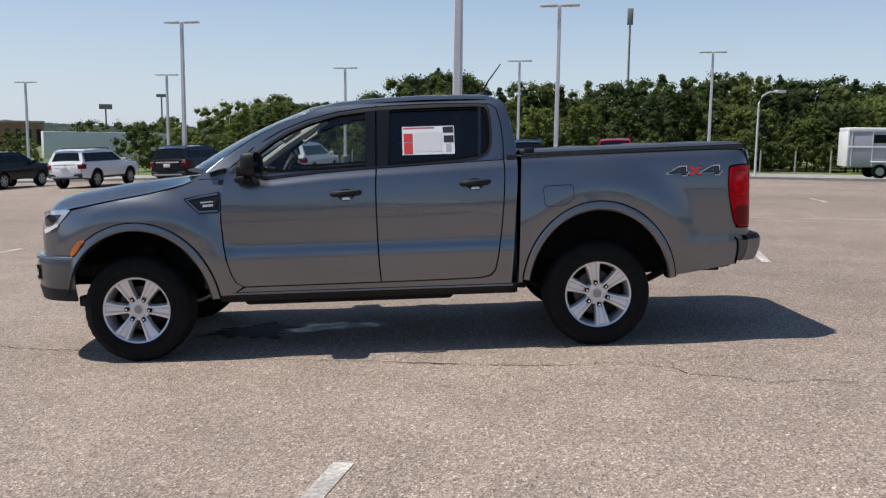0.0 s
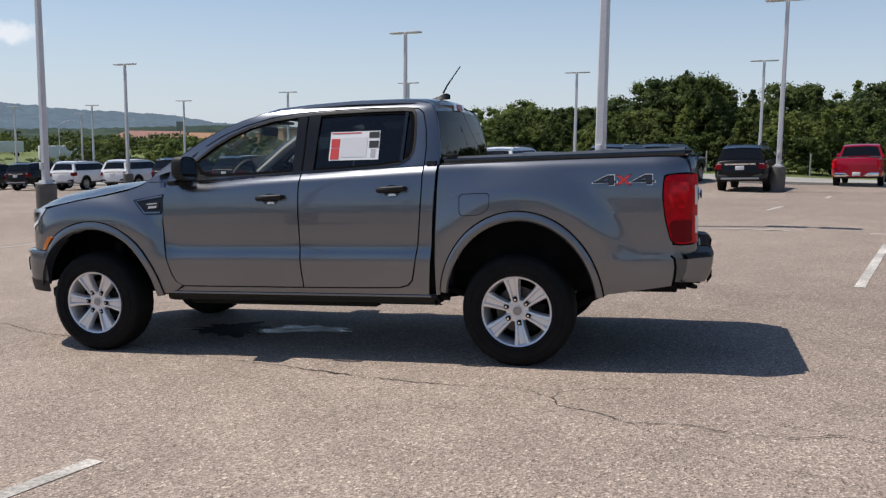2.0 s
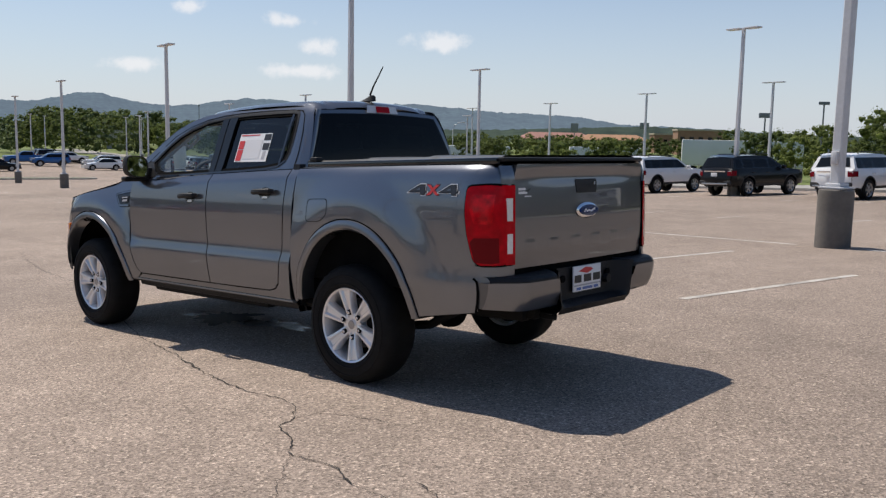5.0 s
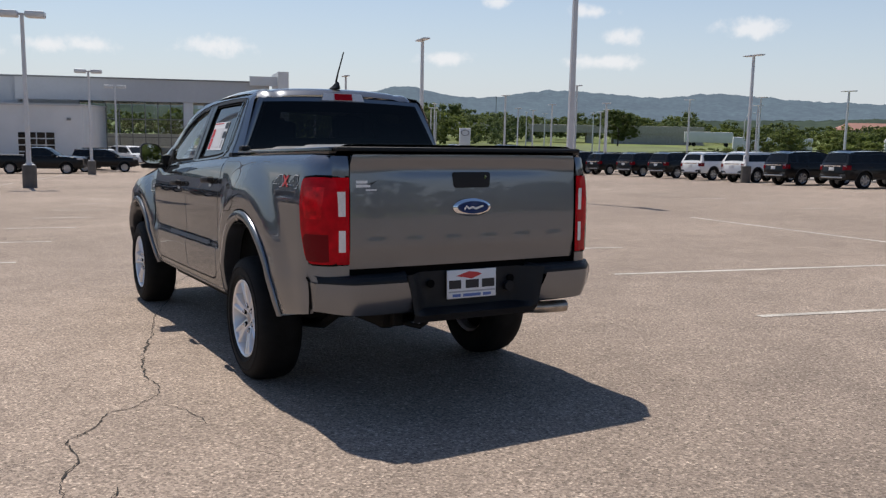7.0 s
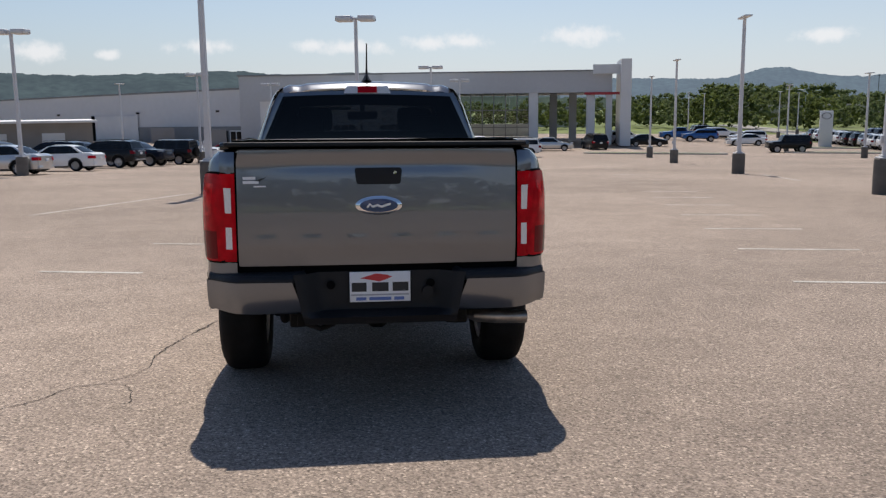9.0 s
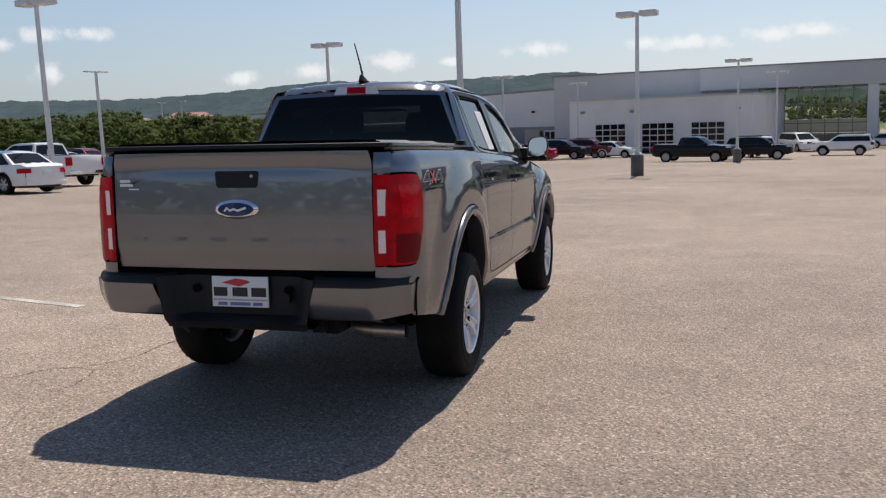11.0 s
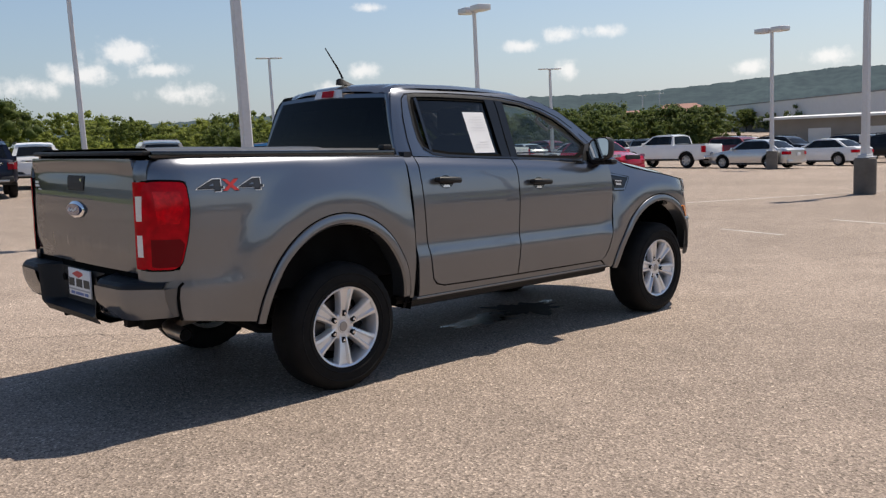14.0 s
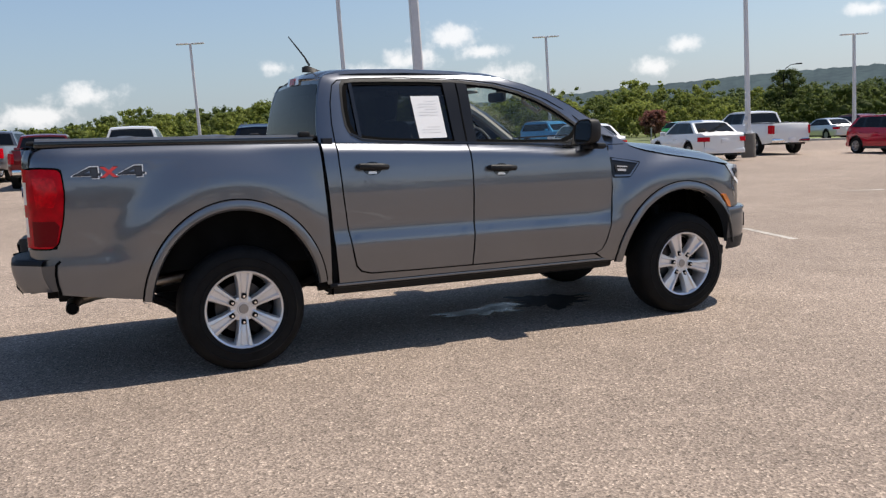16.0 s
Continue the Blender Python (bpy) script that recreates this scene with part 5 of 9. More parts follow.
    part("badge_bar", ribbon([(-1.135, 1.098), (-1.05, 1.105)], 0.008, on(fender_y, s, 0.0105)), M_PRINTGREY, fender)
    # rocker and black sill under the doors
    def sill(u, v, s=s):
        x = -1.06 + 2.12 * u
        prof = [(0.845, 0.464), (0.850, 0.445), (0.835, 0.430), (0.800, 0.425), (0.770, 0.418), (0.760, 0.385), (0.70, 0.365)]
        k = v * (len(prof) - 1)
        i = min(len(prof) - 2, int(k))
        f = k - i
        return (x, s * (prof[i][0] + (prof[i + 1][0] - prof[i][0]) * f), prof[i][1] + (prof[i + 1][1] - prof[i][1]) * f)
    part("rocker", grid(sill, 12, 12), M_BLACK, pickup, "black sill under the doors")
    part("sill_strip", grid(lambda u, v, s=s: (-1.03 + 2.05 * u, s * (0.8525 - 0.004 * abs(v - 0.5)), 0.456 - 0.014 * v), 10, 2), M_PAINT, pickup)
    # handles with the cup behind them
    for hx, hz, dr in ((-0.130, 1.134, front_door), (0.768, 1.178, rear_door)):
        # the cup is a flat dark disc laid on the door skin
        cup = [(hx + 0.062 * math.cos(a), hz - 0.012 + 0.042 * math.sin(a)) for a in np.linspace(0, 2 * math.pi, 20, endpoint=False)]
        part("handle_cup", panel(cup, on(door_y, s, 0.0015), 0.03, 0.03, 0.0, out), M_GLOSSBLACK, dr, "flat dark disc for the handle cup")
        pts = [(hx - 0.100, s * (door_y(hx, hz) + 0.008), hz - 0.006), (hx - 0.085, s * (door_y(hx, hz) + 0.035), hz - 0.004), (hx - 0.04, s * (door_y(hx, hz) + 0.045), hz), (hx + 0.05, s * (door_y(hx, hz) + 0.045), hz + 0.003), (hx + 0.088, s * (door_y(hx, hz) + 0.036), hz + 0.004), (hx + 0.100, s * (door_y(hx, hz) + 0.008), hz + 0.004)]
        hb = tube(pts, [0.013, 0.019, 0.020, 0.020, 0.020, 0.014], 10)
        part("door_handle", hb, M_BLACK, dr, "black pull handle")
        # silver sliver painted in as a highlight on the cup's lower edge
        cupl = rounded([(hx - 0.030, hz - 0.047), (hx + 0.034, hz - 0.045), (hx + 0.026, hz - 0.030), (hx - 0.022, hz - 0.030)], 0.008, 2)
        part("cup_glint", panel(cupl, on(door_y, s, 0.003), 0.03, 0.03, 0.0, out), M_ALLOY, dr)
    # cab side above the belt: one frame round both windows
    outer = [(-1.10, 1.300), (-0.985, 1.335), (-0.93, 1.304), (-0.69, 1.246), (-0.30, 1.278), (0.08, 1.297), (0.40, 1.310), (0.74, 1.323), (0.97, 1.331), (1.072, 1.332), (1.072, 1.40), (1.060, 1.50), (1.040, 1.62), (1.014, 1.705), (0.985, 1.752), (0.88, 1.770), (0.60, 1.778), (0.30, 1.776), (0.06, 1.765), (-0.20, 1.738), (-0.40, 1.695), (-0.58, 1.633), (-0.76, 1.543), (-0.95, 1.420)]
    inner = [(-0.80, 1.375), (-0.775, 1.345), (-0.74, 1.315), (-0.66, 1.288), (-0.30, 1.296), (0.08, 1.312), (0.40, 1.323), (0.66, 1.338), (0.80, 1.356), (0.868, 1.392), (0.886, 1.44), (0.892, 1.52), (0.888, 1.62), (0.880, 1.675), (0.862, 1.702), (0.80, 1.709), (0.60, 1.711), (0.30, 1.708), (0.06, 1.698), (-0.18, 1.672), (-0.36, 1.626), (-0.50, 1.572), (-0.63, 1.503), (-0.74, 1.425)]

    def pillar_y(x, z):
        w = glass_w(z)
        # the front pillar runs inwards to the windscreen
        w -= 0.05 * sstep(-0.45, -1.15, x) * sstep(1.30, 1.5, z)
        c = max(0.0, (x - 0.93) / 0.17)
        return w - 0.05 * min(1.0, c) ** 2
    frame_ = part("cab_side_frame", ring(outer, inner, on(pillar_y, s), 5), M_PAINT, pickup)
    # roof drip: dark weatherstrip round the glass
    inner2 = [(x + (0.20 - x) * 0.040, z + (1.50 - z) * 0.085) for x, z in inner]
    bm = ring(inner, inner2, on(pillar_y, s, -0.004), 1)
    part("weatherstrip", bm, M_GAP, frame_, "black rubber window seal")
    wide = [(x + (x - 0.05) * (0.050 if x < 0 else 0.018), z + (z - 1.5) * (0.10 if z > 1.42 else 0.03)) for x, z in inner]
    part("door_frame_trim", ring(wide, inner, on(pillar_y, s, 0.0025), 2), M_BLACK, frame_, "black trim round the side windows")
    part("b_pillar_trim", panel([(0.012, 1.285), (0.078, 1.290), (0.084, 1.702), (0.012, 1.695)], on(pillar_y, s, 0.003), 0.05, 0.05, 0.006, out), M_PILLAR, frame_)
    part("b_pillar_trim", panel([(0.090, 1.291), (0.168, 1.296), (0.186, 1.706), (0.096, 1.704)], on(pillar_y, s, 0.003), 0.05, 0.05, 0.006, out), M_PILLAR, frame_)
    part("b_pillar_core", panel([(0.010, 1.26), (0.172, 1.27), (0.186, 1.712), (0.012, 1.708)], on(pillar_y, s, -0.008), 0.05, 0.05, 0.004, out), M_GAP, frame_)
    part("door_gap_backing", panel([(0.055, 0.50), (0.120, 0.50), (0.115, 0.8), (0.112, 1.31), (0.050, 1.30), (0.048, 0.8)], on(door_y, s, -0.016), 0.05, 0.05, 0.002, out), M_GAP, pickup)
    part("quarter_trim", panel([(0.800, 1.362), (0.822, 1.368), (0.838, 1.700), (0.815, 1.703)], on(pillar_y, s, 0.002), 0.05, 0.05, 0.004, out), M_GLOSSBLACK, frame_)
    # belt mouldings
    part("belt_moulding", ribbon([(-0.76, 1.262), (-0.69, 1.258), (-0.30, 1.285), (0.08, 1.304), (0.40, 1.316), (0.68, 1.330), (0.80, 1.345), (0.872, 1.385)], 0.013, on(pillar_y, s, 0.006)), M_GLOSSBLACK, frame_)
    # seams above the belt
    part("seam", ribbon([(0.085, 1.295), (0.088, 1.55), (0.090, 1.74)], 0.007, on(pillar_y, s, 0.0042)), M_GAP, frame_)
    part("seam", ribbon([(0.978, 1.330), (0.982, 1.45), (0.972, 1.58), (0.945, 1.69), (0.905, 1.722), (0.80, 1.732), (0.50, 1.738), (0.20, 1.733), (0.0, 1.722), (-0.20, 1.697), (-0.40, 1.648), (-0.58, 1.580), (-0.76, 1.480), (-0.93, 1.335)], 0.007, on(pillar_y, s, 0.0015)), M_GAP, frame_)
    # glass: the front pane is clear, the rear one is tinted
    fg = panel([(-0.80, 1.375), (-0.74, 1.300), (-0.60, 1.270), (0.03, 1.290), (0.03, 1.700), (-0.18, 1.675), (-0.36, 1.630), (-0.50, 1.575), (-0.64, 1.500)], on(pillar_y, s, -0.016), 0.2, 0.1, 0, out)
    g_ob = part("front_window", fg, M_GLASS, frame_)
    g_ob.visible_shadow = False
    rg = panel([(0.16, 1.290), (0.66, 1.330), (0.81, 1.355), (0.875, 1.395), (0.893, 1.50), (0.89, 1.63), (0.875, 1.695), (0.80, 1.71), (0.17, 1.705)], on(pillar_y, s, -0.014), 0.2, 0.1, 0, out)
    g_ob = part("rear_window", rg, M_TINT, frame_, "dark tinted rear door glass")
    # door mirror on its arm
    mir = bmesh.new()
    loft = []
    for (r, d) in ((0.30, 0.040), (0.72, 0.047), (0.93, 0.065), (1.0, 0.095), (1.0, 0.125)):
        row = []
        for k in range(24):
            a = 2 * math.pi * k / 24
            ex = 3.2
            cy, cz = math.cos(a), math.sin(a)
            yy = math.copysign(abs(cy) ** (2 / ex), cy) * 0.081 * r
            zz = math.copysign(abs(cz) ** (2 / ex), cz) * 0.085 * r
            row.append(mir.verts.new((-0.865 + d, s * (0.955 + yy), 1.352 + zz + 0.012 * yy / 0.1)))
        loft.append(row)
    for p, q in zip(loft, loft[1:]):
        for k in range(24):
            mir.faces.new((p[k], p[(k + 1) % 24], q[(k + 1) % 24], q[k]))
    mir.faces.new(loft[0][::-1])
    bmesh.ops.recalc_face_normals(mir, faces=mir.faces[:])
    mob = part("door_mirror", mir, M_BLACK, pickup, "black door mirror on a short foot")
    rim_ = bmesh.new()
    rows = []
    for rr, d in ((1.0, 0.124), (1.0, 0.142), (0.94, 0.146), (0.90, 0.138)):
        rows.append([rim_.verts.new((-0.851 + d - 0.020 * math.cos(a) - (0.003 if s > 0 else 0.0) * math.sin(a), s * (0.955 + math.copysign(abs(math.cos(a)) ** (2 / 3.2), math.cos(a)) * 0.081 * rr), 1.352 + math.copysign(abs(math.sin(a)) ** (2 / 3.2), math.sin(a)) * 0.085 * rr + 0.012 * math.cos(a))) for a in np.linspace(0, 2 * math.pi, 24, endpoint=False)])
    for p, q in zip(rows, rows[1:]):
        for k in range(24):
            rim_.faces.new((p[k], p[(k + 1) % 24], q[(k + 1) % 24], q[k]))
    part("mirror_shell", rim_, M_BLACK, mob)
    gl_ = bmesh.new()
    gl_.faces.new([gl_.verts.new((-0.714 - 0.020 * math.cos(a) - (0.003 if s > 0 else 0.0) * math.sin(a), s * (0.955 + math.copysign(abs(math.cos(a)) ** (2 / 3.2), math.cos(a)) * 0.073), 1.352 + math.copysign(abs(math.sin(a)) ** (2 / 3.2), math.sin(a)) * 0.080 + 0.012 * math.cos(a))) for a in np.linspace(0, 2 * math.pi, 24, endpoint=False)])
    part("mirror_glass", gl_, M_MIRROR, mob)
    foot = bmesh.new()
    box(foot, -0.88, -0.77, 0.83, 0.96, 1.235, 1.272, 0.014)
    box(foot, -0.862, -0.79, 0.915, 1.02, 1.235, 1.275, 0.016)
    box(foot, -0.885, -0.775, 0.78, 0.855, 1.255, 1.345, 0.016)
    if s < 0:
        bmesh.ops.transform(foot, matrix=Matrix.Diagonal((1, -1, 1, 1)), verts=foot.verts[:])
        bmesh.ops.reverse_faces(foot, faces=foot.faces[:])
    part("mirror_foot", foot, M_BLACK, mob)
    # mirror patch in the window corner
    part("window_corner_trim", panel([(-0.93, 1.300), (-0.70, 1.262), (-0.735, 1.33), (-0.80, 1.385), (-0.86, 1.40)], on(pillar_y, s, 0.004), 0.06, 0.05, 0.006, out), M_BLACK, frame_)
    # 4X4 decals: outlined figures with a red cross between them
    def decal(o, mtl, d, s=s):
        return part("decal", panel(o, on(bed_y, s, d), 0.05, 0.05, 0, out), mtl, bedside)
    dx0, dz0, dh = 2.118, 1.184, 0.054
    def four(x0, d, mtl, grow, s=s):
        o = [(0.02, 0.30), (0.62, 1.0), (0.92, 1.0), (0.92, 0.42), (1.02, 0.42), (1.02, 0.22), (0.92, 0.22), (0.92, 0.0), (0.68, 0.0), (0.68, 0.22), (0.02, 0.22)]
        cx, cz = 0.58, 0.5
        q = []
        for a, b in o:
            a2, b2 = cx + (a - cx) * grow, cz + (b - cz) * (1 + (grow - 1) * 1.6)
            xx = a2 if s < 0 else 1.04 - a2
            q.append((x0 + xx * 0.135, dz0 + b2 * dh))
        if s > 0:
            q = [((x0 + 0.135 * 1.04) - (p[0] - x0), p[1]) for p in q]
            q = [(2 * x0 + 0.135 * 1.04 - p[0], p[1]) for p in q]
        decal(q, mtl, d)
    def counter(x0, d, mtl, k, s=s):
        o = [(0.36, 0.43), (0.67, 0.43), (0.67, 0.78)]
        cx, cz = 0.57, 0.55
        q = []
        for a, b in o:
            a, b = cx + (a - cx) * k, cz + (b - cz) * k
            q.append((x0 + (a if s < 0 else 1.04 - a) * 0.135, dz0 + b * dh))
        decal(q, mtl, d)
    for x0 in (dx0, dx0 + 0.232):
        four(x0, 0.0030, M_WHITE, 1.19)
        four(x0, 0.0036, M_PRINTBLACK, 1.09)
        four(x0, 0.0042, M_DECALGREY, 0.90)
        counter(x0, 0.0048, M_PRINTBLACK, 1.25)
        counter(x0, 0.0054, M_PAINT, 0.70)
    cxm = dx0 + 0.187
    for hw, hh, d, mtl in ((0.052, 0.033, 0.0034, M_PRINTBLACK), (0.047, 0.029, 0.0048, M_PRINTRED)):
        for sg in (1, -1):
            decal([(cxm - hw * sg, dz0 + dh / 2 - hh), (cxm - (hw - 0.026) * sg, dz0 + dh / 2 - hh), (cxm + hw * sg, dz0 + dh / 2 + hh), (cxm + (hw - 0.026) * sg, dz0 + dh / 2 + hh)], mtl, d + 0.0003 * sg)
    # tail lamp wrapping the corner
    lens = [(2.556, 1.232), (2.546, 1.10), (2.560, 0.97), (2.592, 0.835), (2.625, 0.806), (2.690, 0.806), (2.735, 0.806), (2.738, 0.90), (2.739, 1.0), (2.7395, 1.1), (2.738, 1.18), (2.728, 1.236), (2.66, 1.240)]
    part("lamp_gasket", panel(rounded([(x + (x - 2.65) * 0.09, z + (z - 1.02) * 0.045) for x, z in lens[:6]] + [(2.7395, 0.796), (2.7395, 1.247), (2.66, 1.250)], 0.03, 3), on(bed_y, s, 0.0045), 0.012, 0.03, 0.02, out), M_GAP, pickup)
    lamp = part("tail_lamp", panel(rounded(lens, 0.03, 3), on(bed_y, s, 0.012), 0.012, 0.03, 0.03, out), M_RED, pickup, "red wraparound tail lamp with clear reversing panes")
    face = grid(lambda u, v, s=s: (2.741 + 0.009 - 0.034 * u * u, s * (0.701 + 0.076 * u), 0.806 + 0.432 * v), 6, 8)
    part("lamp_face", face, M_RED, lamp)
    for z0, z1 in ((1.045, 1.168), (0.867, 0.975)):
        bm = grid(lambda u, v, s=s, z0=z0, z1=z1: (2.7513 - 0.034 * ((0.020 + 0.051 * u) / 0.076) ** 2, s * (0.721 + 0.051 * u), z0 + (z1 - z0) * v), 5, 4)
        part("reversing_pane", bm, M_CLEARLAMP, lamp, "clear pane")
    part("lower_lens", panel([(2.604, 0.820), (2.690, 0.815), (2.715, 0.82), (2.715, 0.955), (2.60, 0.955), (2.578, 0.93)], on(bed_y, s, 0.0135), 0.02, 0.03, 0, out), M_REDDARK, lamp)
    part("lamp_bowl", panel([(2.60, 1.03), (2.69, 1.03), (2.70, 1.19), (2.59, 1.19), (2.575, 1.11)], on(bed_y, s, 0.0133), 0.02, 0.03, 0, out), mat("bright_red_bowl", (0.62, 0.003, 0.010), 0.12, coat=0.15, var=0.4, scale=26.0, spec=0.2) if s < 0 else bpy.data.materials["bright_red_bowl"], lamp)
    # body under the lamp, round to the bumper
    part("corner_panel", panel([(2.60, 0.80), (2.735, 0.80), (2.735, 0.69), (2.622, 0.69)], on(bed_y, s, 0.0), 0.015, 0.03, 0.02, out), M_PAINT, bedside)
    # rear post beside the tailgate, over the lamp
    part("corner_cap", panel([(2.548, 1.237), (2.738, 1.237), (2.730, 1.30), (2.700, 1.343), (2.60, 1.347)], on(bed_y, s, 0.001), 0.015, 0.03, 0.02, out), M_PAINT, bedside)
    for z0, z1 in ((1.244, 1.343), (0.742, 0.800)):
        part("corner_post", grid(lambda u, v, s=s, z0=z0, z1=z1: (2.741 + 0.004 - 0.034 * u * u - 0.020 * sstep(1.28, 1.36, z0 + (z1 - z0) * v), s * (0.701 + 0.076 * u), z0 + (z1 - z0) * v), 6, 4), M_PAINT, bedside)
    part("bumper_gap", ribbon([(2.590, 0.735), (2.612, 0.715), (2.618, 0.66), (2.612, 0.60), (2.600, 0.545)], 0.014, on(bed_y, s, 0.004)), M_GAP, bedside)
    # headlamp
    part("headlamp", panel([(-2.305, 0.905), (-2.24, 0.925), (-2.15, 0.967), (-2.045, 1.072), (-2.07, 1.083), (-2.25, 1.062), (-2.315, 1.03)], on(fender_y, s, 0.006), 0.02, 0.02, 0.03, out), M_HEADLAMP, pickup, "clear headlamp with dark bowls")
    part("lamp_bowl", panel(rounded([(-2.275, 0.958), (-2.19, 0.975), (-2.115, 1.045), (-2.24, 1.040), (-2.285, 1.015)], 0.012), on(fender_y, s, 0.0095), 0.02, 0.02, 0, out), M_GLOSSBLACK, pickup)
    part("lamp_bar", panel([(-2.29, 0.905), (-2.24, 0.922), (-2.15, 0.962), (-2.15, 0.985), (-2.23, 0.955), (-2.295, 0.935)], on(fender_y, s, 0.010), 0.02, 0.02, 0, out), M_WHITE, pickup)
    # window stickers
    if s < 0:
        st = part("window_sticker", panel([(0.272, 1.578), (0.640, 1.578), (0.640, 1.380), (0.272, 1.380)], on(pillar_y, s, -0.011), 0.1, 0.1, 0, out), M_WHITE, frame_, "white price sheet with red and dark blocks")
        for o, mtl in (([(0.282, 1.53), (0.345, 1.53), (0.345, 1.47), (0.282, 1.47)], M_PRINTRED), ([(0.282, 1.465), (0.345, 1.465), (0.345, 1.388), (0.282, 1.388)], M_PRINTRED), ([(0.290, 1.445), (0.338, 1.445), (0.338, 1.43), (0.290, 1.43)], M_WHITE), ([(0.355, 1.535), (0.55, 1.535), (0.55, 1.40), (0.355, 1.40)], mat("pale_print", (0.66, 0.66, 0.67), 0.6)), ([(0.56, 1.572), (0.634, 1.572), (0.634, 1.53), (0.56, 1.53)], M_PRINTBLACK), ([(0.565, 1.51), (0.634, 1.51), (0.634, 1.462), (0.565, 1.462)], M_PRINTBLACK), ([(0.58, 1.452), (0.615, 1.452), (0.615, 1.395), (0.58, 1.395)], M_PRINTGREY), ([(0.28, 1.572), (0.50, 1.572), (0.50, 1.565), (0.28, 1.565)], M_PRINTRED)):
            part("print", panel(o, on(pillar_y, s, -0.009), 0.2, 0.2, 0, out), mtl, frame_)
    else:
        part("window_sticker", panel([(0.225, 1.615), (0.425, 1.615), (0.408, 1.342), (0.212, 1.342)], on(pillar_y, s, -0.011), 0.1, 0.1, 0, out), M_WHITE, frame_, "white printed sheet behind the glass")
        for k in range(9):
            z = 1.585 - 0.018 * k - (0.06 if k > 5 else 0)
            part("print", panel([(0.25, z), (0.25 + (0.13 if k % 3 else 0.09), z), (0.25 + (0.13 if k % 3 else 0.09), z - 0.003), (0.25, z - 0.003)], on(pillar_y, s, -0.009), 0.2, 0.2, 0, out), bpy.data.materials["pale_print"], frame_)

# fuel door on the driver's side
fo = rounded([(1.240, 1.140), (1.452, 1.146), (1.450, 1.045), (1.385, 1.000), (1.245, 0.995)], 0.03)
part("fuel_door_seam", ring(resample(fo, 48), resample([(x + (1.34 - x) * 0.035, z + (1.07 - z) * 0.05) for x, z in fo], 48), on(bed_y, -1, 0.0015), 1), M_GAP, pickup)

# bonnet
HOOD_EDGE = [(-2.29, 1.035, 0.62), (-2.23, 1.062, 0.735), (-2.06, 1.075, 0.822), (-1.90, 1.102, 0.836), (-1.74, 1.130, 0.838), (-1.50, 1.167, 0.828), (-1.32, 1.204, 0.806), (-1.20, 1.236, 0.782), (-1.07, 1.272, 0.756)]


def hood(u, v):
    k = u * (len(HOOD_EDGE) - 1)
    i = min(len(HOOD_EDGE) - 2, int(k))
    f = k - i
    x, z, w = [HOOD_EDGE[i][j] + (HOOD_EDGE[i + 1][j] - HOOD_EDGE[i][j]) * f for j in range(3)]
    y = (v * 2 - 1)
    a = abs(y)
    rise = 0.070 * sstep(-0.05, 0.25, u) * (1 - sstep(0.55, 1.0, a)) * (1 - 0.9 * sstep(0.45, 1.0, u)) + 0.028 * (1 - a * a) * (1 - 0.6 * sstep(0.6, 1.0, u))
    bulge = 0.012 * (1 - sstep(0.45, 0.62, a)) * sstep(0.02, 0.25, u)
    xx = x - 0.10 * (1 - a ** 2) * (1 - u) ** 2 - 0.16 * (1 - a * a) * sstep(0.6, 1.0, u) * 0.9
    return (xx, y * w, z + rise + bulge * (1 - sstep(0.84, 1.0, u)))


part("bonnet", grid(hood, 30, 40), M_PAINT, pickup)
part("bonnet_seam", ribbon([(x, z) for x, z, w in HOOD_EDGE[2:]], 0.01, lambda x, z: (x, -(float(np.interp(x, [e[0] for e in HOOD_EDGE], [e[2] for e in HOOD_EDGE])) + 0.004), z + 0.003)), M_GAP, pickup)
part("bonnet_seam", ribbon([(x, z) for x, z, w in HOOD_EDGE[2:]], 0.01, lambda x, z: (x, float(np.interp(x, [e[0] for e in HOOD_EDGE], [e[2] for e in HOOD_EDGE])) + 0.004, z + 0.003)), M_GAP, pickup)


def front_plan(y, off=0.0, wide=0.885):
    """x of the nose at half width y."""
    a = min(0.999, abs(y) / wide)
    return -(1.75 + (0.68 + off) * (1 - a ** 3) ** (1 / 3))


def nose(z0, z1, ymax, prof, mtl, name, nu=40, nv=8, wide=0.862):
    bm = grid(lambda u, v: (front_plan(math.sin(math.pi * (u - 0.5)) * ymax, prof(v), wide), math.sin(math.pi * (u - 0.5)) * ymax * (1 + prof(v) * 0.4), z0 + (z1 - z0) * v), nu, nv)
    return part(name, bm, mtl, pickup)


nose(0.445, 0.755, 0.868, lambda v: 0.050 - 0.035 * (1 - v) ** 3 - 0.03 * v ** 8, mat("bumper_grey_paint", (0.105, 0.103, 0.104), 0.42, 0.5, coat=0.5), "front_bumper", 60, 10, 0.885)
nose(0.750, 1.045, 0.82, lambda v: 0.004 - 0.03 * v ** 3, M_PAINT, "nose_panel", 60, 6)
nose(0.80, 1.03, 0.44, lambda v: 0.012 - 0.03 * v ** 3, M_GLOSSBLACK, "grille", 30, 6)
for k in range(3):
    nose(0.84 + 0.065 * k, 0.87 + 0.065 * k, 0.43, lambda v: 0.016 - 0.008 * k, M_PRINTGREY, "grille_bar", 24, 2)
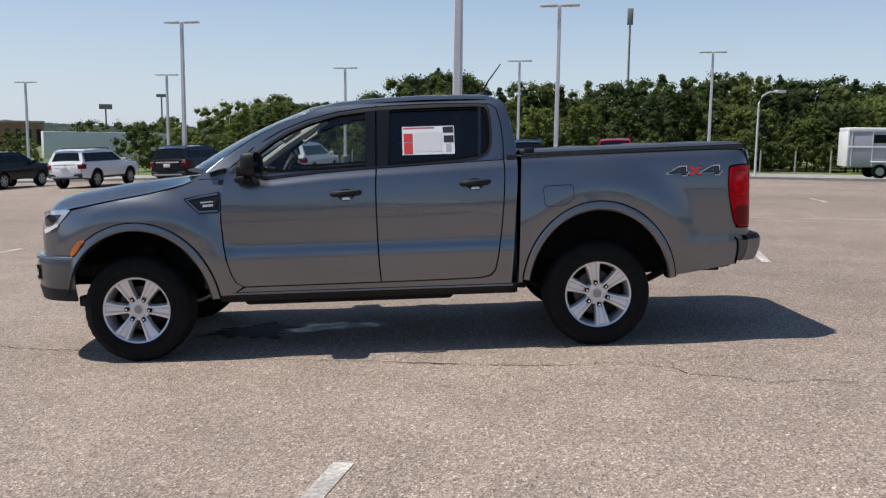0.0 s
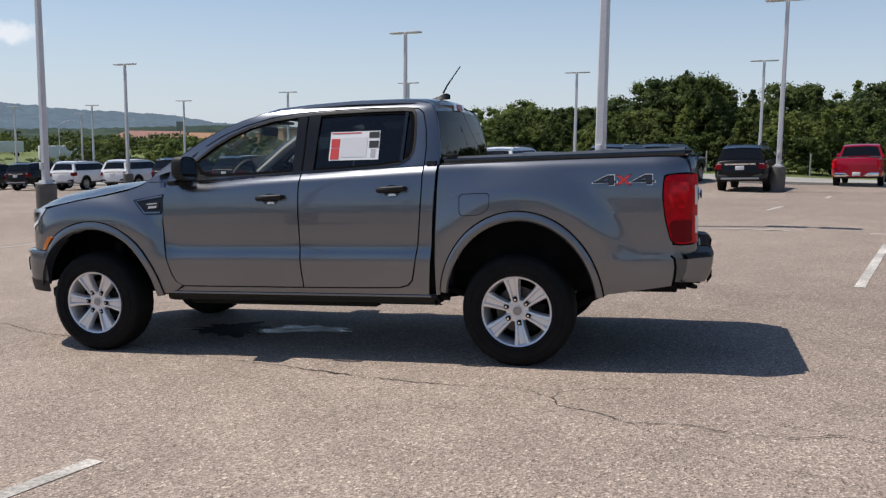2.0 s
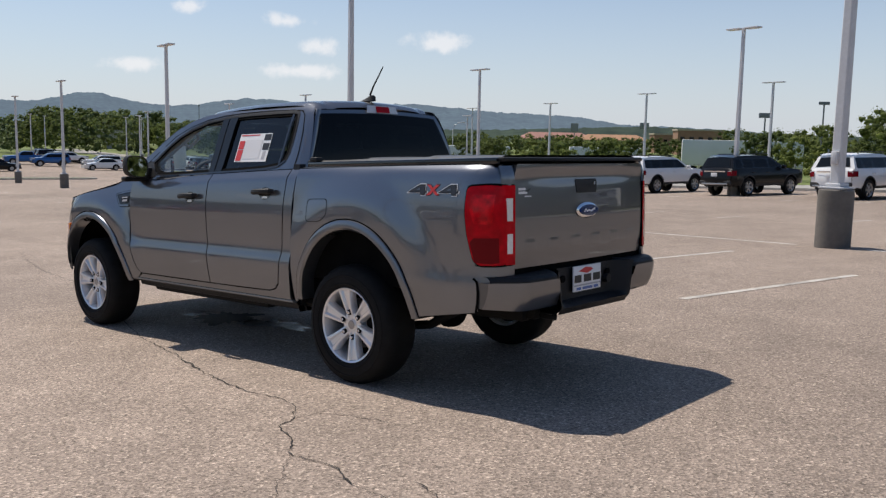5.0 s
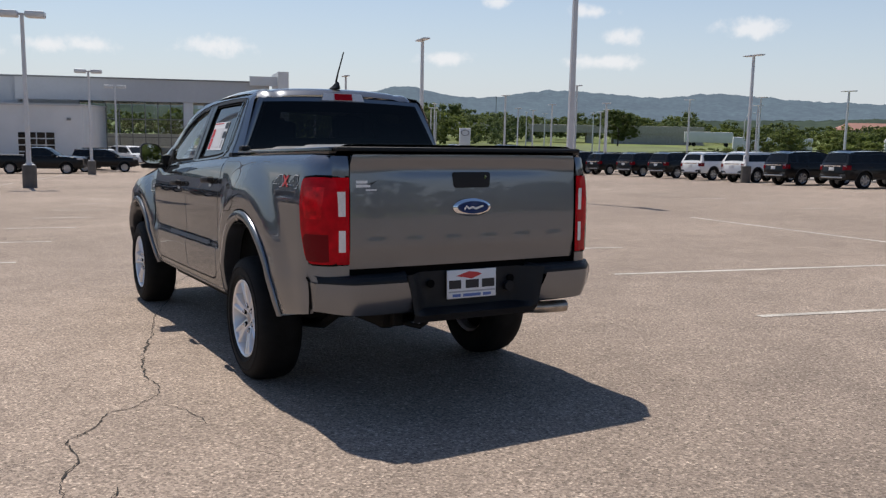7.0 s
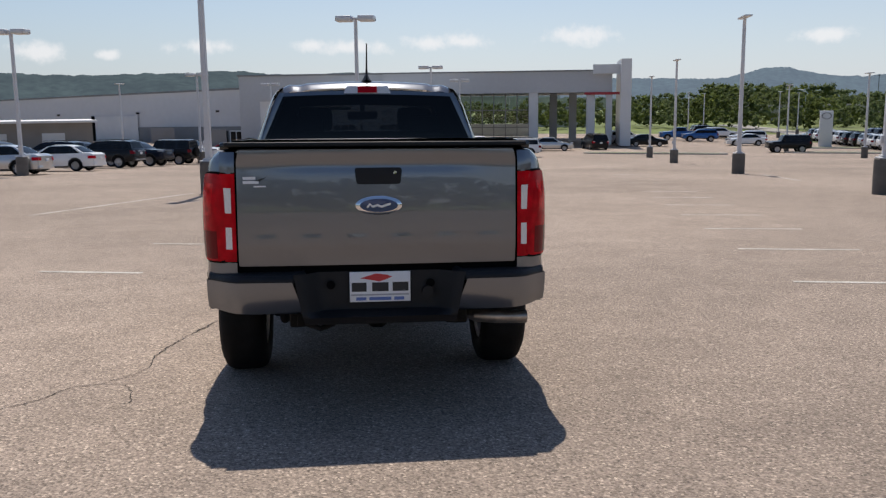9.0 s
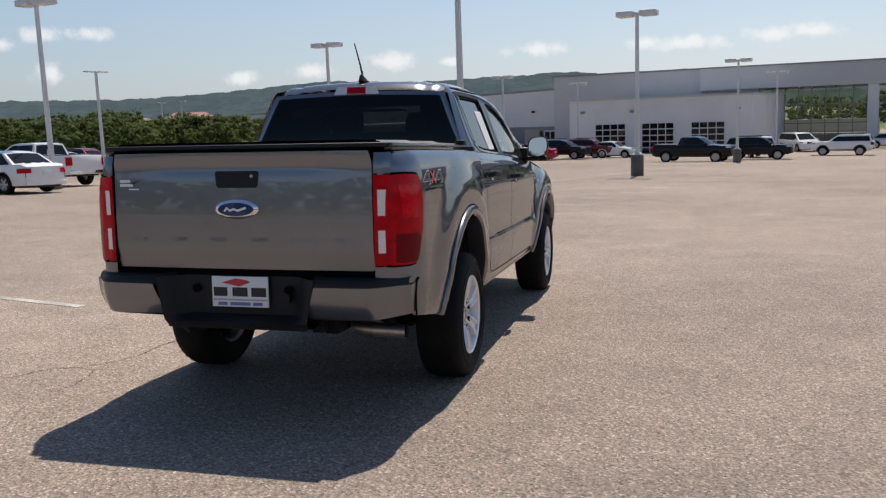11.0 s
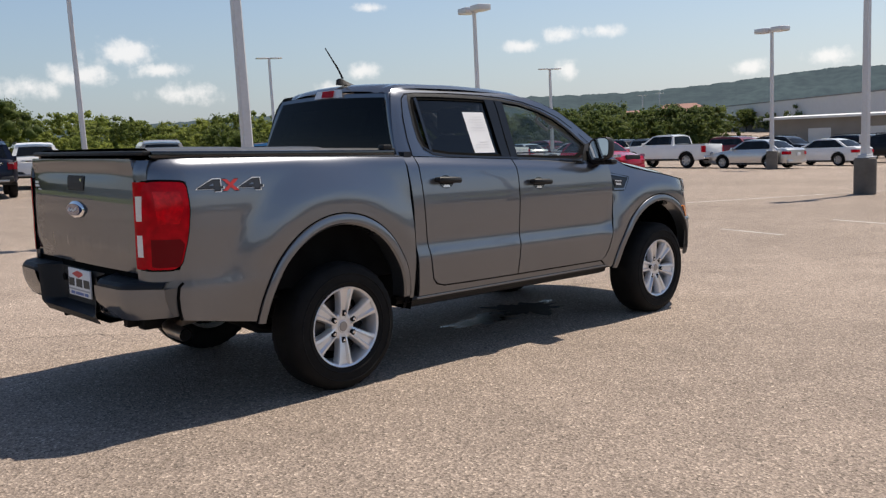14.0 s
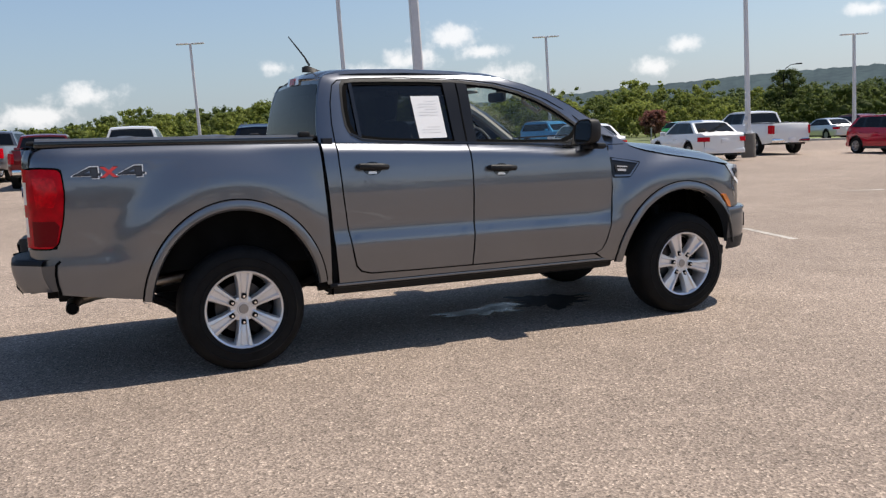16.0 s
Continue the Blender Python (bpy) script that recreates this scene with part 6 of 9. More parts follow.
for s in (-1, 1):
    fog = grid(lambda u, v, s=s: (front_plan(0.600 + 0.105 * u, 0.058), s * (0.600 + 0.105 * u) * 1.02, 0.580 + 0.105 * v), 8, 4)
    part("fog_lamp_pocket", fog, M_GAP, pickup)
    part("fog_lamp", grid(lambda u, v, s=s: (front_plan(0.622 + 0.055 * u, 0.062), s * (0.622 + 0.055 * u) * 1.022, 0.607 + 0.045 * v), 5, 3), M_HEADLAMP, pickup)
    skirt = bmesh.new()
    box(skirt, -2.03, -1.96, s * 0.80 - 0.04, s * 0.80 + 0.04, 0.395, 0.47, 0.012)
    part("air_deflector", skirt, M_BLACK, pickup)
nose(0.440, 0.525, 0.868, lambda v: 0.058 - 0.035 * (1 - 0.27 * v) ** 3, M_BLACK, "bumper_lip", 60, 4, 0.885)
# ledge on top of the bumper
part("bumper_ledge", grid(lambda u, v: (front_plan(0.866 * math.sin(math.pi * (u - 0.5)), 0.031 * (1 - v) - 0.02 * v), 0.866 * math.sin(math.pi * (u - 0.5)) * (1.0 + 0.012 * (1 - v)), 0.7545 + 0.004 * v), 60, 2), M_PAINT, pickup)
nose(0.728, 0.7535, 0.868, lambda v: 0.0535 - 0.022 * v ** 4, M_PAINT, "bumper_top_edge", 60, 3, 0.885)

# windscreen, roof, rear window
def screen(u, v):
    y = (v * 2 - 1)
    xb, zb, wb = -1.345 + 0.26 * y * y, 1.335 - 0.02 * y * y, 0.722
    xt, zt, wt = -0.450 + 0.10 * y * y, 1.752 - 0.055 * y * y, 0.585
    sag = 0.035 * math.sin(math.pi * u)
    return (xb + (xt - xb) * u - sag * 0.4, y * (wb + (wt - wb) * u), zb + (zt - zb) * u + sag * 0.7)


ws = part("windscreen", facing(grid(screen, 12, 20), (-0.5, 0, 1)), M_SHIELD, pickup)
ws.visible_shadow = False
cowl = grid(lambda u, v: (-1.40 + 0.26 * (2 * v - 1) ** 2 + 0.085 * u, (2 * v - 1) * 0.735, 1.318 + 0.012 * u - 0.02 * (2 * v - 1) ** 2), 4, 16)
part("cowl", cowl, M_BLACK, pickup)
for s in (-1, 1):
    def pillar(u, v, s=s):
        xs = [-1.10, -0.95, -0.76, -0.58, -0.40, -0.20]
        x = -1.10 + 0.88 * u
        z = float(np.interp(x, xs, [1.300, 1.420, 1.543, 1.633, 1.695, 1.738]))
        a, b = Vector(screen(u, 0.5 + s * 0.5)), Vector((x, s * (pillar_y(x, z) - 0.002), z + 0.002))
        return tuple(a * (1 - v) + b * v + Vector((-0.25, s * 0.6, 0.5)) * 0.022 * math.sin(math.pi * v))
    pil = grid(pillar, 22, 6)
    part("front_pillar", pil, M_PAINT, pickup)

roof_z = smooth_table([-0.52, -0.42, -0.20, 0.07, 0.40, 0.75, 0.90, 0.99, 1.03], [1.735, 1.758, 1.792, 1.812, 1.823, 1.820, 1.812, 1.792, 1.750], 0.03)


def roof(u, v):
    x = -0.45 + 1.47 * u
    y = v * 2 - 1
    w = 0.60 - 0.015 * sstep(0.9, 1.0, u)
    a = abs(y)
    groove = -0.006 * (sstep(0.70, 0.74, a) - sstep(0.80, 0.84, a))
    return (x + 0.10 * y * y * (1 - sstep(0.0, 0.2, u)) - 0.05 * y * y * sstep(0.85, 1.0, u), y * w, roof_z(x) - 0.032 * a ** 2.2 - 0.022 * sstep(0.9, 1.0, a) + groove)


part("roof", grid(roof, 40, 40), M_PAINT, pickup)


def back(u, v, push=0.0):
    y = v * 2 - 1
    z = 1.360 + (1.742 - 1.360) * u
    w = 0.735 - 0.150 * u
    x = 1.094 - 0.070 * u ** 1.6 - 0.020 * y * y + push
    return (x, y * w, z - 0.016 * y * y * u)


for s in (-1, 1):
    def corner(u, v, s=s):
        z = 1.336 + 0.400 * u
        k = max(0.0, (z - 1.360) / 0.382)
        xo = float(np.interp(z, [1.332, 1.40, 1.50, 1.62, 1.705, 1.74], [1.072, 1.072, 1.060, 1.040, 1.014, 0.992])) - 0.012
        yo = glass_w(z) - 0.030
        xi, yi = 1.074 - 0.070 * k ** 1.6 - 0.002, (0.735 - 0.150 * k) * 0.955
        b = math.sin(math.pi * v)
        return (xo + (xi - xo) * v + 0.012 * b, s * (yo + (yi - yo) * v + 0.010 * b), z - 0.012 * k * v)
    part("cab_rear_corner", grid(corner, 14, 6), M_PAINT, pickup)
part("cab_back", grid(lambda u, v: back(u, v, -0.004), 8, 20), M_PAINT, pickup)
bm = grid(lambda u, v: back(0.05 + 0.88 * u, 0.5 + (v - 0.5) * (0.975 - 0.02 * u), 0.003), 8, 20)
part("rear_screen", facing(bm, (1, 0, 0.2)), M_TINT_REAR, pickup, "dark tinted rear window")
for u0, u1, v0, v1 in ((0.74, 0.93, 0.015, 0.985), (0.05, 0.17, 0.015, 0.985), (0.17, 0.74, 0.015, 0.115), (0.17, 0.74, 0.885, 0.985)):
    part("glass_border", grid(lambda u, v: back(u0 + (u1 - u0) * u, 0.5 + (v0 + (v1 - v0) * v - 0.5) * (0.965 - 0.02 * u), 0.0008), 4, 10), M_GAP, pickup)
pickup_back = [o for o in pickup.children if o.name.startswith("cab_back")][0]
# the back panel has a real opening behind the glass
bmx = bmesh.new()
bmx.from_mesh(pickup_back.data)
kill = [f for f in bmx.faces if 1.41 < f.calc_center_median().z < 1.665 and abs(f.calc_center_median().y) < 0.60]
bmesh.ops.delete(bmx, geom=kill, context="FACES")
bmx.to_mesh(pickup_back.data)
bmx.free()
# high stop lamp
sl = bmesh.new()
stop = part("stop_lamp_housing", grid(lambda u, v: (back(1.0, 0.5 + (v - 0.5) * 0.36, 0.012)[0] - 0.012 * u, (v - 0.5) * (0.32 - 0.04 * u), 1.722 + 0.052 * u), 3, 14), M_CLEARLAMP, pickup, "high stop lamp with clear ends")
part("stop_lens", grid(lambda u, v: (back(1.0, 0.5, 0.017)[0] - 0.012 * u, (v - 0.5) * 0.132, 1.726 + 0.044 * u), 3, 6), M_RED, stop)
# aerial: fin and mast
fin = bmesh.new()
rows = []
for k in range(9):
    f = k / 8
    x, w, h = 0.79 + 0.17 * f, 0.036 * math.sin(math.pi * min(1, 0.12 + f * 0.86)) ** 0.7, 0.062 * (f ** 1.4) * (1 if f < 0.8 else 1 - (f - 0.8) * 2.6)
    rows.append([fin.verts.new((x, -w, 1.815)), fin.verts.new((x, -w * 0.3, 1.817 + h)), fin.verts.new((x, w * 0.3, 1.817 + h)), fin.verts.new((x, w, 1.815))])
for p, q in zip(rows, rows[1:]):
    for k in range(3):
        fin.faces.new((p[k], p[k + 1], q[k + 1], q[k]))
bmesh.ops.recalc_face_normals(fin, faces=fin.faces[:])
aer = part("aerial_fin", fin, M_BLACK, pickup)
part("aerial_mast", tube([(0.905, 0, 1.86), (0.94, 0, 1.92), (1.045, 0, 2.055)], [0.008, 0.006, 0.004], 8), M_BLACK, aer)

for s in (-1, 1):
    part("bed_rail_top", grid(lambda u, v, s=s: (1.10 + 1.60 * u, s * (0.70 + (bed_y(min(2.66, 1.10 + 1.60 * u), 1.345) - 0.70 + 0.002) * v), 1.3455 + 0.006 * u - 0.010 * v ** 4), 24, 6), M_PAINT, pickup)
# soft cover over the bed, with its folds and rails
def cover(u, v):
    x = 1.125 + 1.545 * u
    y = v * 2 - 1
    edge = sstep(0.93, 1.0, abs(y))
    fold = sum(0.006 * math.exp(-((u - c) / 0.010) ** 2) for c in (0.32, 0.335, 0.66, 0.675))
    sagz = -0.004 * (math.sin(u * 9.4) ** 2) * (1 - y * y) + 0.003 * noise.noise(Vector((x * 1.6, y * 1.4, 3.0)))
    return (x, y * 0.752, 1.382 + 0.022 * u * 0.8 + fold + sagz - 0.020 * edge + (0.005 + 0.004 * math.sin(math.pi * u)) * (1 - y ** 4))


cov = part("tonneau_cover", grid(cover, 80, 24), M_COVER, pickup, "black folding vinyl bed cover")
for s in (-1, 1):
    rail = bmesh.new()
    for k in range(1):
        box(rail, 1.115, 2.675, s * 0.755 - 0.022, s * 0.755 + 0.022, 1.335, 1.372, 0.006, Matrix.Translation((0, 0, 0)) @ Matrix.Shear("XY", 4, (0, 0)))
    for vtx in rail.verts:
        vtx.co.z += 0.016 * (vtx.co.x - 1.1) / 1.55
    part("cover_rail", rail, M_GLOSSBLACK, cov)
lipb = bmesh.new()
box(lipb, 2.655, 2.715, -0.755, 0.755, 1.366, 1.390, 0.010)
part("cover_lip", lipb, M_BLACK, cov)
front_lip = bmesh.new()
box(front_lip, 1.10, 1.165, -0.77, 0.77, 1.355, 1.384, 0.01)
part("cover_front_bar", front_lip, M_BLACK, cov)
for s in (-1, 1):
    cl = bmesh.new()
    box(cl, 1.13, 1.20, s * 0.745 - 0.03, s * 0.745 + 0.03, 1.372, 1.405, 0.01)
    part("cover_clamp", cl, M_BLACK, cov)

# tailgate
def pressed(y, z):
    """The pressed name across the gate, kept as plain soft-edged blocks."""
    k = (y + 0.555) / 0.222
    d = abs(k - round(k)) * 0.222
    if not -0.5 < k < 5.5:
        return 0.0
    return (1 - sstep(0.045, 0.062, d)) * (1 - sstep(0.022, 0.036, abs(z - 0.897)))


def gate_x(y, z):
    top = 0.012 * sstep(1.26, 1.345, z)
    dish = -0.006 * math.exp(-((z - 1.285) / 0.035) ** 2) * (1 - sstep(0.30, 0.66, abs(y)))
    return 2.742 + 0.016 * (1 - (y / 0.7) ** 2) + top + dish - 0.10 * (z - 1.02) ** 2 - 0.022 * sstep(0.90, 0.78, z) * 0.5 + 0.0013 * pressed(y, z)


gate = part("tailgate", panel(rounded([(-0.694, 0.778), (0.694, 0.778), (0.692, 1.300), (0.680, 1.352), (-0.680, 1.352), (-0.692, 1.300)], 0.012), lambda y, z: (gate_x(y, z), y, z), 0.012, 0.012, 0.03, (1, 0, 0)), M_PAINT, pickup)
part("gate_top", grid(lambda u, v: (2.69 + 0.075 * u, (2 * v - 1) * 0.682, 1.356 - 0.004 * u), 3, 16), M_PAINT, gate)
gap_back = bmesh.new()
box(gap_back, 2.60, 2.715, -0.72, 0.72, 0.62, 1.335, 0)
part("bed_rear_void", gap_back, M_GAP, pickup)
part("gate_handle", panel(rounded([(-0.118, 1.262), (0.118, 1.262), (0.110, 1.180), (-0.108, 1.180)], 0.016), lambda y, z: (gate_x(y, z) + 0.004, y, z), 0.04, 0.02, 0.01, (1, 0, 0)), M_BLACK, gate, "black tailgate handle with a lock")
part("lock_barrel", tube([(gate_x(0.082, 1.237) + 0.003, 0.083, 1.237), (gate_x(0.082, 1.237) + 0.010, 0.083, 1.237)], 0.009, 12), M_CHROME, gate)
oval = lambda rx, rz: [(rx * math.cos(a), 1.076 + rz * math.sin(a)) for a in np.linspace(0, 2 * math.pi, 40, endpoint=False)]
badge = part("badge_ring", panel(oval(0.116, 0.047), lambda y, z: (gate_x(y, z) + 0.006 + 0.016 * max(0.0, 1 - (y / 0.116) ** 2 - ((z - 1.076) / 0.047) ** 2) ** 0.7, y, z), 0.012, 0.008, 0.014, (1, 0, 0)), M_CHROME, gate, "blue oval badge with a chrome ring")
part("badge_field", panel(oval(0.094, 0.033), lambda y, z: (gate_x(y, z) + 0.0235, y, z), 0.03, 0.02, 0.012, (1, 0, 0)), M_BLUE, gate)
part("badge_mark", ribbon([(-0.058, 1.066), (-0.045, 1.084), (-0.03, 1.070), (-0.008, 1.078), (0.014, 1.070), (0.036, 1.078), (0.058, 1.084)], 0.011, lambda y, z: (gate_x(y, z) + 0.0255, y, z)), M_WHITE, gate)
# dealer decal: plain bars
for o, mtl in (([(-0.662, 1.222), (-0.60, 1.222), (-0.60, 1.208), (-0.662, 1.208)], M_WHITE), ([(-0.662, 1.202), (-0.585, 1.202), (-0.585, 1.188), (-0.662, 1.188)], M_WHITE), ([(-0.610, 1.178), (-0.55, 1.178), (-0.55, 1.171), (-0.610, 1.171)], M_WHITE), ([(-0.605, 1.202), (-0.545, 1.222), (-0.528, 1.232), (-0.560, 1.212), (-0.58, 1.198)], M_PRINTBLACK)):
    part("dealer_decal", panel(o, lambda y, z: (gate_x(y, z) + 0.0015, y, z), 0.1, 0.1, 0, (1, 0, 0)), mtl, gate)

# rear bumper: corner caps in body colour, black step and centre
def bump_x(y):
    a = abs(y)
    return 2.862 - 0.030 * (a / 0.8) ** 2 - 0.150 * sstep(0.66, 0.88, a) ** 1.4


def bumper_step(u, v):
    y = (2 * u - 1) * 0.848
    x1 = bump_x(y)
    pts = [(2.60, 0.742), (x1 - 0.075, 0.748), (x1 - 0.02, 0.742), (x1 - 0.002, 0.725), (x1 + 0.002, 0.700)]
    k = v * 4
    i = min(3, int(k))
    f = k - i
    drop = -0.02 * (1 - sstep(0.34, 0.44, abs(y)))
    mid_ = 1 - sstep(0.34, 0.44, abs(y))
    return (pts[i][0] + (pts[i + 1][0] - pts[i][0]) * f * (1 - mid_) if i == 0 and mid_ > 0 else (pts[i][0] + (pts[i + 1][0] - pts[i][0]) * f) * (1 - mid_) + (2.60 + 0.10 * v) * mid_, y, pts[i][1] + (pts[i + 1][1] - pts[i][1]) * f - drop)


bpr = part("rear_bumper", grid(bumper_step, 60, 8), M_BLACK, pickup, "rear bumper with black step and body-coloured corners")
for s in (-1, 1):
    def cap(u, v, s=s):
        y = 0.395 + u * 0.465
        z = 0.712 - 0.165 * v
        inset = 0.055 * v * (1 - u) ** 2
        yy = y + (0.05 * (1 - v) * 0 - 0.02 * v) * (1 - u) + (0.035 * (1 - v) * (1 - u))
        return (bump_x(yy) + 0.006 - 0.045 * v ** 2.2 - inset * 0.3, s * yy, z + 0.02 * v * u ** 3)
    bc = part("bumper_corner", grid(cap, 26, 8), M_PAINT, bpr)
    def cap_side(u, v, s=s):
        x = bump_x(0.86) + 0.006 - u * 0.105
        return (x - 0.045 * v ** 2.2 * (1 - u), s * (0.861 - 0.012 * v), 0.712 - 0.165 * v + 0.02 * v)
    part("bumper_end", grid(cap_side, 8, 8), bpy.data.materials["bumper_grey_paint"], bpr)
    und = grid(lambda u, v, s=s: (bump_x(0.395 + 0.465 * u) - 0.04 - 0.16 * v, s * (0.375 + 0.47 * u), 0.548 + 0.02 * u ** 3 + 0.015 * v), 12, 4)
    part("bumper_underside", und, M_BLACK, bpr)
def centre(u, v):
    y = (2 * u - 1) * 0.425
    a = abs(y) / 0.425
    z = 0.745 - 0.255 * v
    depth = 0.10 * (1 - sstep(0.66, 1.0, a)) * (1 - sstep(0.74, 0.86, v))
    return (bump_x(0.40) - 0.012 - depth - 0.03 * sstep(0.8, 1.0, v), y * (1 - 0.12 * v), z)


part("bumper_centre", grid(centre, 40, 20), M_BLACK, bpr)
bsh = grid(lambda u, v: (2.77 - 0.25 * v, (2 * u - 1) * 0.38, 0.492 + 0.01 * v), 8, 2)
part("bumper_tray", bsh, M_BLACK, bpr)
# dealer plate: white sheet with plain marks
pl = bmesh.new()
box(pl, 2.760, 2.770, -0.152, 0.152, 0.592, 0.744, 0.002)
plate = part("dealer_plate", pl, M_WHITE, bpr, "white dealer plate with red and black marks")
def pmark(o, mtl, d=0.0715):
    return part("plate_mark", prism(o, lambda y, z, w: (2.770 + w, y, z), 0.0012 + (d - 0.0715)), mtl, plate)
pmark([(-0.10, 0.712), (-0.02, 0.735), (0.035, 0.728), (0.06, 0.718), (0.03, 0.705), (-0.005, 0.695), (-0.03, 0.700), (-0.06, 0.706)], M_PRINTRED)
for y0, y1 in ((-0.142, -0.068), (-0.040, 0.042), (0.062, 0.142)):
    pmark([(y0, 0.645), (y1, 0.645), (y1, 0.690), (y0, 0.690)], M_PRINTBLACK)
pmark([(-0.145, 0.632), (0.145, 0.632), (0.145, 0.624), (-0.145, 0.624)], M_PRINTGREY)
for y0, y1 in ((-0.12, -0.07), (-0.055, 0.055), (0.07, 0.12)):
    pmark([(y0, 0.600), (y1, 0.600), (y1, 0.616), (y0, 0.616)], M_PRINTBLUE)
for y in (-0.245, 0.255):
    part("step_hole", tube([(2.752, y, 0.71 - 0.03), (2.760, y, 0.71 - 0.03)], 0.022, 14), M_GAP, bpr)
part("socket", tube([(2.745, 0.24, 0.64), (2.775, 0.24, 0.64)], 0.028, 14), M_BLACK, bpr)

# inner tub, so that no light comes through behind the panels
tub = bmesh.new()
box(tub, 1.09, 2.62, -0.80, 0.80, 0.62, 1.30, 0.0)
part("bed_tub", tub, M_LINER, pickup)
for k, dims in enumerate(((-1.02, 1.05, -0.80, 0.80, 0.42, 0.50), (-2.18, -1.02, -0.42, 0.42, 0.55, 1.06), (-1.16, -1.02, -0.78, 0.78, 0.48, 1.26), (1.00, 1.06, -0.80, 0.80, 0.46, 1.36), (-1.02, 1.04, -0.80, -0.78, 0.46, 1.25), (-1.02, 1.04, 0.78, 0.80, 0.46, 1.25))):
    cabf = bmesh.new()
    box(cabf, *dims)
    part(("cab_floor", "engine_block", "firewall", "cab_rear_wall", "door_lining", "door_lining")[k], cabf, M_DASH, pickup)

# chassis
ch = bmesh.new()
for s in (-1, 1):
    box(ch, -2.05, 2.62, s * 0.42 - 0.04, s * 0.42 + 0.04, 0.44, 0.58, 0.01)
for x in (-1.9, -0.7, 0.5, 1.1, 2.0, 2.55):
    box(ch, x - 0.05, x + 0.05, -0.42, 0.42, 0.46, 0.56, 0.01)
part("ladder_frame", ch, M_FRAME, pickup)
part("rear_axle", tube([(RW, -0.72, HUB), (RW, -0.12, HUB), (RW, 0.12, HUB), (RW, 0.72, HUB)], [0.045, 0.05, 0.05, 0.045], 12), M_FRAME, pickup)
part("differential", lathe([(0.0, -0.12), (0.08, -0.11), (0.135, -0.03), (0.14, 0.03), (0.08, 0.11), (0.0, 0.12)], 18), M_FRAME, pickup).location = (RW + 0.03, 0.02, HUB)
part("front_axle", tube([(FW, -0.72, HUB + 0.01), (FW, 0.72, HUB + 0.01)], 0.04, 10), M_FRAME, pickup)
for s in (-1, 1):
    part("rear_spring", tube([(RW - 0.62, s * 0.52, 0.50), (RW - 0.3, s * 0.53, 0.36), (RW, s * 0.53, 0.31), (RW + 0.35, s * 0.53, 0.36), (RW + 0.68, s * 0.52, 0.52)], 0.028, 8), M_FRAME, pickup)
    part("rear_damper", tube([(RW + 0.05, s * 0.60, 0.34), (RW + 0.28, s * 0.50, 0.66)], 0.028, 10), M_FRAME, pickup)
    part("front_strut", tube([(FW, s * 0.62, 0.30), (FW + 0.02, s * 0.56, 0.78)], 0.045, 10), M_FRAME, pickup)
    part("mud_bracket", tube([(0.98, s * 0.74, 0.44), (1.12, s * 0.74, 0.435)], 0.03, 8), M_FRAME, pickup)
under = bmesh.new()
box(under, -0.95, 0.72, -0.30, 0.30, 0.335, 0.44, 0.03)
box(under, -0.90, 0.60, -0.74, -0.46, 0.345, 0.43, 0.03)
part("gearbox_and_tank", under, M_FRAME, pickup)
part("spare_tyre", lathe([(0.22, -0.09), (0.33, -0.10), (0.365, -0.05), (0.365, 0.05), (0.33, 0.10), (0.22, 0.09), (0.22, -0.09)], 32, "z"), M_RUBBER, pickup).location = (2.17, -0.05, 0.545)
ex = part("exhaust", tube([(0.2, 0.36, 0.44), (1.2, 0.40, 0.47), (1.75, 0.48, 0.56), (2.15, 0.46, 0.50), (2.42, 0.47, 0.470), (2.515, 0.53, 0.458), (2.545, 0.63, 0.455), (2.55, 0.79, 0.452)], 0.036, 14, False), M_STEEL, pickup, "bare steel tailpipe")
part("exhaust_bore", tube([(2.55, 0.775, 0.4525), (2.55, 0.7915, 0.452)], 0.031, 14), M_GAP, ex)
hook = tube([(2.62, -0.36, 0.50), (2.70, -0.36, 0.47), (2.74, -0.30, 0.455), (2.70, -0.24, 0.47), (2.62, -0.24, 0.50)], 0.014, 8)
part("tow_loop", hook, M_FRAME, pickup)
for y in (-0.39, 0.37):
    bmh = bmesh.new()
    box(bmh, 2.56, 2.68, y - 0.03, y + 0.03, 0.455, 0.55, 0.008)
    part("bumper_bracket", bmh, M_FRAME, pickup)

# wheels
def tyre_mesh():
    prof = []
    for r, y in ((0.228, -0.118), (0.245, -0.128), (0.280, -0.134), (0.320, -0.131), (0.350, -0.118), (0.366, -0.100), (0.3725, -0.075), (0.374, -0.040), (0.374, 0.0), (0.374, 0.040), (0.3725, 0.075), (0.366, 0.100), (0.350, 0.118), (0.320, 0.131), (0.280, 0.134), (0.245, 0.128), (0.228, 0.118)):
        prof.append((r, y))
    bm = lathe(prof, 72)
    # tread grooves and shoulder blocks
    for v in bm.verts:
        r = math.hypot(v.co.x, v.co.z)
        a = math.atan2(v.co.z, v.co.x)
        if r > 0.36 and 0.08 < abs(v.co.y) < 0.115:
            k = int((a + math.pi) / (2 * math.pi) * 72 + 0.5)
            if k % 2:
                sc = (r - 0.007) / r
                v.co.x *= sc
                v.co.z *= sc
    return bm


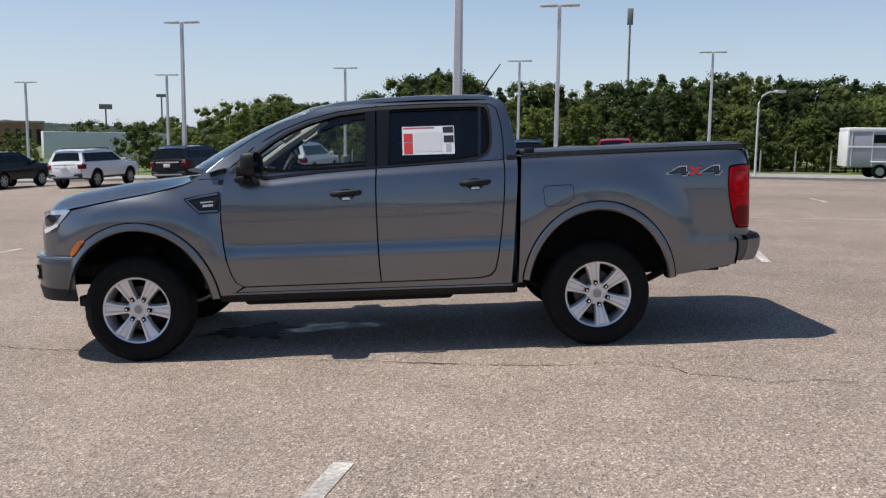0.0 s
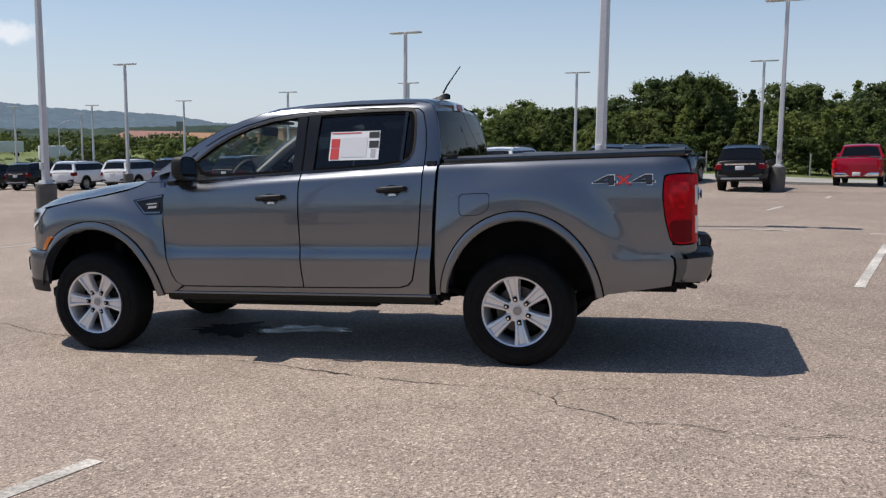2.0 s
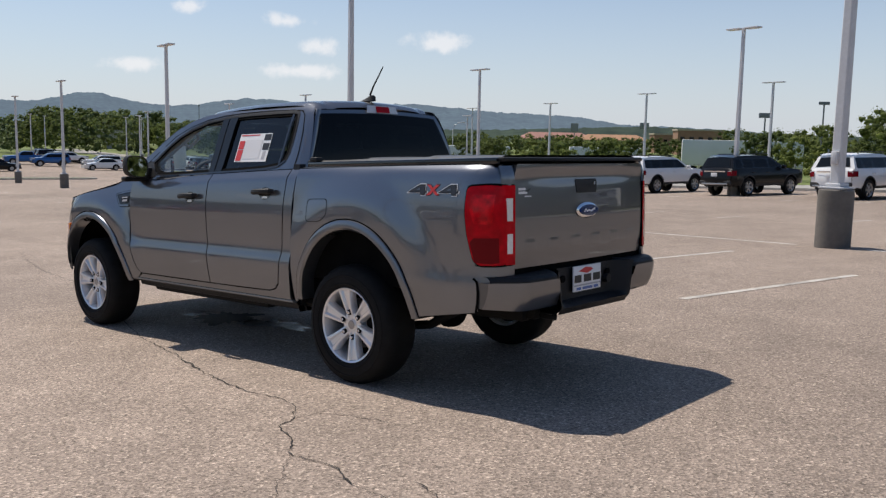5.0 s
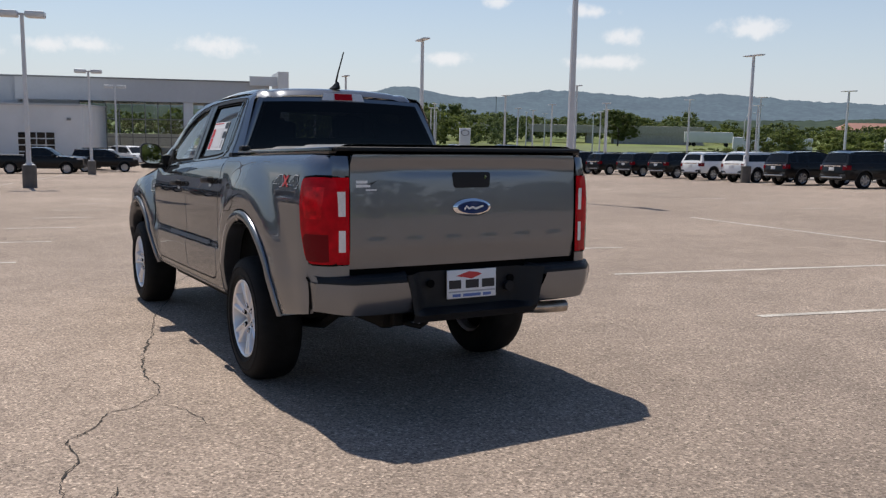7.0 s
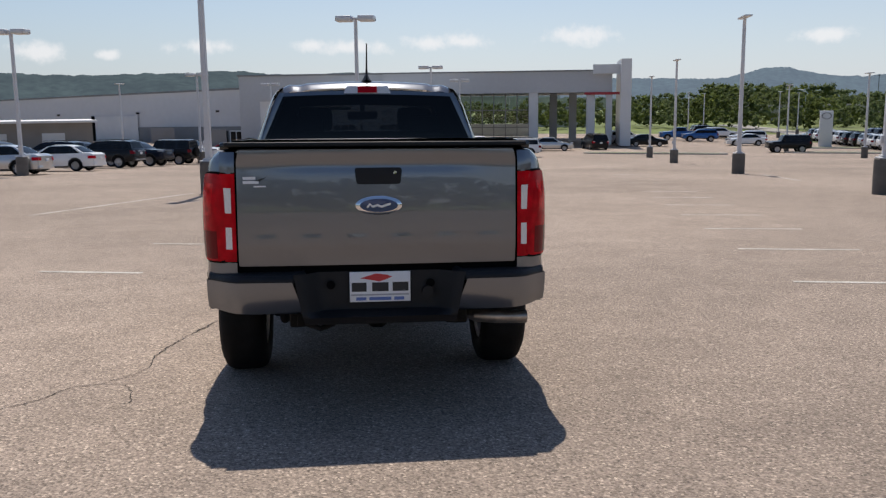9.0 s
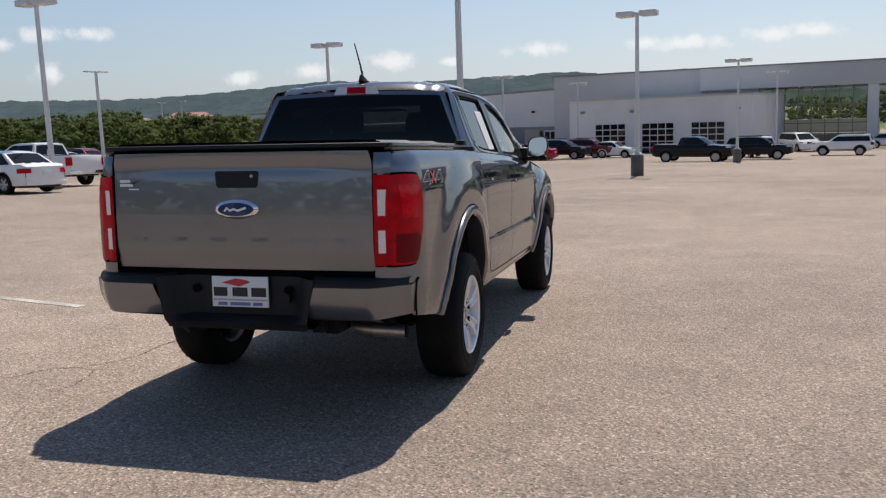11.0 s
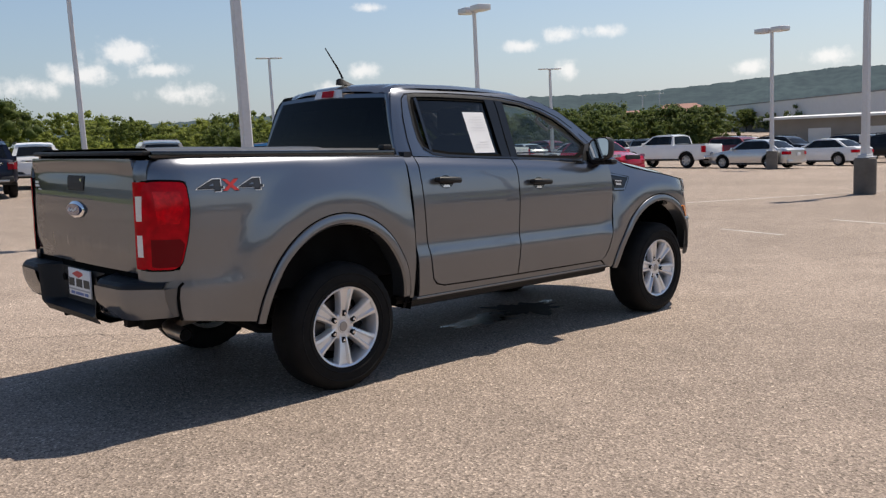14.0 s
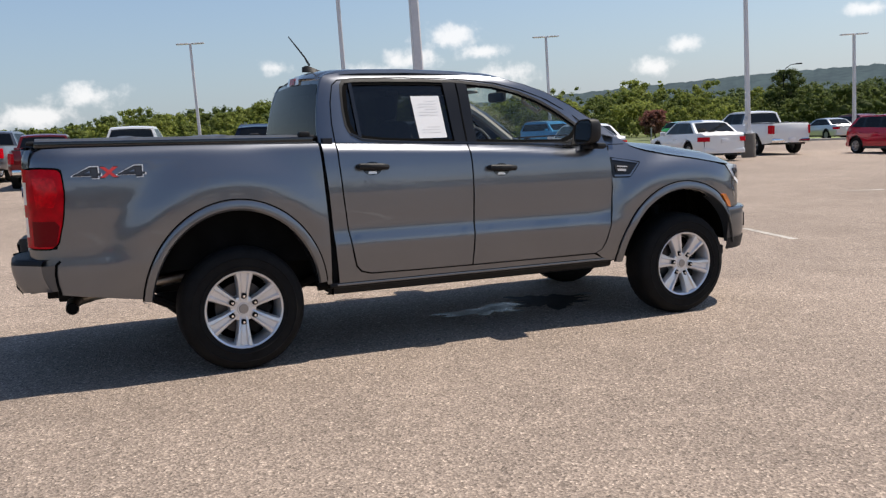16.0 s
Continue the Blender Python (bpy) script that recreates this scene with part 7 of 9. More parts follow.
def wheel(parent):
    """One alloy wheel about the origin, outside towards -y: barrel, tyre, six split spokes, nuts and cap."""
    barrel = lathe([(0.236, -0.112), (0.2385, -0.118), (0.232, -0.124), (0.222, -0.118), (0.214, -0.095), (0.206, -0.02), (0.206, 0.10), (0.225, 0.115)], 48)
    w = part("wheel", barrel, M_ALLOY, parent, "six-spoke silver alloy wheel with a black all-terrain tyre")
    part("tyre", tyre_mesh(), M_RUBBER, w, "black tyre with moulded sidewall")
    for r, h in ((0.312, 0.0018), (0.262, 0.0015)):
        part("sidewall_rib", lathe([(r - 0.006, -0.1305), (r, -0.1345 - h), (r + 0.006, -0.1305)], 48), M_RUBBER, w)
    part("brake_disc", lathe([(0.0, -0.02), (0.155, -0.02), (0.155, 0.01), (0.0, 0.01)], 32), mat("brake_iron", (0.10, 0.09, 0.085), 0.5, 0.8) if "brake_iron" not in bpy.data.materials else bpy.data.materials["brake_iron"], w)
    part("wheel_back", lathe([(0.0, 0.03), (0.205, 0.03), (0.205, 0.04), (0.0, 0.04)], 32), M_LINER, w)
    cal = bmesh.new()
    box(cal, 0.06, 0.165, -0.035, 0.02, -0.10, 0.10, 0.015)
    part("brake_caliper", cal, M_FRAME, w)
    # spoke section by radius: two ridges with a groove between them
    def spoke_at(ang):
        bm = bmesh.new()
        rows = []
        for r, hw, y in ((0.045, 0.026, -0.082), (0.078, 0.031, -0.092), (0.12, 0.036, -0.102), (0.17, 0.045, -0.109), (0.205, 0.053, -0.113), (0.226, 0.064, -0.115)):
            sec = [(-hw - 0.003, y + 0.045), (-hw, y + 0.010), (-hw * 0.86, y - 0.002), (-hw * 0.52, y - 0.004), (-hw * 0.30, y + 0.010), (hw * 0.30, y + 0.010), (hw * 0.52, y - 0.004), (hw * 0.86, y - 0.002), (hw, y + 0.010), (hw + 0.003, y + 0.045)]
            rows.append([bm.verts.new((r * math.cos(ang) - t * math.sin(ang), yy, r * math.sin(ang) + t * math.cos(ang))) for t, yy in sec])
        for p, q in zip(rows, rows[1:]):
            for k in range(len(p) - 1):
                bm.faces.new((p[k], p[k + 1], q[k + 1], q[k]))
        bmesh.ops.recalc_face_normals(bm, faces=bm.faces[:])
        return bm
    first = part("spoke", spoke_at(0.0), M_ALLOY, w)
    for k in range(1, 6):
        share(first, Matrix.Rotation(radians(60 * k), 4, "Y"))
    part("hub", lathe([(0.0, -0.090), (0.034, -0.089), (0.038, -0.084), (0.062, -0.086), (0.076, -0.082), (0.082, -0.06), (0.082, 0.0)], 36), M_ALLOY, w)
    part("centre_cap", lathe([(0.0, -0.0935), (0.026, -0.0925), (0.030, -0.088)], 24), mat("cap_grey", (0.34, 0.34, 0.35), 0.3, 0.8) if "cap_grey" not in bpy.data.materials else bpy.data.materials["cap_grey"], w)
    nut = part("wheel_nut", lathe([(0.0, -0.108), (0.008, -0.107), (0.0095, -0.100), (0.010, -0.080)], 10), M_CHROME, w)
    pock = part("nut_pocket", lathe([(0.0, -0.0965), (0.0165, -0.0965), (0.0180, -0.080)], 18), M_FRAME, w)
    for k in range(6):
        m = Matrix.Rotation(radians(60 * k), 4, "Y") @ Matrix.Translation((0.078, 0, 0))
        if k == 0:
            nut.matrix_basis, pock.matrix_basis = m, m
        else:
            share(nut, m)
            share(pock, m)
    return w


w0 = wheel(pickup)
spin = {"lf": 4, "lr": 21, "rf": 10, "rr": 33}
w0.matrix_basis = pose(FW, -0.782, HUB) @ Matrix.Rotation(radians(spin["lf"]), 4, "Y")
for x, y, r, turn in ((RW, -0.782, spin["lr"], 0), (FW, 0.782, spin["rf"], 180), (RW, 0.782, spin["rr"], 180)):
    c = copy_thing(w0, pose(x, y, HUB, 0, 0, turn) @ Matrix.Rotation(radians(r), 4, "Y"))

# cabin
def seat(x, y, w, parent):
    bm = bmesh.new()
    box(bm, x - 0.28, x + 0.26, y - w / 2, y + w / 2, 0.78, 0.95, 0.05)
    st_ = part("seat", bm, M_SEAT, parent)
    bm = bmesh.new()
    box(bm, -0.07, 0.07, y - w / 2 + 0.02, y + w / 2 - 0.02, 0.0, 0.60, 0.05, Matrix.Translation((x + 0.24, 0, 0.88)) @ Matrix.Rotation(radians(14), 4, "Y"))
    part("backrest", bm, M_SEAT, st_)
    return st_


for y in (-0.38, 0.38):
    st_ = seat(-0.20, y, 0.50, pickup)
    bm = bmesh.new()
    box(bm, 0.17, 0.28, y - 0.13, y + 0.13, 1.48, 1.66, 0.04)
    part("headrest", bm, M_SEAT, st_)
st_ = seat(0.60, 0.0, 1.30, pickup)
for y in (-0.42, 0.42):
    bm = bmesh.new()
    box(bm, 0.86, 0.94, y - 0.12, y + 0.12, 1.42, 1.58, 0.035)
    part("headrest", bm, M_SEAT, st_)
def dash(u, v):
    y = (2 * v - 1) * 0.72
    pr = [(-1.20, 1.24), (-1.02, 1.265), (-0.86, 1.25), (-0.78, 1.19), (-0.80, 1.05), (-0.86, 0.80)]
    k = u * 5
    i = min(4, int(k))
    f = k - i
    hump = 0.05 * math.exp(-((y + 0.38) / 0.17) ** 2) * math.exp(-((u - 0.5) / 0.2) ** 2)
    return (pr[i][0] + (pr[i + 1][0] - pr[i][0]) * f, y, pr[i][1] + (pr[i + 1][1] - pr[i][1]) * f + hump)


part("dashboard", grid(dash, 20, 30), M_DASH, pickup)
sw = part("steering_wheel", lathe([(0.172 + 0.015 * math.cos(a), 0.015 * math.sin(a)) for a in np.linspace(0, 2 * math.pi, 10)], 32, "x"), M_DASH, pickup)
sw.matrix_basis = pose(-0.62, -0.38, 1.235, 0, 24, 0)
spk = bmesh.new()
box(spk, -0.02, 0.02, -0.16, 0.16, -0.03, 0.03, 0.01)
box(spk, -0.03, 0.03, -0.07, 0.07, -0.08, 0.06, 0.02)
part("wheel_boss", spk, M_DASH, sw)
part("headliner", grid(lambda u, v: (-0.40 + 1.36 * u, (2 * v - 1) * 0.585, roof_z(-0.40 + 1.36 * u) - 0.055 - 0.03 * (2 * v - 1) ** 2), 10, 8), M_TRIM, pickup)
for s in (-1, 1):
    part("pillar_trim", tube([(0.09, s * 0.690, 1.26), (0.09, s * 0.625, 1.50), (0.09, s * 0.565, 1.70)], [0.055, 0.05, 0.05], 8), M_TRIM, pickup)
    part("front_pillar_trim", tube([(-1.02, s * 0.70, 1.29), (-0.72, s * 0.63, 1.49), (-0.40, s * 0.575, 1.675)], 0.035, 8), M_TRIM, pickup)
    part("grab_handle", tube([(-0.60, s * 0.60, 1.53), (-0.58, s * 0.57, 1.50), (-0.47, s * 0.555, 1.57), (-0.46, s * 0.585, 1.62)], 0.014, 8), M_TRIM, pickup)
    part("c_pillar_trim", grid(lambda u, v, s=s: (0.90 + 0.12 * u, s * (0.745 - 0.14 * v), 1.32 + 0.38 * v), 3, 4), M_DASH, pickup)
    part("rear_door_shade", grid(lambda u, v, s=s: (0.10 + 0.88 * u, s * 0.775, 0.95 + 0.36 * v), 3, 3), M_DASH, pickup)
rv = bmesh.new()
box(rv, -0.57, -0.53, -0.13, 0.13, 1.59, 1.665, 0.02)
box(rv, -0.60, -0.55, -0.02, 0.02, 1.65, 1.72, 0.008)
part("rear_view_mirror", rv, M_DASH, pickup)
visor = bmesh.new()
box(visor, -0.44, -0.28, -0.55, -0.10, 1.665, 1.685, 0.008)
part("sun_visor", visor, M_TRIM, pickup)


# ---- dealership ----
M_WALL = mat("grey_wall_panels", (0.50, 0.502, 0.508), 0.6, var=0.03, scale=0.2, fine=0.02, fine_scale=3.0)
M_WALLDARK = mat("darker_grey_wall", (0.22, 0.225, 0.23), 0.7, var=0.06, scale=0.4)
M_WALLWHITE = mat("pale_wall_panels", (0.68, 0.68, 0.675), 0.55, var=0.05, scale=0.5)
M_SHOWGLASS = glass("showroom_glass", (0.80, 0.84, 0.82), 0.0, 0.06, (0.03, 0.035, 0.035))
M_REDSTRIPE = mat("red_stripe", (0.40, 0.03, 0.04), 0.5)
FACE = Vector((-103.0, 13.4))
FN = Vector((B_DIR.y, -B_DIR.x))        # from the facade towards the lot


def dealer(s, d):
    """s along the facade, d out from it towards the lot."""
    p = FACE + B_DIR * s + FN * d
    return p.x, p.y


def block(name, s0, s1, d0, d1, z0, z1, material, parent, label=""):
    bm = bmesh.new()
    c = [dealer(s0, d0), dealer(s1, d0), dealer(s1, d1), dealer(s0, d1)]
    lo = [bm.verts.new((x, y, z0)) for x, y in c]
    hi = [bm.verts.new((x, y, z1)) for x, y in c]
    bm.faces.new(lo[::-1])
    bm.faces.new(hi)
    for i in range(4):
        j = (i + 1) % 4
        bm.faces.new((lo[i], lo[j], hi[j], hi[i]))
    bmesh.ops.recalc_face_normals(bm, faces=bm.faces[:])
    return part(name, bm, material, parent, label, smooth=False)


GZ = -3.3
dealership = tagged(empty("car_dealership"), "long grey car dealership with glazed showroom and service bays", "building")
block("service_wall", -27.5, -8.5, -40, 0, GZ, 5.55, M_WALL, dealership, "tall grey panelled wall")
block("parapet_cap", -27.7, -8.3, -40, 0.15, 5.55, 5.75, M_WALLDARK, dealership)
block("showroom_fascia", -8.5, 19.5, -30, 1.2, 3.05, 5.55, M_WALL, dealership, "deep grey fascia over the glass")
block("fascia_cap", -8.5, 19.7, -30, 1.35, 5.55, 5.72, M_WALLDARK, dealership)
block("showroom_back", -8.5, 9.5, -29.8, -29.4, GZ, GZ + 2.0, M_WALLWHITE, dealership)
block("showroom_side", -8.5, -8.1, -13.6, 0, GZ, 3.05, M_WALLWHITE, dealership)
block("showroom_floor", -8.1, 9.5, -29.4, 0.3, GZ, GZ + 0.12, M_CONCRETE, dealership)
# glazing grid
for i in range(9):
    s = -2.0 + 11.5 * i / 8
    block("mullion", s - 0.05, s + 0.05, -0.08, 0.10, GZ, 3.05, M_WALLDARK, dealership)
for z in (GZ + 2.2, GZ + 4.3):
    block("transom", -2.0, 9.5, -0.06, 0.08, z - 0.05, z + 0.05, M_WALLDARK, dealership)
for i in range(8):
    s0, s1 = -2.0 + 11.5 * i / 8 + 0.05, -2.0 + 11.5 * (i + 1) / 8 - 0.05
    for z0, z1 in ((GZ + 0.12, GZ + 2.15), (GZ + 2.25, GZ + 4.25), (GZ + 4.35, 3.05)):
        pane = bmesh.new()
        q = [pane.verts.new((*dealer(a, 0.02), b)) for a, b in ((s0, z0), (s1, z0), (s1, z1), (s0, z1))]
        pane.faces.new(q)
        facing(pane, (FN.x, FN.y, 0))
        part("pane", pane, M_SHOWGLASS, dealership)
# portal columns and the tall end blade
for s, w, z1 in ((10.1, 1.1, 3.05), (17.0, 1.0, 3.05), (19.2, 0.7, 3.05)):
    block("column", s - w / 2, s + w / 2, -0.6, 1.0, GZ, z1, M_WALLWHITE, dealership)
for s in (12.4, 15.0):
    block("column", s - 0.5, s + 0.5, -12.0, -11.0, GZ, 3.05, M_WALL, dealership)
block("end_blade", 20.4, 21.6, -6.0, 3.5, GZ, 6.85, M_WALLWHITE, dealership, "tall pale end blade")
block("blade_return", 17.2, 20.4, 1.2, 1.8, 5.2, 6.3, M_WALLWHITE, dealership)
block("red_band", 16.2, 20.4, 1.2, 1.4, 2.75, 3.05, M_REDSTRIPE, dealership)
for s, w in ((-24.0, 2.6), (-3.0, 1.8), (9.5, 1.8)):
    block("roof_unit", s, s + w, -12, -10.5, 5.6, 6.15, M_WALLDARK, dealership)
# service bays: a lower block standing forward, with glazed shutters
block("front_infill", -8.5, -2.05, -0.5, 0.0, GZ, 3.05, M_WALL, dealership)
block("bay_block", -17.5, 0.8, 0.02, 21.0, GZ, 2.25, M_WALLWHITE, dealership, "pale lower block with service bays")
block("bay_cap", -17.7, 1.0, 0.03, 21.2, 2.25, 2.42, M_WALL, dealership)
for i, s in enumerate((-14.7, -9.8, -4.9)):
    block("bay_shutter_frame", s - 0.1, s + 3.3, 21.0, 21.06, GZ, GZ + 3.25, M_WALLWHITE, dealership)
    for a in range(4):
        for b in range(5):
            x0, z0 = s + 0.06 + a * 0.80, GZ + 0.12 + b * 0.61
            block("shutter_pane", x0, x0 + 0.70, 21.06, 21.09, z0, z0 + 0.50, M_CARGLASS, dealership)
for s in (-16.2, -11.0, -0.6):
    block("wall_lamp", s, s + 0.35, 21.0, 21.25, 0.9, 1.15, M_WALLDARK, dealership)
block("side_door", -29.6, -27.6, 4.9, 5.0, GZ, GZ + 2.3, M_WALLDARK, dealership)

# long warehouse falling away to the south
warehouse = tagged(empty("warehouse"), "long low grey warehouse with a white eave line", "building")
bm = bmesh.new()
p0, p1 = Vector(dealer(-27.5, -2.0)), Vector((-160.0, -90.0))
nrm = Vector((-(p1 - p0).y, (p1 - p0).x)).normalized()
if nrm.dot(Vector((1, 0))) > 0:
    nrm = -nrm
q0, q1 = p0 + nrm * 45, p1 + nrm * 45
lo = [bm.verts.new((p.x, p.y, GZ - 0.3)) for p in (p0, p1, q1, q0)]
hi = [bm.verts.new((p.x, p.y, z)) for p, z in ((p0, 4.1), (p1, 2.1), (q1, 3.6), (q0, 5.4))]
bm.faces.new(hi)
for i in range(4):
    j = (i + 1) % 4
    bm.faces.new((lo[i], lo[j], hi[j], hi[i]))
bmesh.ops.recalc_face_normals(bm, faces=bm.faces[:])
part("wall", bm, mat("pale_metal_siding", (0.62, 0.62, 0.63), 0.6, 0.0, var=0.025, scale=0.1, fine=0.02, fine_scale=1.5), warehouse, smooth=False)
def wstrip(name, f0, f1, z0, z1, off, material, parent):
    bm = bmesh.new()
    a, b = p0 + (p1 - p0) * f0 - nrm * off, p0 + (p1 - p0) * f1 - nrm * off
    h0, h1 = 4.1 - 2.0 * f0, 4.1 - 2.0 * f1
    bm.faces.new([bm.verts.new(v) for v in ((a.x, a.y, GZ + z0 * (h0 - GZ)), (b.x, b.y, GZ + z0 * (h1 - GZ)), (b.x, b.y, GZ + z1 * (h1 - GZ)), (a.x, a.y, GZ + z1 * (h0 - GZ)))])
    return part(name, bm, material, parent)
wstrip("eave_line", 0.0, 1.0, 0.985, 1.02, 0.25, M_WALLDARK, warehouse)
wstrip("plinth", 0.0, 1.0, 0.0, 0.34, 0.10, M_WALLDARK, warehouse)
wstrip("loading_door", 0.205, 0.295, 0.0, 0.565, 0.2, M_WALLWHITE, warehouse)
wstrip("door_jamb", 0.295, 0.303, 0.0, 0.58, 0.2, M_GAP, warehouse)
wstrip("glazed_door", 0.004, 0.028, 0.0, 0.27, 0.3, M_WALLWHITE, warehouse)
for f in (0.006, 0.017):
    wstrip("door_pane", f, f + 0.009, 0.02, 0.25, 0.34, M_CARGLASS, warehouse)
wstrip("side_door", 0.032, 0.050, 0.0, 0.26, 0.2, M_DARKTRIM, warehouse)
wstrip("dark_container", 0.105, 0.150, 0.0, 0.33, 3.0, M_WALLDARK, warehouse)
for f in (0.045, 0.20, 0.37):
    wstrip("wall_lamp", f, f + 0.007, 0.60, 0.635, 0.3, M_GAP, warehouse)
store = tagged(empty("parts_store"), "low taupe store with a white roof edge", "building")
c0, c1 = Vector((-99.5, -29.0)), Vector((-95.0, -44.0))
dirn = (c1 - c0).normalized()
out_n = Vector((-dirn.y, dirn.x))
if out_n.x < 0:
    out_n = -out_n
bm = bmesh.new()
cs = [c0, c1, c1 - out_n * 14, c0 - out_n * 14]
lo = [bm.verts.new((p.x, p.y, GZ)) for p in cs]
hi = [bm.verts.new((p.x, p.y, 0.15)) for p in cs]
bm.faces.new(hi)
for i in range(4):
    bm.faces.new((lo[i], lo[(i + 1) % 4], hi[(i + 1) % 4], hi[i]))
bmesh.ops.recalc_face_normals(bm, faces=bm.faces[:])
part("wall", bm, mat("taupe_block", (0.26, 0.24, 0.22), 0.8, var=0.08, scale=0.5), store, smooth=False)
bm = bmesh.new()
cs = [c0 + out_n * 1.2 - dirn * 0.5, c1 + out_n * 1.2 + dirn * 0.5, c1 - out_n * 14, c0 - out_n * 14]
lo = [bm.verts.new((p.x, p.y, 0.15)) for p in cs]
hi = [bm.verts.new((p.x, p.y, 0.40)) for p in cs]
bm.faces.new(hi)
bm.faces.new(lo[::-1])
for i in range(4):
    bm.faces.new((lo[i], lo[(i + 1) % 4], hi[(i + 1) % 4], hi[i]))
bmesh.ops.recalc_face_normals(bm, faces=bm.faces[:])
part("roof_edge", bm, M_WALLWHITE, store, smooth=False)
for k in range(2):
    a = c0 + dirn * (3 + 6 * k) + out_n * 0.05
    b = a + dirn * 2.4
    bm = bmesh.new()
    bm.faces.new([bm.verts.new(v) for v in ((a.x, a.y, GZ), (b.x, b.y, GZ), (b.x, b.y, -1.0), (a.x, a.y, -1.0))])
    part("door", bm, M_WALLWHITE, store)


def far_house(x, y, heading, l, w, h, wall, roof, name, label, bays=4, pitch=0.0):
    """A far building with its walls, roof and a row of windows."""
    root = tagged(empty(name), label, "building")
    bm = bmesh.new()
    box(bm, -l / 2, l / 2, -w / 2, w / 2, -1.0, h)
    part("wall", bm, wall, root, smooth=False)
    bm = bmesh.new()
    if pitch:
        vs = [bm.verts.new(v) for v in ((-l / 2 - 0.5, -w / 2 - 0.5, h), (l / 2 + 0.5, -w / 2 - 0.5, h), (l / 2 + 0.5, w / 2 + 0.5, h), (-l / 2 - 0.5, w / 2 + 0.5, h), (-l / 2 + w * 0.3, 0, h + pitch), (l / 2 - w * 0.3, 0, h + pitch))]
        for f in ((0, 1, 5, 4), (1, 2, 5), (2, 3, 4, 5), (3, 0, 4)):
            bm.faces.new([vs[i] for i in f])
    else:
        box(bm, -l / 2 - 0.3, l / 2 + 0.3, -w / 2 - 0.3, w / 2 + 0.3, h, h + 0.6)
    part("roof", bm, roof, root, smooth=False)
    for i in range(bays):
        for s in (-1, 1):
            x0 = -l / 2 + l * (i + 0.25) / bays
            bm = bmesh.new()
            box(bm, x0, x0 + l * 0.5 / bays, s * w / 2 - 0.06, s * w / 2 + 0.06, 0.9, h * 0.75)
            part("window", bm, M_CARGLASS, root)
    root.matrix_basis = pose(x, y, ground_z(x, y), 0, 0, heading)
    return root


M_BRICK = mat("far_brick", (0.30, 0.17, 0.11), 0.9, var=0.1, scale=0.5)
M_ROOFRED = mat("far_red_roof", (0.29, 0.145, 0.115), 0.8, var=0.1, scale=0.3)
M_ROOFORANGE = mat("far_orange_roof", (0.34, 0.185, 0.10), 0.8, var=0.1, scale=0.3)
M_TAN = mat("far_tan_render", (0.42, 0.36, 0.28), 0.9, var=0.06, scale=0.4)
def polar(az, d):
    a = radians(az)
    return 4 + d * math.cos(a), -2 + d * math.sin(a)
for az, d, l, w, h, wl2, rf, nm, lb, pt in ((124.2, 420, 34, 16, 4.5, M_TAN, M_ROOFRED, "restaurant", "far low restaurant with a red roof", 3.0), (122.0, 460, 26, 14, 5.5, M_WALLWHITE, M_WALLDARK, "shop", "far pale flat-roofed shop", 0), (120.6, 400, 30, 14, 4.5, M_TAN, M_ROOFORANGE, "restaurant", "far low building with an orange roof", 2.4), (115.3, 330, 16, 12, 8.5, M_BRICK, M_TAN, "hotel", "far tan and brick hotel block", 0), (117.0, 360, 14, 12, 7.0, M_BRICK, M_TAN, "hotel", "far brick hotel block", 0), (166.0, 215, 16, 10, 4.0, M_WALLWHITE, M_WALLDARK, "shop", "pale flat-roofed shop behind the dealership", 0), (105.0, 240, 26, 10, 4.5, M_WALLWHITE, M_WALLDARK, "shop", "pale shop beyond the bushes", 0), (214.0, 270, 20, 12, 3.6, M_BRICK, M_ROOFRED, "school", "far brick building with a red roof among trees", 1.8), (210.0, 240, 14, 10, 4.0, M_BRICK, M_ROOFRED, "house", "far brick house with a red roof", 2.4)):
    x, y = polar(az, d)
    far_house(x, y, az + 90 + 10, l, w, h, wl2, rf, nm, lb, 5, pt)

# box trailers parked beyond the road
for az, d in ((121.0, 150), (133.5, 238), (129.5, 150), (112.5, 95)):
    x, y = polar(az, d)
    bm = bmesh.new()
    box(bm, -6, 6, -1.25, 1.25, 1.0, 3.7, 0.05)
    t = empty("box_trailer")
    part("box", bm, M_WALLWHITE, t)
    for wx in (3.6, 4.8, -4.5):
        for s in (-1, 1):
            o = part("wheel", lathe([(0.0, -0.15), (0.5, -0.15), (0.5, 0.15), (0.0, 0.15)], 16), M_RUBBER, t)
            o.location = (wx, s * 1.0, 0.5)
    t.matrix_basis = pose(x, y, ground_z(x, y), 0, 0, az + 95)
    tagged(t, "white box trailer parked beyond the road", "trailer", "box trailers")

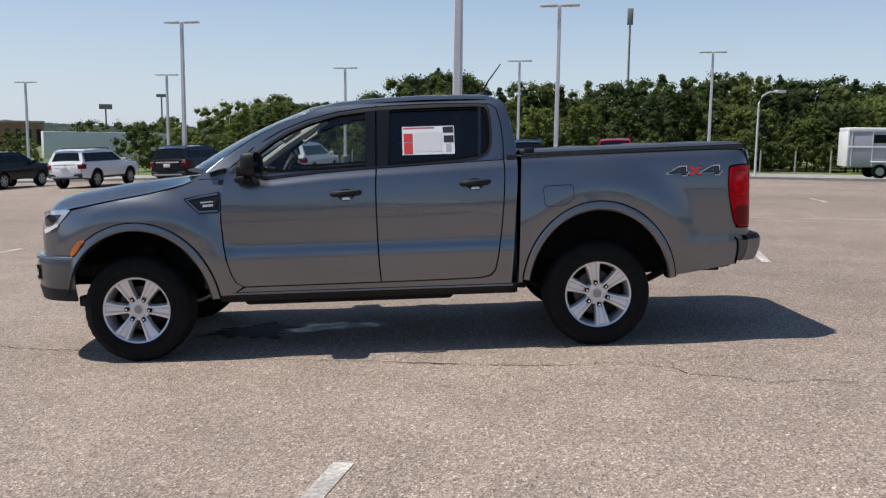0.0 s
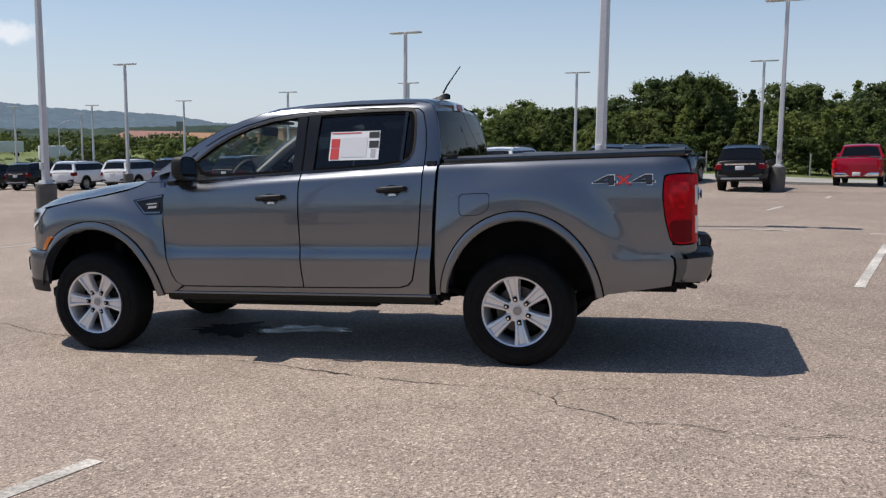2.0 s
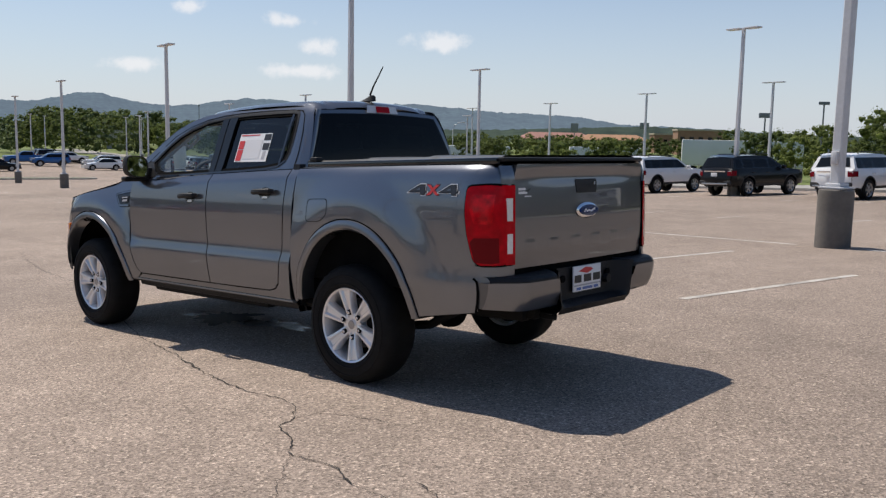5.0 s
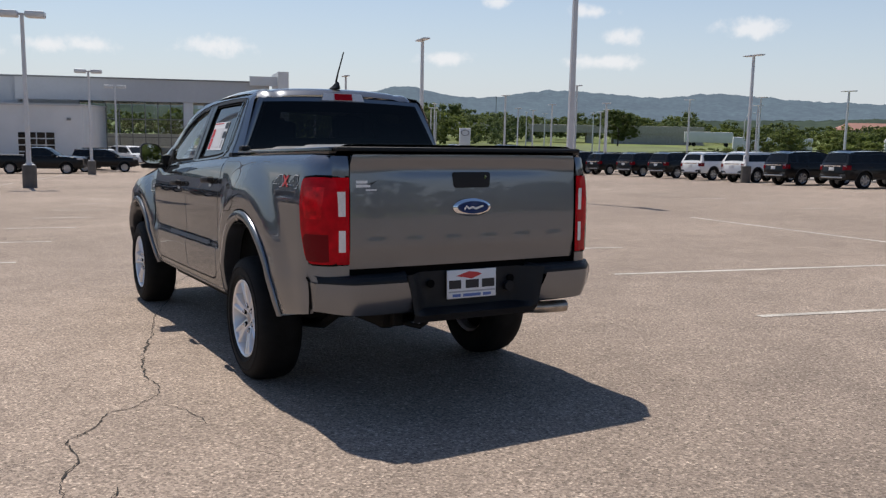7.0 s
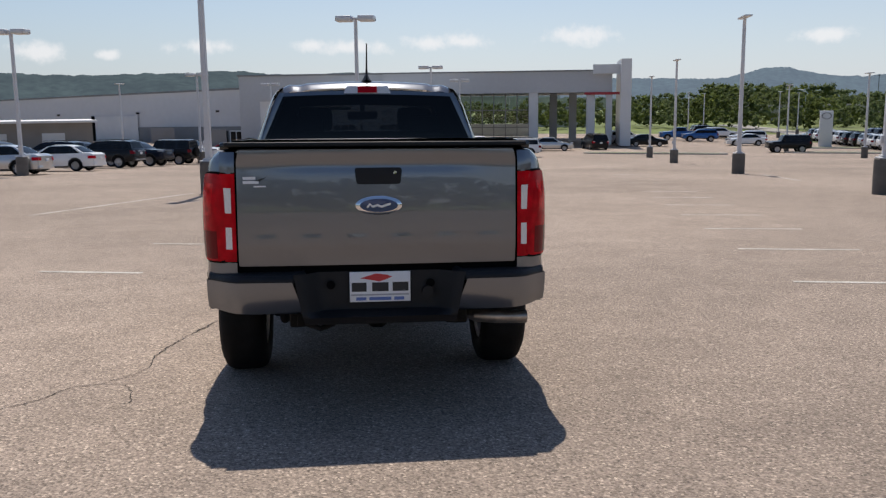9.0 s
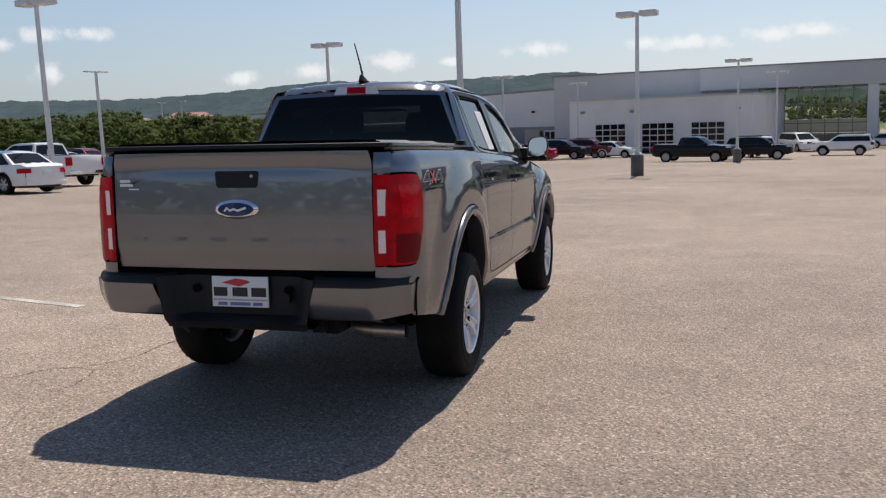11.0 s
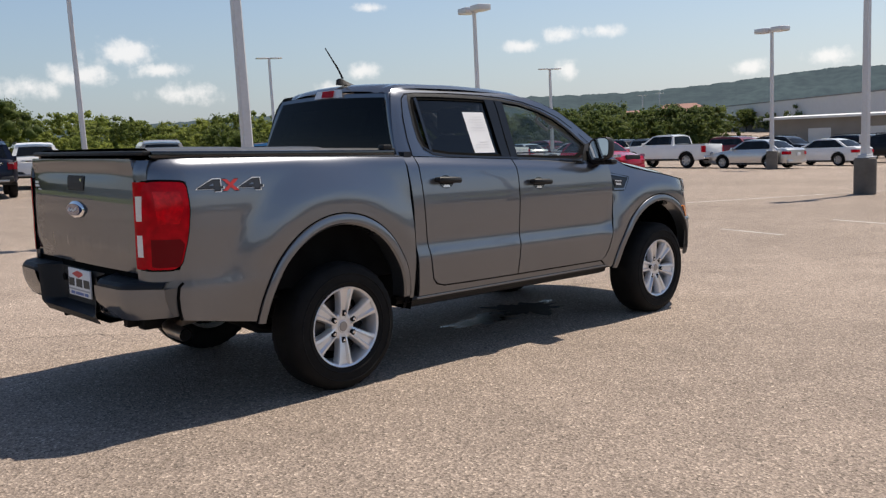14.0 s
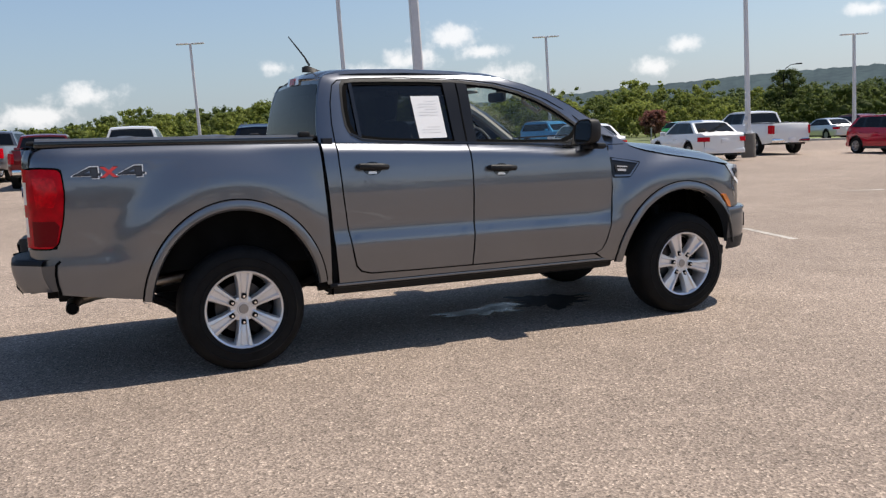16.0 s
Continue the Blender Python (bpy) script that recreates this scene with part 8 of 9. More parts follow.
# road bridge in the distance
bridge = tagged(empty("road_bridge"), "grey concrete road bridge on piers in the distance", "bridge")
b0, b1 = Vector(polar(155.0, 255)), Vector(polar(134.0, 255))
bd = (b1 - b0).normalized()
bn = Vector((-bd.y, bd.x)) * 5
def bridge_box(name, f0, f1, z0, z1, wide, m):
    bm = bmesh.new()
    a, b = b0 + (b1 - b0) * f0, b0 + (b1 - b0) * f1
    n = bn * wide
    cs = [a - n, b - n, b + n, a + n]
    lo = [bm.verts.new((p.x, p.y, z0)) for p in cs]
    hi = [bm.verts.new((p.x, p.y, z1)) for p in cs]
    bm.faces.new(lo[::-1])
    bm.faces.new(hi)
    for i in range(4):
        bm.faces.new((lo[i], lo[(i + 1) % 4], hi[(i + 1) % 4], hi[i]))
    bmesh.ops.recalc_face_normals(bm, faces=bm.faces[:])
    return part(name, bm, m, bridge, smooth=False)
bridge_box("deck", 0, 1, -1.2, 0.1, 1.0, M_CONCRETE)
bridge_box("parapet", 0, 1, 0.1, 0.9, 1.02, M_CONCRETE)
for f in (0.12, 0.30, 0.48, 0.66, 0.84):
    bridge_box("pier", f, f + 0.02, -4.5, -1.2, 0.8, M_CONCRETE)
bridge_box("abutment", 0.74, 1.0, -4.5, -1.2, 0.95, M_CONCRETE)

# tall sign masts: plain boards
def sign_mast(x, y, h, bw, bh, dark=True, name="sign_mast"):
    root = empty(name)
    part("mast", tube([(0, 0, -0.5), (0, 0, h)], [0.16 if h < 20 else 0.26, 0.12 if h < 20 else 0.2], 10), M_WALLDARK if dark else M_POLE, root)
    bm = bmesh.new()
    box(bm, -bw / 2, bw / 2, -0.2, 0.2, h - bh, h, 0.03)
    part("board", bm, M_WALLDARK if dark else M_WALLWHITE, root)
    root.matrix_basis = pose(x, y, ground_z(x, y), 0, 0, math.degrees(math.atan2(y, x)) + 90)
    return tagged(root, "tall sign mast with a plain %s board" % ("dark" if dark else "pale"), "sign")
sign_mast(39.7, 162.3, 26.6, 1.1, 3.0)
for az, d, h, bw, bh in ((111.3, 150, 9.0, 2.0, 0.8), (123.0, 260, 9.5, 2.2, 2.4), (118.6, 260, 10.0, 2.6, 1.8), (108.0, 150, 10.5, 1.6, 0.5), (147.0, 320, 14, 0.6, 0.4)):
    x, y = polar(az, d)
    sign_mast(x, y, h, bw, bh)
# the brand pylon at the entrance, kept blank but for a plain ring
x, y = -92.0, 56.5
py = tagged(empty("entrance_pylon"), "pale upright entrance pylon with a dark ring", "sign")
bm = bmesh.new()
box(bm, -0.72, 0.72, -0.25, 0.25, 0.0, 4.3, 0.05)
part("slab", bm, M_WALLWHITE, py)
bm = lathe([(0.50, -0.03), (0.62, -0.03), (0.62, 0.03), (0.50, 0.03), (0.50, -0.03)], 28)
o = part("ring", bm, M_WALLDARK, py)
o.location, o.scale = (0, -0.28, 3.7), (0.9, 1, 0.63)
py.matrix_basis = pose(x, y, ground_z(x, y), 0, 0, 66)

# curved street lamps along the roads
def street_lamp(x, y, h, turn, dark):
    root = empty("street_lamp")
    mt = M_FRAME if dark else M_POLE
    part("mast", tube([(0, 0, -0.3), (0, 0, h * 0.86), (0.25, 0, h * 0.95), (0.8, 0, h), (1.5, 0, h + 0.05)], [0.065, 0.05, 0.045, 0.04, 0.04], 8), mt, root)
    bm = bmesh.new()
    box(bm, 1.3, 2.0, -0.14, 0.14, h - 0.02, h + 0.12, 0.04)
    part("lantern", bm, mt, root)
    root.matrix_basis = pose(x, y, ground_z(x, y), 0, 0, turn)
    return tagged(root, "curved street lamp beside the road", "street lamp", "street lamps")
street_lamp(18.2, 39.7, 4.4, 30, False)
street_lamp(*polar(104.5, 110), 6.0, 30, False)
street_lamp(-72.8, -70.6, 7.4, 145, True)
street_lamp(*polar(131, 120), 7.0, 60, False)
street_lamp(*polar(150.5, 190), 8.0, 200, False)

# post fence along the northern road, and along the southern grass
def fence(pts, n, h, name):
    root = tagged(empty(name), "thin post and wire fence along the grass", "fence")
    P = [Vector(p) for p in pts]
    pt = []
    for i in range(n + 1):
        f = i / n * (len(P) - 1)
        k = min(len(P) - 2, int(f))
        pt.append(P[k] + (P[k + 1] - P[k]) * (f - k))
    first = None
    for p in pt:
        m = pose(p.x, p.y, ground_z(p.x, p.y) - 0.05)
        if first is None:
            first = part("post", tube([(0, 0, 0), (0, 0, h)], 0.05, 6), M_CONCRETE, root)
            first.matrix_basis = m
        else:
            share(first, m)
    for z in (0.35, 0.7, 1.0):
        if z * h < h + 0.1:
            part("wire", tube([(p.x, p.y, ground_z(p.x, p.y) + z * h - 0.05) for p in pt], 0.004, 4, False), M_FRAME, root)
    return root
fence([lot(-45, 40.5), lot(60, 40.5)], 52, 1.35, "wire_fence")
fence([lot(-35, -66), lot(70, -66)], 34, 1.2, "wire_fence")


# ---- woods, hedges and hills ----
ball = bmesh.new()
bmesh.ops.create_icosphere(ball, subdivisions=1, radius=1.0)
LUMP_V = np.array([v.co[:] for v in ball.verts])
ball.verts.index_update()
LUMP_F = np.array([[v.index for v in f.verts] for f in ball.faces])
ball.free()


def foliage(name, trees, seed, material, label, leaf=0.42, per=900, kind="stuff", many=1.0, conifer=0.0):
    """Crowns for trees given as (x, y, z, height, width): uneven lumps of foliage fringed with small leaves, with gaps."""
    rng = np.random.default_rng(seed)
    bv, bf = LUMP_V, LUMP_F
    verts, quads, tris = [], [], []
    base = 0
    for x, y, z, h, w in trees:
        nb = int(rng.integers(44, 60) * many)
        cz = rng.uniform(0.05, 1.0, nb) ** 0.8
        if rng.random() < conifer:
            # a pointed crown, widest low down
            w = min(w, 0.50 * h)
            rad = w / 2 * np.clip(1.02 - cz, 0.02, 1) ** 0.8 * rng.uniform(0.35, 1.0, nb)
            br = rng.uniform(0.08, 0.13, nb) * w * (1.25 - 0.8 * cz)
        else:
            lean = rng.uniform(0.40, 0.56)
            rad = w / 2 * np.sqrt(np.clip(1 - ((cz - lean) / 0.62) ** 2, 0.03, 1)) * rng.uniform(0.25, 1.0, nb)
            br = rng.uniform(0.065, 0.135, nb) * w * (1.2 - 0.45 * cz)
        th = rng.uniform(0, 2 * math.pi, nb)
        bl = np.stack([x + rad * np.cos(th), y + rad * np.sin(th), z + np.minimum(h * (0.06 + 0.94 * cz), h - br * 0.75)], 1)
        for k in range(nb):
            jig = 1 + rng.normal(size=(len(bv), 1)) * 0.22
            v = bl[k] + bv * jig * br[k] * 0.66 * np.array([1, 1, 0.82])
            verts.append(v)
            tris.append(bf + base)
            base += len(v)
        n = int(per * (0.5 + 0.5 * w / 5))
        which = rng.integers(0, nb, n)
        d = rng.normal(size=(n, 3))
        d[:, 2] += 0.35
        d /= np.linalg.norm(d, axis=1)[:, None]
        c = bl[which] + d * (br[which] * rng.uniform(0.58, 1.42, n))[:, None] * np.array([1, 1, 0.85])
        nrm = d * 1.0 + rng.normal(size=(n, 3)) * 0.55
        nrm /= np.linalg.norm(nrm, axis=1)[:, None]
        a = np.cross(nrm, rng.normal(size=(n, 3)))
        a /= np.linalg.norm(a, axis=1)[:, None]
        b = np.cross(nrm, a)
        s = leaf * rng.uniform(0.5, 1.2, n)[:, None]
        verts.append(np.stack([c - a * s * 0.5, c + b * s * 0.35, c + a * s * 0.5, c - b * s * 0.35], 1).reshape(-1, 3))
        quads.append(np.arange(n * 4).reshape(n, 4) + base)
        base += n * 4
    V, Q, T = np.concatenate(verts), np.concatenate(quads), np.concatenate(tris)
    me = bpy.data.meshes.new(name)
    me.vertices.add(len(V))
    me.vertices.foreach_set("co", V.ravel())
    me.loops.add(Q.size + T.size)
    me.loops.foreach_set("vertex_index", np.concatenate([Q.ravel(), T.ravel()]))
    me.polygons.add(len(Q) + len(T))
    me.polygons.foreach_set("loop_start", np.concatenate([np.arange(len(Q)) * 4, Q.size + np.arange(len(T)) * 3]))
    me.polygons.foreach_set("loop_total", np.concatenate([np.full(len(Q), 4), np.full(len(T), 3)]))
    me.polygons.foreach_set("use_smooth", np.ones(len(Q) + len(T), dtype=bool))
    me.update()
    me.validate()
    me.materials.append(material)
    ob = new(name, me)
    return tagged(ob, label, kind=kind) if kind else ob


def mixed_woods(name, trees, seed, materials, label, leaf, per, many=1.0, conifer=0.0):
    """A wood of several kinds of tree: each kind is one object with its own leaf colour."""
    rng = random.Random(seed)
    sorts = [rng.randrange(len(materials)) for t in trees]
    for k, m in enumerate(materials):
        foliage(name, [t for t, q in zip(trees, sorts) if q == k], seed + k, m, label, leaf, per, "stuff", many, conifer if k == 0 else conifer * 0.3)


def trunks(name, trees, label):
    bm = bmesh.new()
    for x, y, z, h, w in trees:
        join(bm, tube([(x, y, z - 0.3), (x + 0.1, y, z + h * 0.35), (x - 0.1, y + 0.1, z + h * 0.75)], [0.03 * h * 0.6, 0.02 * h * 0.6, 0.006 * h], 5, False))
    return tagged(part(name, bm, M_BARK), label, kind="stuff")


def scatter(n, seed, region, hmin, hmax, wmin, wmax):
    """Trees spread over a stretch of the plan given by a function of two numbers from 0 to 1."""
    rng = random.Random(seed)
    res = []
    for i in range(n):
        x, y = region((i + rng.random()) / n, rng.random())
        h = rng.uniform(hmin, hmax)
        res.append((x, y, ground_z(x, y) - 0.1, h, rng.uniform(wmin, wmax) * (0.7 + 0.3 * h / hmax)))
    return res


def crest_wood(n, seed, region, table, low, high, wide, eye=(4.0, -2.0, 1.5), skip=0.0, least=0.8):
    """Trees over a stretch of the plan, as tall as the wood's skyline (degrees by bearing) allows."""
    rng = random.Random(seed)
    az, el = [a for a, _ in table], [e for _, e in table]
    res = []
    for i in range(n):
        x, y = region((i + rng.random()) / n, rng.random())
        gap, f, g = rng.random(), rng.uniform(low, high), rng.uniform(*wide)
        if gap < skip:
            continue
        dx, dy = x - eye[0], y - eye[1]
        e = float(np.interp(math.degrees(math.atan2(dy, dx)) % 360, az, el))
        z = ground_z(x, y) - 0.1
        h = max(least, (eye[2] + math.tan(radians(e)) * math.hypot(dx, dy) - z) * f)
        res.append((x, y, z, h, min(g * h, 1.35 * h + 0.6)))
    return res


NORTH_EYE, SOUTH_EYE = (2.1, -6.6, 1.55), (4.1, 5.3, 1.5)
NORTH_LINE = [(50, 3.2), (62, 3.25), (65, 3.7), (67.5, 3.6), (70, 4.0), (74.7, 4.25), (77, 3.8), (79, 3.3), (82.5, 3.3), (85, 3.45), (87.4, 2.85), (88.6, 3.4), (90, 4.4), (91.6, 4.0), (93, 3.0), (94, 2.8), (95.6, 2.0), (97.3, 2.1), (99.3, 1.9), (100.4, 2.7), (101.2, 1.7), (101.8, 2.3), (103, 1.8), (104.5, 1.3), (106.7, 0.9), (110.5, 0.7), (114, 0.1), (130, -0.1)]
north = crest_wood(90, 1, lambda f, g: lot(26 - 76 * f, 45 + 4 * g), NORTH_LINE, 0.55, 0.85, (0.65, 0.95), NORTH_EYE) + crest_wood(84, 2, lambda f, g: lot(30 - 84 * f, 51 + 7 * g), NORTH_LINE, 0.78, 1.0, (0.7, 0.95), NORTH_EYE) + crest_wood(50, 3, lambda f, g: lot(32 - 90 * f, 61 + 9 * g), NORTH_LINE, 0.90, 1.06, (0.7, 0.95), NORTH_EYE)
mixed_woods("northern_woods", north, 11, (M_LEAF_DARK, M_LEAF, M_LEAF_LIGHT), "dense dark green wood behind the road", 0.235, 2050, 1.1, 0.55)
foliage("northern_undergrowth", crest_wood(90, 4, lambda f, g: lot(28 - 80 * f, 43 + 3 * g), NORTH_LINE, 0.22, 0.45, (0.9, 1.5), NORTH_EYE), 12, M_LEAF, "green undergrowth along the wood's edge", 0.20, 700, many=0.6)
trunks("northern_trunks", north[:90], "thin trunks at the wood's edge")
mixed_woods("eastern_woods", scatter(80, 5, lambda f, g: (38 + 22 * g, 62 - 130 * f), 4.0, 6.5, 5.0, 8.0), 13, (M_LEAF,), "wood on the far eastern side", 0.5, 320, 0.5)
hedge = crest_wood(55, 6, lambda f, g: lot(28 + 62 * f, 46 + 9 * g), NORTH_LINE, 0.30, 0.95, (0.9, 1.5), NORTH_EYE, 0.52) + crest_wood(50, 7, lambda f, g: polar(97 + 28 * f, 105 + 60 * g), NORTH_LINE, 0.6, 1.05, (0.9, 1.4), NORTH_EYE, 0.30)
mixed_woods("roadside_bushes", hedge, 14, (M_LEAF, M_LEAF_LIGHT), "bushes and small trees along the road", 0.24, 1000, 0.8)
WEST_LINE = [(112, 0.1), (119, 0.1), (125, 0.2), (128.6, 0.35), (131, 0.1), (134, 0.4), (135.3, 0.9), (136.3, 0.2), (138.5, 0.7), (139.6, 0.9), (141.2, 0.8), (142.5, 0.35), (145, 0.4), (148, 0.8), (150, 1.1), (152.5, 1.2), (154.2, 1.5), (156.2, 1.2), (158, 0.8), (162, 0.6), (170, 0.4)]
west = crest_wood(80, 8, lambda f, g: polar(145 + 27 * f, 175 + 60 * g), WEST_LINE, 0.55, 1.0, (0.7, 1.1)) + crest_wood(120, 9, lambda f, g: polar(119 + 38 * f, 265 + 60 * g), WEST_LINE, 0.55, 1.0, (0.9, 1.5)) + scatter(20, 19, lambda f, g: polar(119 + 16 * f, 150 + 40 * g), 0.9, 1.8, 2.0, 4.0) + crest_wood(50, 20, lambda f, g: polar(112 + 45 * f, 340 + 160 * g), WEST_LINE, 0.7, 1.0, (0.8, 1.3))
mixed_woods("western_trees", west, 15, (M_LEAF_FAR, M_LEAF_FAR, M_LEAF_LIGHT, M_LEAF), "trees beyond the far parking rows", 0.62, 300, 0.62)
SOUTH_LINE = [(216, 0.6), (222, 1.3), (225, 0.75), (228.3, 0.95), (231.6, 1.35), (233.3, 1.7), (235.8, 1.55), (239, 1.3), (242.4, 1.3), (244.1, 1.45), (247.5, 1.9), (250.5, 1.75), (252.5, 2.3), (255.3, 2.2), (258.6, 1.9), (261, 1.9), (263.5, 1.7), (264.8, 2.1), (267, 1.5), (270, 1.3), (273, 1.3), (290, 1.2)]
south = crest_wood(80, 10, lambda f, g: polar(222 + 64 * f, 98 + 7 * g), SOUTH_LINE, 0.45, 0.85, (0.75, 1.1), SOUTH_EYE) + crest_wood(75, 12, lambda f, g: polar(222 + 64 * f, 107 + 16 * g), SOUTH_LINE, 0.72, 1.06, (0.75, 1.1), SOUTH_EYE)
# the lighter leaves here carry sunlight in their colour
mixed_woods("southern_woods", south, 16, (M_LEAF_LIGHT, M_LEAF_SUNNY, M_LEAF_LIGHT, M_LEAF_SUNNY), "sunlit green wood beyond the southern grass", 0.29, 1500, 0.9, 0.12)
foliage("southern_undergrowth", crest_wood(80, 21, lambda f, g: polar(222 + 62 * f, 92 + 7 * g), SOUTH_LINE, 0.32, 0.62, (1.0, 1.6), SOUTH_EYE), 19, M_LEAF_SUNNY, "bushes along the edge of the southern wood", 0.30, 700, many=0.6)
foliage("southern_hedge", crest_wood(60, 22, lambda f, g: polar(206 + 17 * f, 96 + 30 * g), [(200, 0.3), (211, 0.35), (215, 0.65), (219, 0.75), (224, 0.9)], 0.6, 1.0, (1.0, 1.6), SOUTH_EYE), 20, M_LEAF, "dark bushes beyond the southern rows", 0.34, 500, many=0.6)
SOUTH_FAR = [(200, 0.25), (208, 0.25), (210.8, 0.4), (213, 0.65), (215, 1.0), (217, 0.75), (220, 0.65), (226, 0.75), (234, 0.85)]
foliage("southern_far_trees", crest_wood(150, 13, lambda f, g: polar(202 + 32 * f, 140 + 120 * g), SOUTH_FAR, 0.55, 1.05, (0.9, 1.4), SOUTH_EYE, 0.05), 17, M_LEAF_FAR, "trees round the far houses", 0.50, 340, many=0.5)
foliage("hedge_far_south", crest_wood(50, 14, lambda f, g: polar(256 + 36 * f, 150 + 40 * g), SOUTH_LINE, 0.85, 1.0, (0.9, 1.4), SOUTH_EYE), 18, M_LEAF_FAR, "far wooded rise to the south", 0.55, 350, many=0.5)


def tree(x, y, h, w, seed, material, label):
    """A single tree: tapered trunk with limbs, and a crown of leaves."""
    rng = random.Random(seed)
    root = tagged(empty("tree"), label, "tree", "single trees")
    z = ground_z(x, y)
    bm = tube([(0, 0, -0.2), (0.1, 0, h * 0.3), (0, 0.1, h * 0.6), (0.1, 0, h * 0.9)], [0.05 * h * 0.5, 0.035 * h * 0.5, 0.02 * h * 0.5, 0.01], 8, False)
    for k in range(7):
        a, z0 = rng.uniform(0, 6.28), h * rng.uniform(0.25, 0.7)
        join(bm, tube([(0, 0, z0), (w * 0.2 * math.cos(a), w * 0.2 * math.sin(a), z0 + h * 0.10), (w * 0.38 * math.cos(a), w * 0.38 * math.sin(a), z0 + h * 0.2)], [0.012 * h, 0.008 * h, 0.003 * h], 5, False))
    part("trunk", bm, M_BARK, root)
    c = foliage("crown", [(0, 0, h * 0.12, h * 0.88, w), (0.15 * w, 0.1 * w, h * 0.15, h * 0.78, w * 0.8)], seed, material, "", 0.20, 3200, "", 1.3)
    c.parent = root
    root.matrix_basis = pose(x, y, z)
    return root


for az, d, h, w, sd, mt, lb in ((252.3, 92, 6.6, 8.5, 31, M_LEAF, "broad dark green tree standing above the wood"), (221.6, 105, 7.0, 5.0, 32, M_LEAF, "tall dark tree beyond the parking rows"), (100.6, 82, 5.6, 4.4, 33, M_LEAF, "upright tree above the roadside bushes"), (102.2, 78, 5.6, 4.0, 34, M_LEAF, "upright tree at the end of the wood"), (91.0, 62, 6.6, 6.0, 35, M_LEAF, "tall tree at the wood's edge"), (139.0, 200, 8.5, 9.0, 36, M_LEAF, "round tree near the bridge"), (128.6, 130, 4.6, 5.5, 37, M_LEAF_LIGHT, "round bright green tree by the road"), (237.0, 88, 3.2, 3.4, 38, M_LEAF_LIGHT, "small bright green tree on the grass"), (205.5, 170, 4.2, 4.4, 39, M_LEAF_LIGHT, "small round tree on the slope")):
    x, y = polar(az, d)
    tree(x, y, h, w, sd, mt, lb)
x, y = polar(228.5, 76)
tree(x, y, 2.6, 2.6, 41, leaf_material("pink_blossom", (0.10, 0.09, 0.04), (0.36, 0.12, 0.13)), "small crape myrtle with pink blossom on the grass")

# grassy banks beyond the lot
def bank(name, az0, az1, d0, d1, rise, material, label):
    bm = grid(lambda u, v: (lambda p: (p[0], p[1], ground_z(*p) - 0.06 + rise * sstep(0, 1, v)))(polar(az0 + (az1 - az0) * u, d0 + (d1 - d0) * v)), 24, 8)
    return tagged(part(name, bm, material), label, kind="structure")
M_LAWN = mat("bright_lawn", (0.115, 0.142, 0.050), 0.95, var=0.2, scale=0.08, fine=0.2, fine_scale=2.0)
bank("grass_bank_north", 116, 150, 115, 190, 0.8, M_LAWN, "bright mown bank below the bridge")
bank("grass_bank_south", 208, 224, 120, 240, 1.6, M_GRASS, "bright mown slope by the far houses")
bank("grass_bank_west", 98, 116, 120, 230, 2.2, M_LAWN, "mown slope beyond the bushes")
bank("grass_verge_south", 224, 292, 62, 97, 0.1, M_LAWN, "sunlit mown grass beyond the lot")


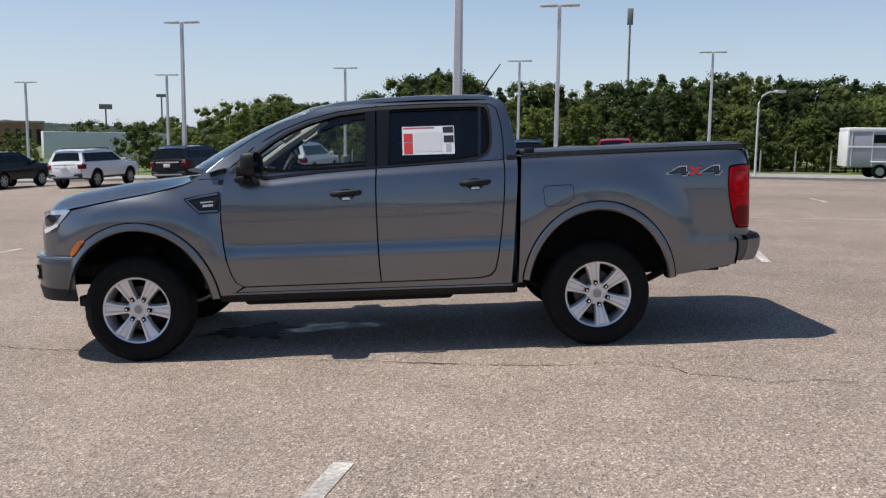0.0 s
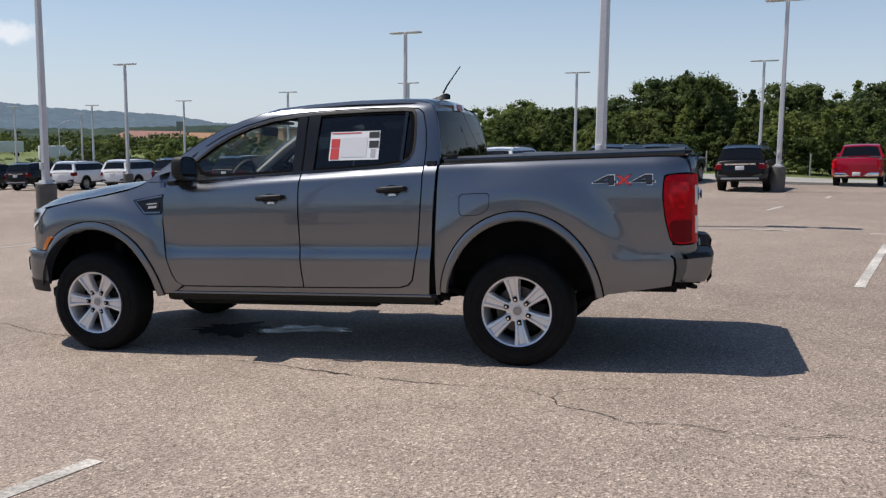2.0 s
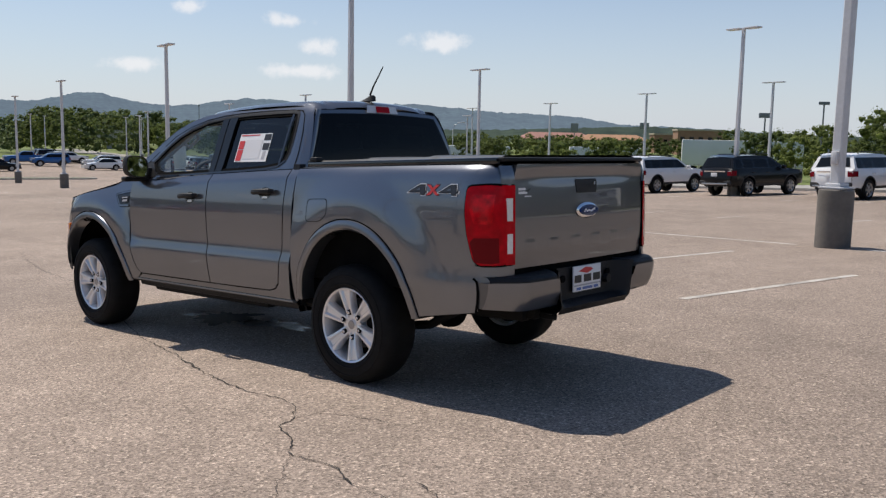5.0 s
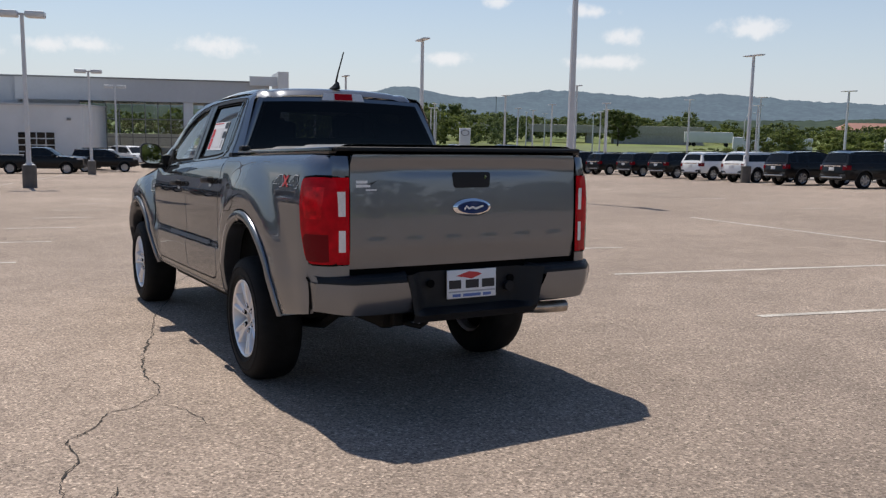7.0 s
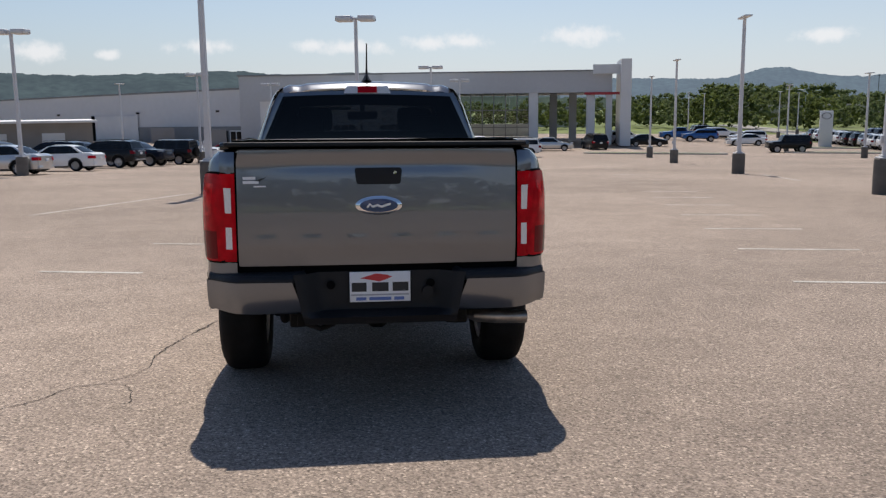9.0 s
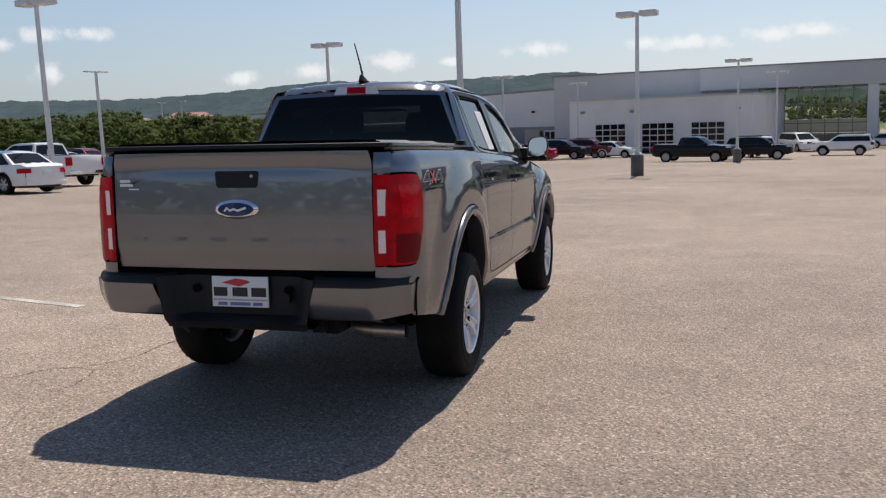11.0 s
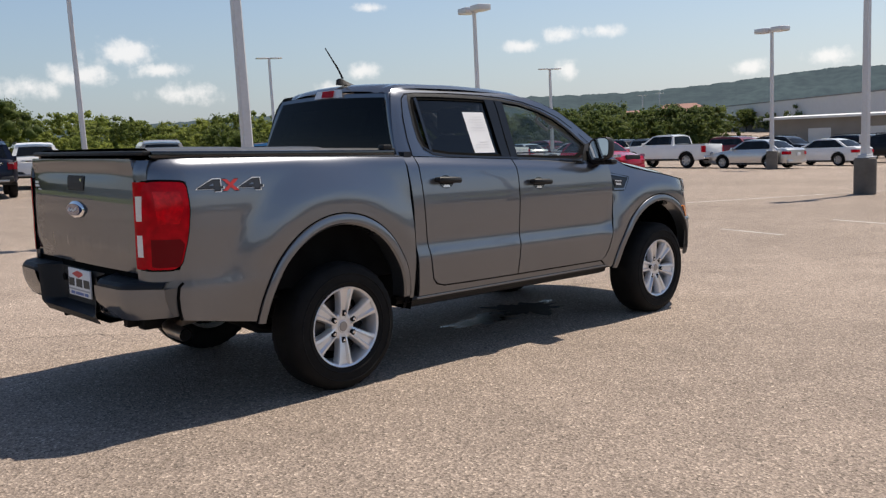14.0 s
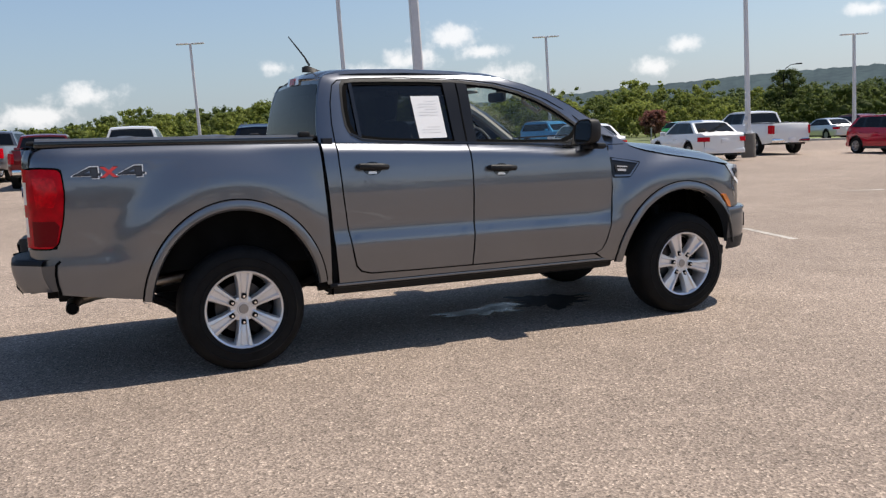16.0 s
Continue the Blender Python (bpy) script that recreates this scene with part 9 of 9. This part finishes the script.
def hills(name, d, table, color, haze_glow, label, seed, rough=0.08):
    """A wooded ridge far off: crest heights in degrees above the level, by bearing."""
    prof = smooth_table([a for a, _ in table], [e for _, e in table], 1.2, 800)
    a0, a1 = table[0][0], table[-1][0]
    n = int((a1 - a0) * 16)
    def pt(u, v):
        az = a0 + (a1 - a0) * u
        el = prof(az) + rough * noise.fractal(Vector((az * 1.4, seed, 0)), 1.0, 2.0, 4) 
        el += (0.024 * noise.noise(Vector((az * 11, seed, 5))) + 0.028 * noise.noise(Vector((az * 40, seed, 5)))) * sstep(0.82, 1.0, v)
        x, y = polar(az, d * (0.86 + 0.14 * v))
        crest = math.tan(radians(el)) * d + 1.6
        fold = 0.05 * crest * noise.noise(Vector((az * 0.5, v * 3, seed))) * math.sin(math.pi * v)
        return (x, y, -8 + (crest + 8) * v ** 0.8 + fold * 3)
    bm = grid(pt, n, 14)
    m = mat(name + "_hazy_forest", color, 1.0, var=0.30, scale=0.010, fine=0.45, fine_scale=0.045, spec=0.0)
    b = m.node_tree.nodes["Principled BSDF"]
    # distance haze is put in as a faint bluish emission over the forest colour
    b.inputs["Emission Color"].default_value = (*haze_glow, 1)
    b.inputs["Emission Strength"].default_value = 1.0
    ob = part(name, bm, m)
    return tagged(ob, label, kind="structure")


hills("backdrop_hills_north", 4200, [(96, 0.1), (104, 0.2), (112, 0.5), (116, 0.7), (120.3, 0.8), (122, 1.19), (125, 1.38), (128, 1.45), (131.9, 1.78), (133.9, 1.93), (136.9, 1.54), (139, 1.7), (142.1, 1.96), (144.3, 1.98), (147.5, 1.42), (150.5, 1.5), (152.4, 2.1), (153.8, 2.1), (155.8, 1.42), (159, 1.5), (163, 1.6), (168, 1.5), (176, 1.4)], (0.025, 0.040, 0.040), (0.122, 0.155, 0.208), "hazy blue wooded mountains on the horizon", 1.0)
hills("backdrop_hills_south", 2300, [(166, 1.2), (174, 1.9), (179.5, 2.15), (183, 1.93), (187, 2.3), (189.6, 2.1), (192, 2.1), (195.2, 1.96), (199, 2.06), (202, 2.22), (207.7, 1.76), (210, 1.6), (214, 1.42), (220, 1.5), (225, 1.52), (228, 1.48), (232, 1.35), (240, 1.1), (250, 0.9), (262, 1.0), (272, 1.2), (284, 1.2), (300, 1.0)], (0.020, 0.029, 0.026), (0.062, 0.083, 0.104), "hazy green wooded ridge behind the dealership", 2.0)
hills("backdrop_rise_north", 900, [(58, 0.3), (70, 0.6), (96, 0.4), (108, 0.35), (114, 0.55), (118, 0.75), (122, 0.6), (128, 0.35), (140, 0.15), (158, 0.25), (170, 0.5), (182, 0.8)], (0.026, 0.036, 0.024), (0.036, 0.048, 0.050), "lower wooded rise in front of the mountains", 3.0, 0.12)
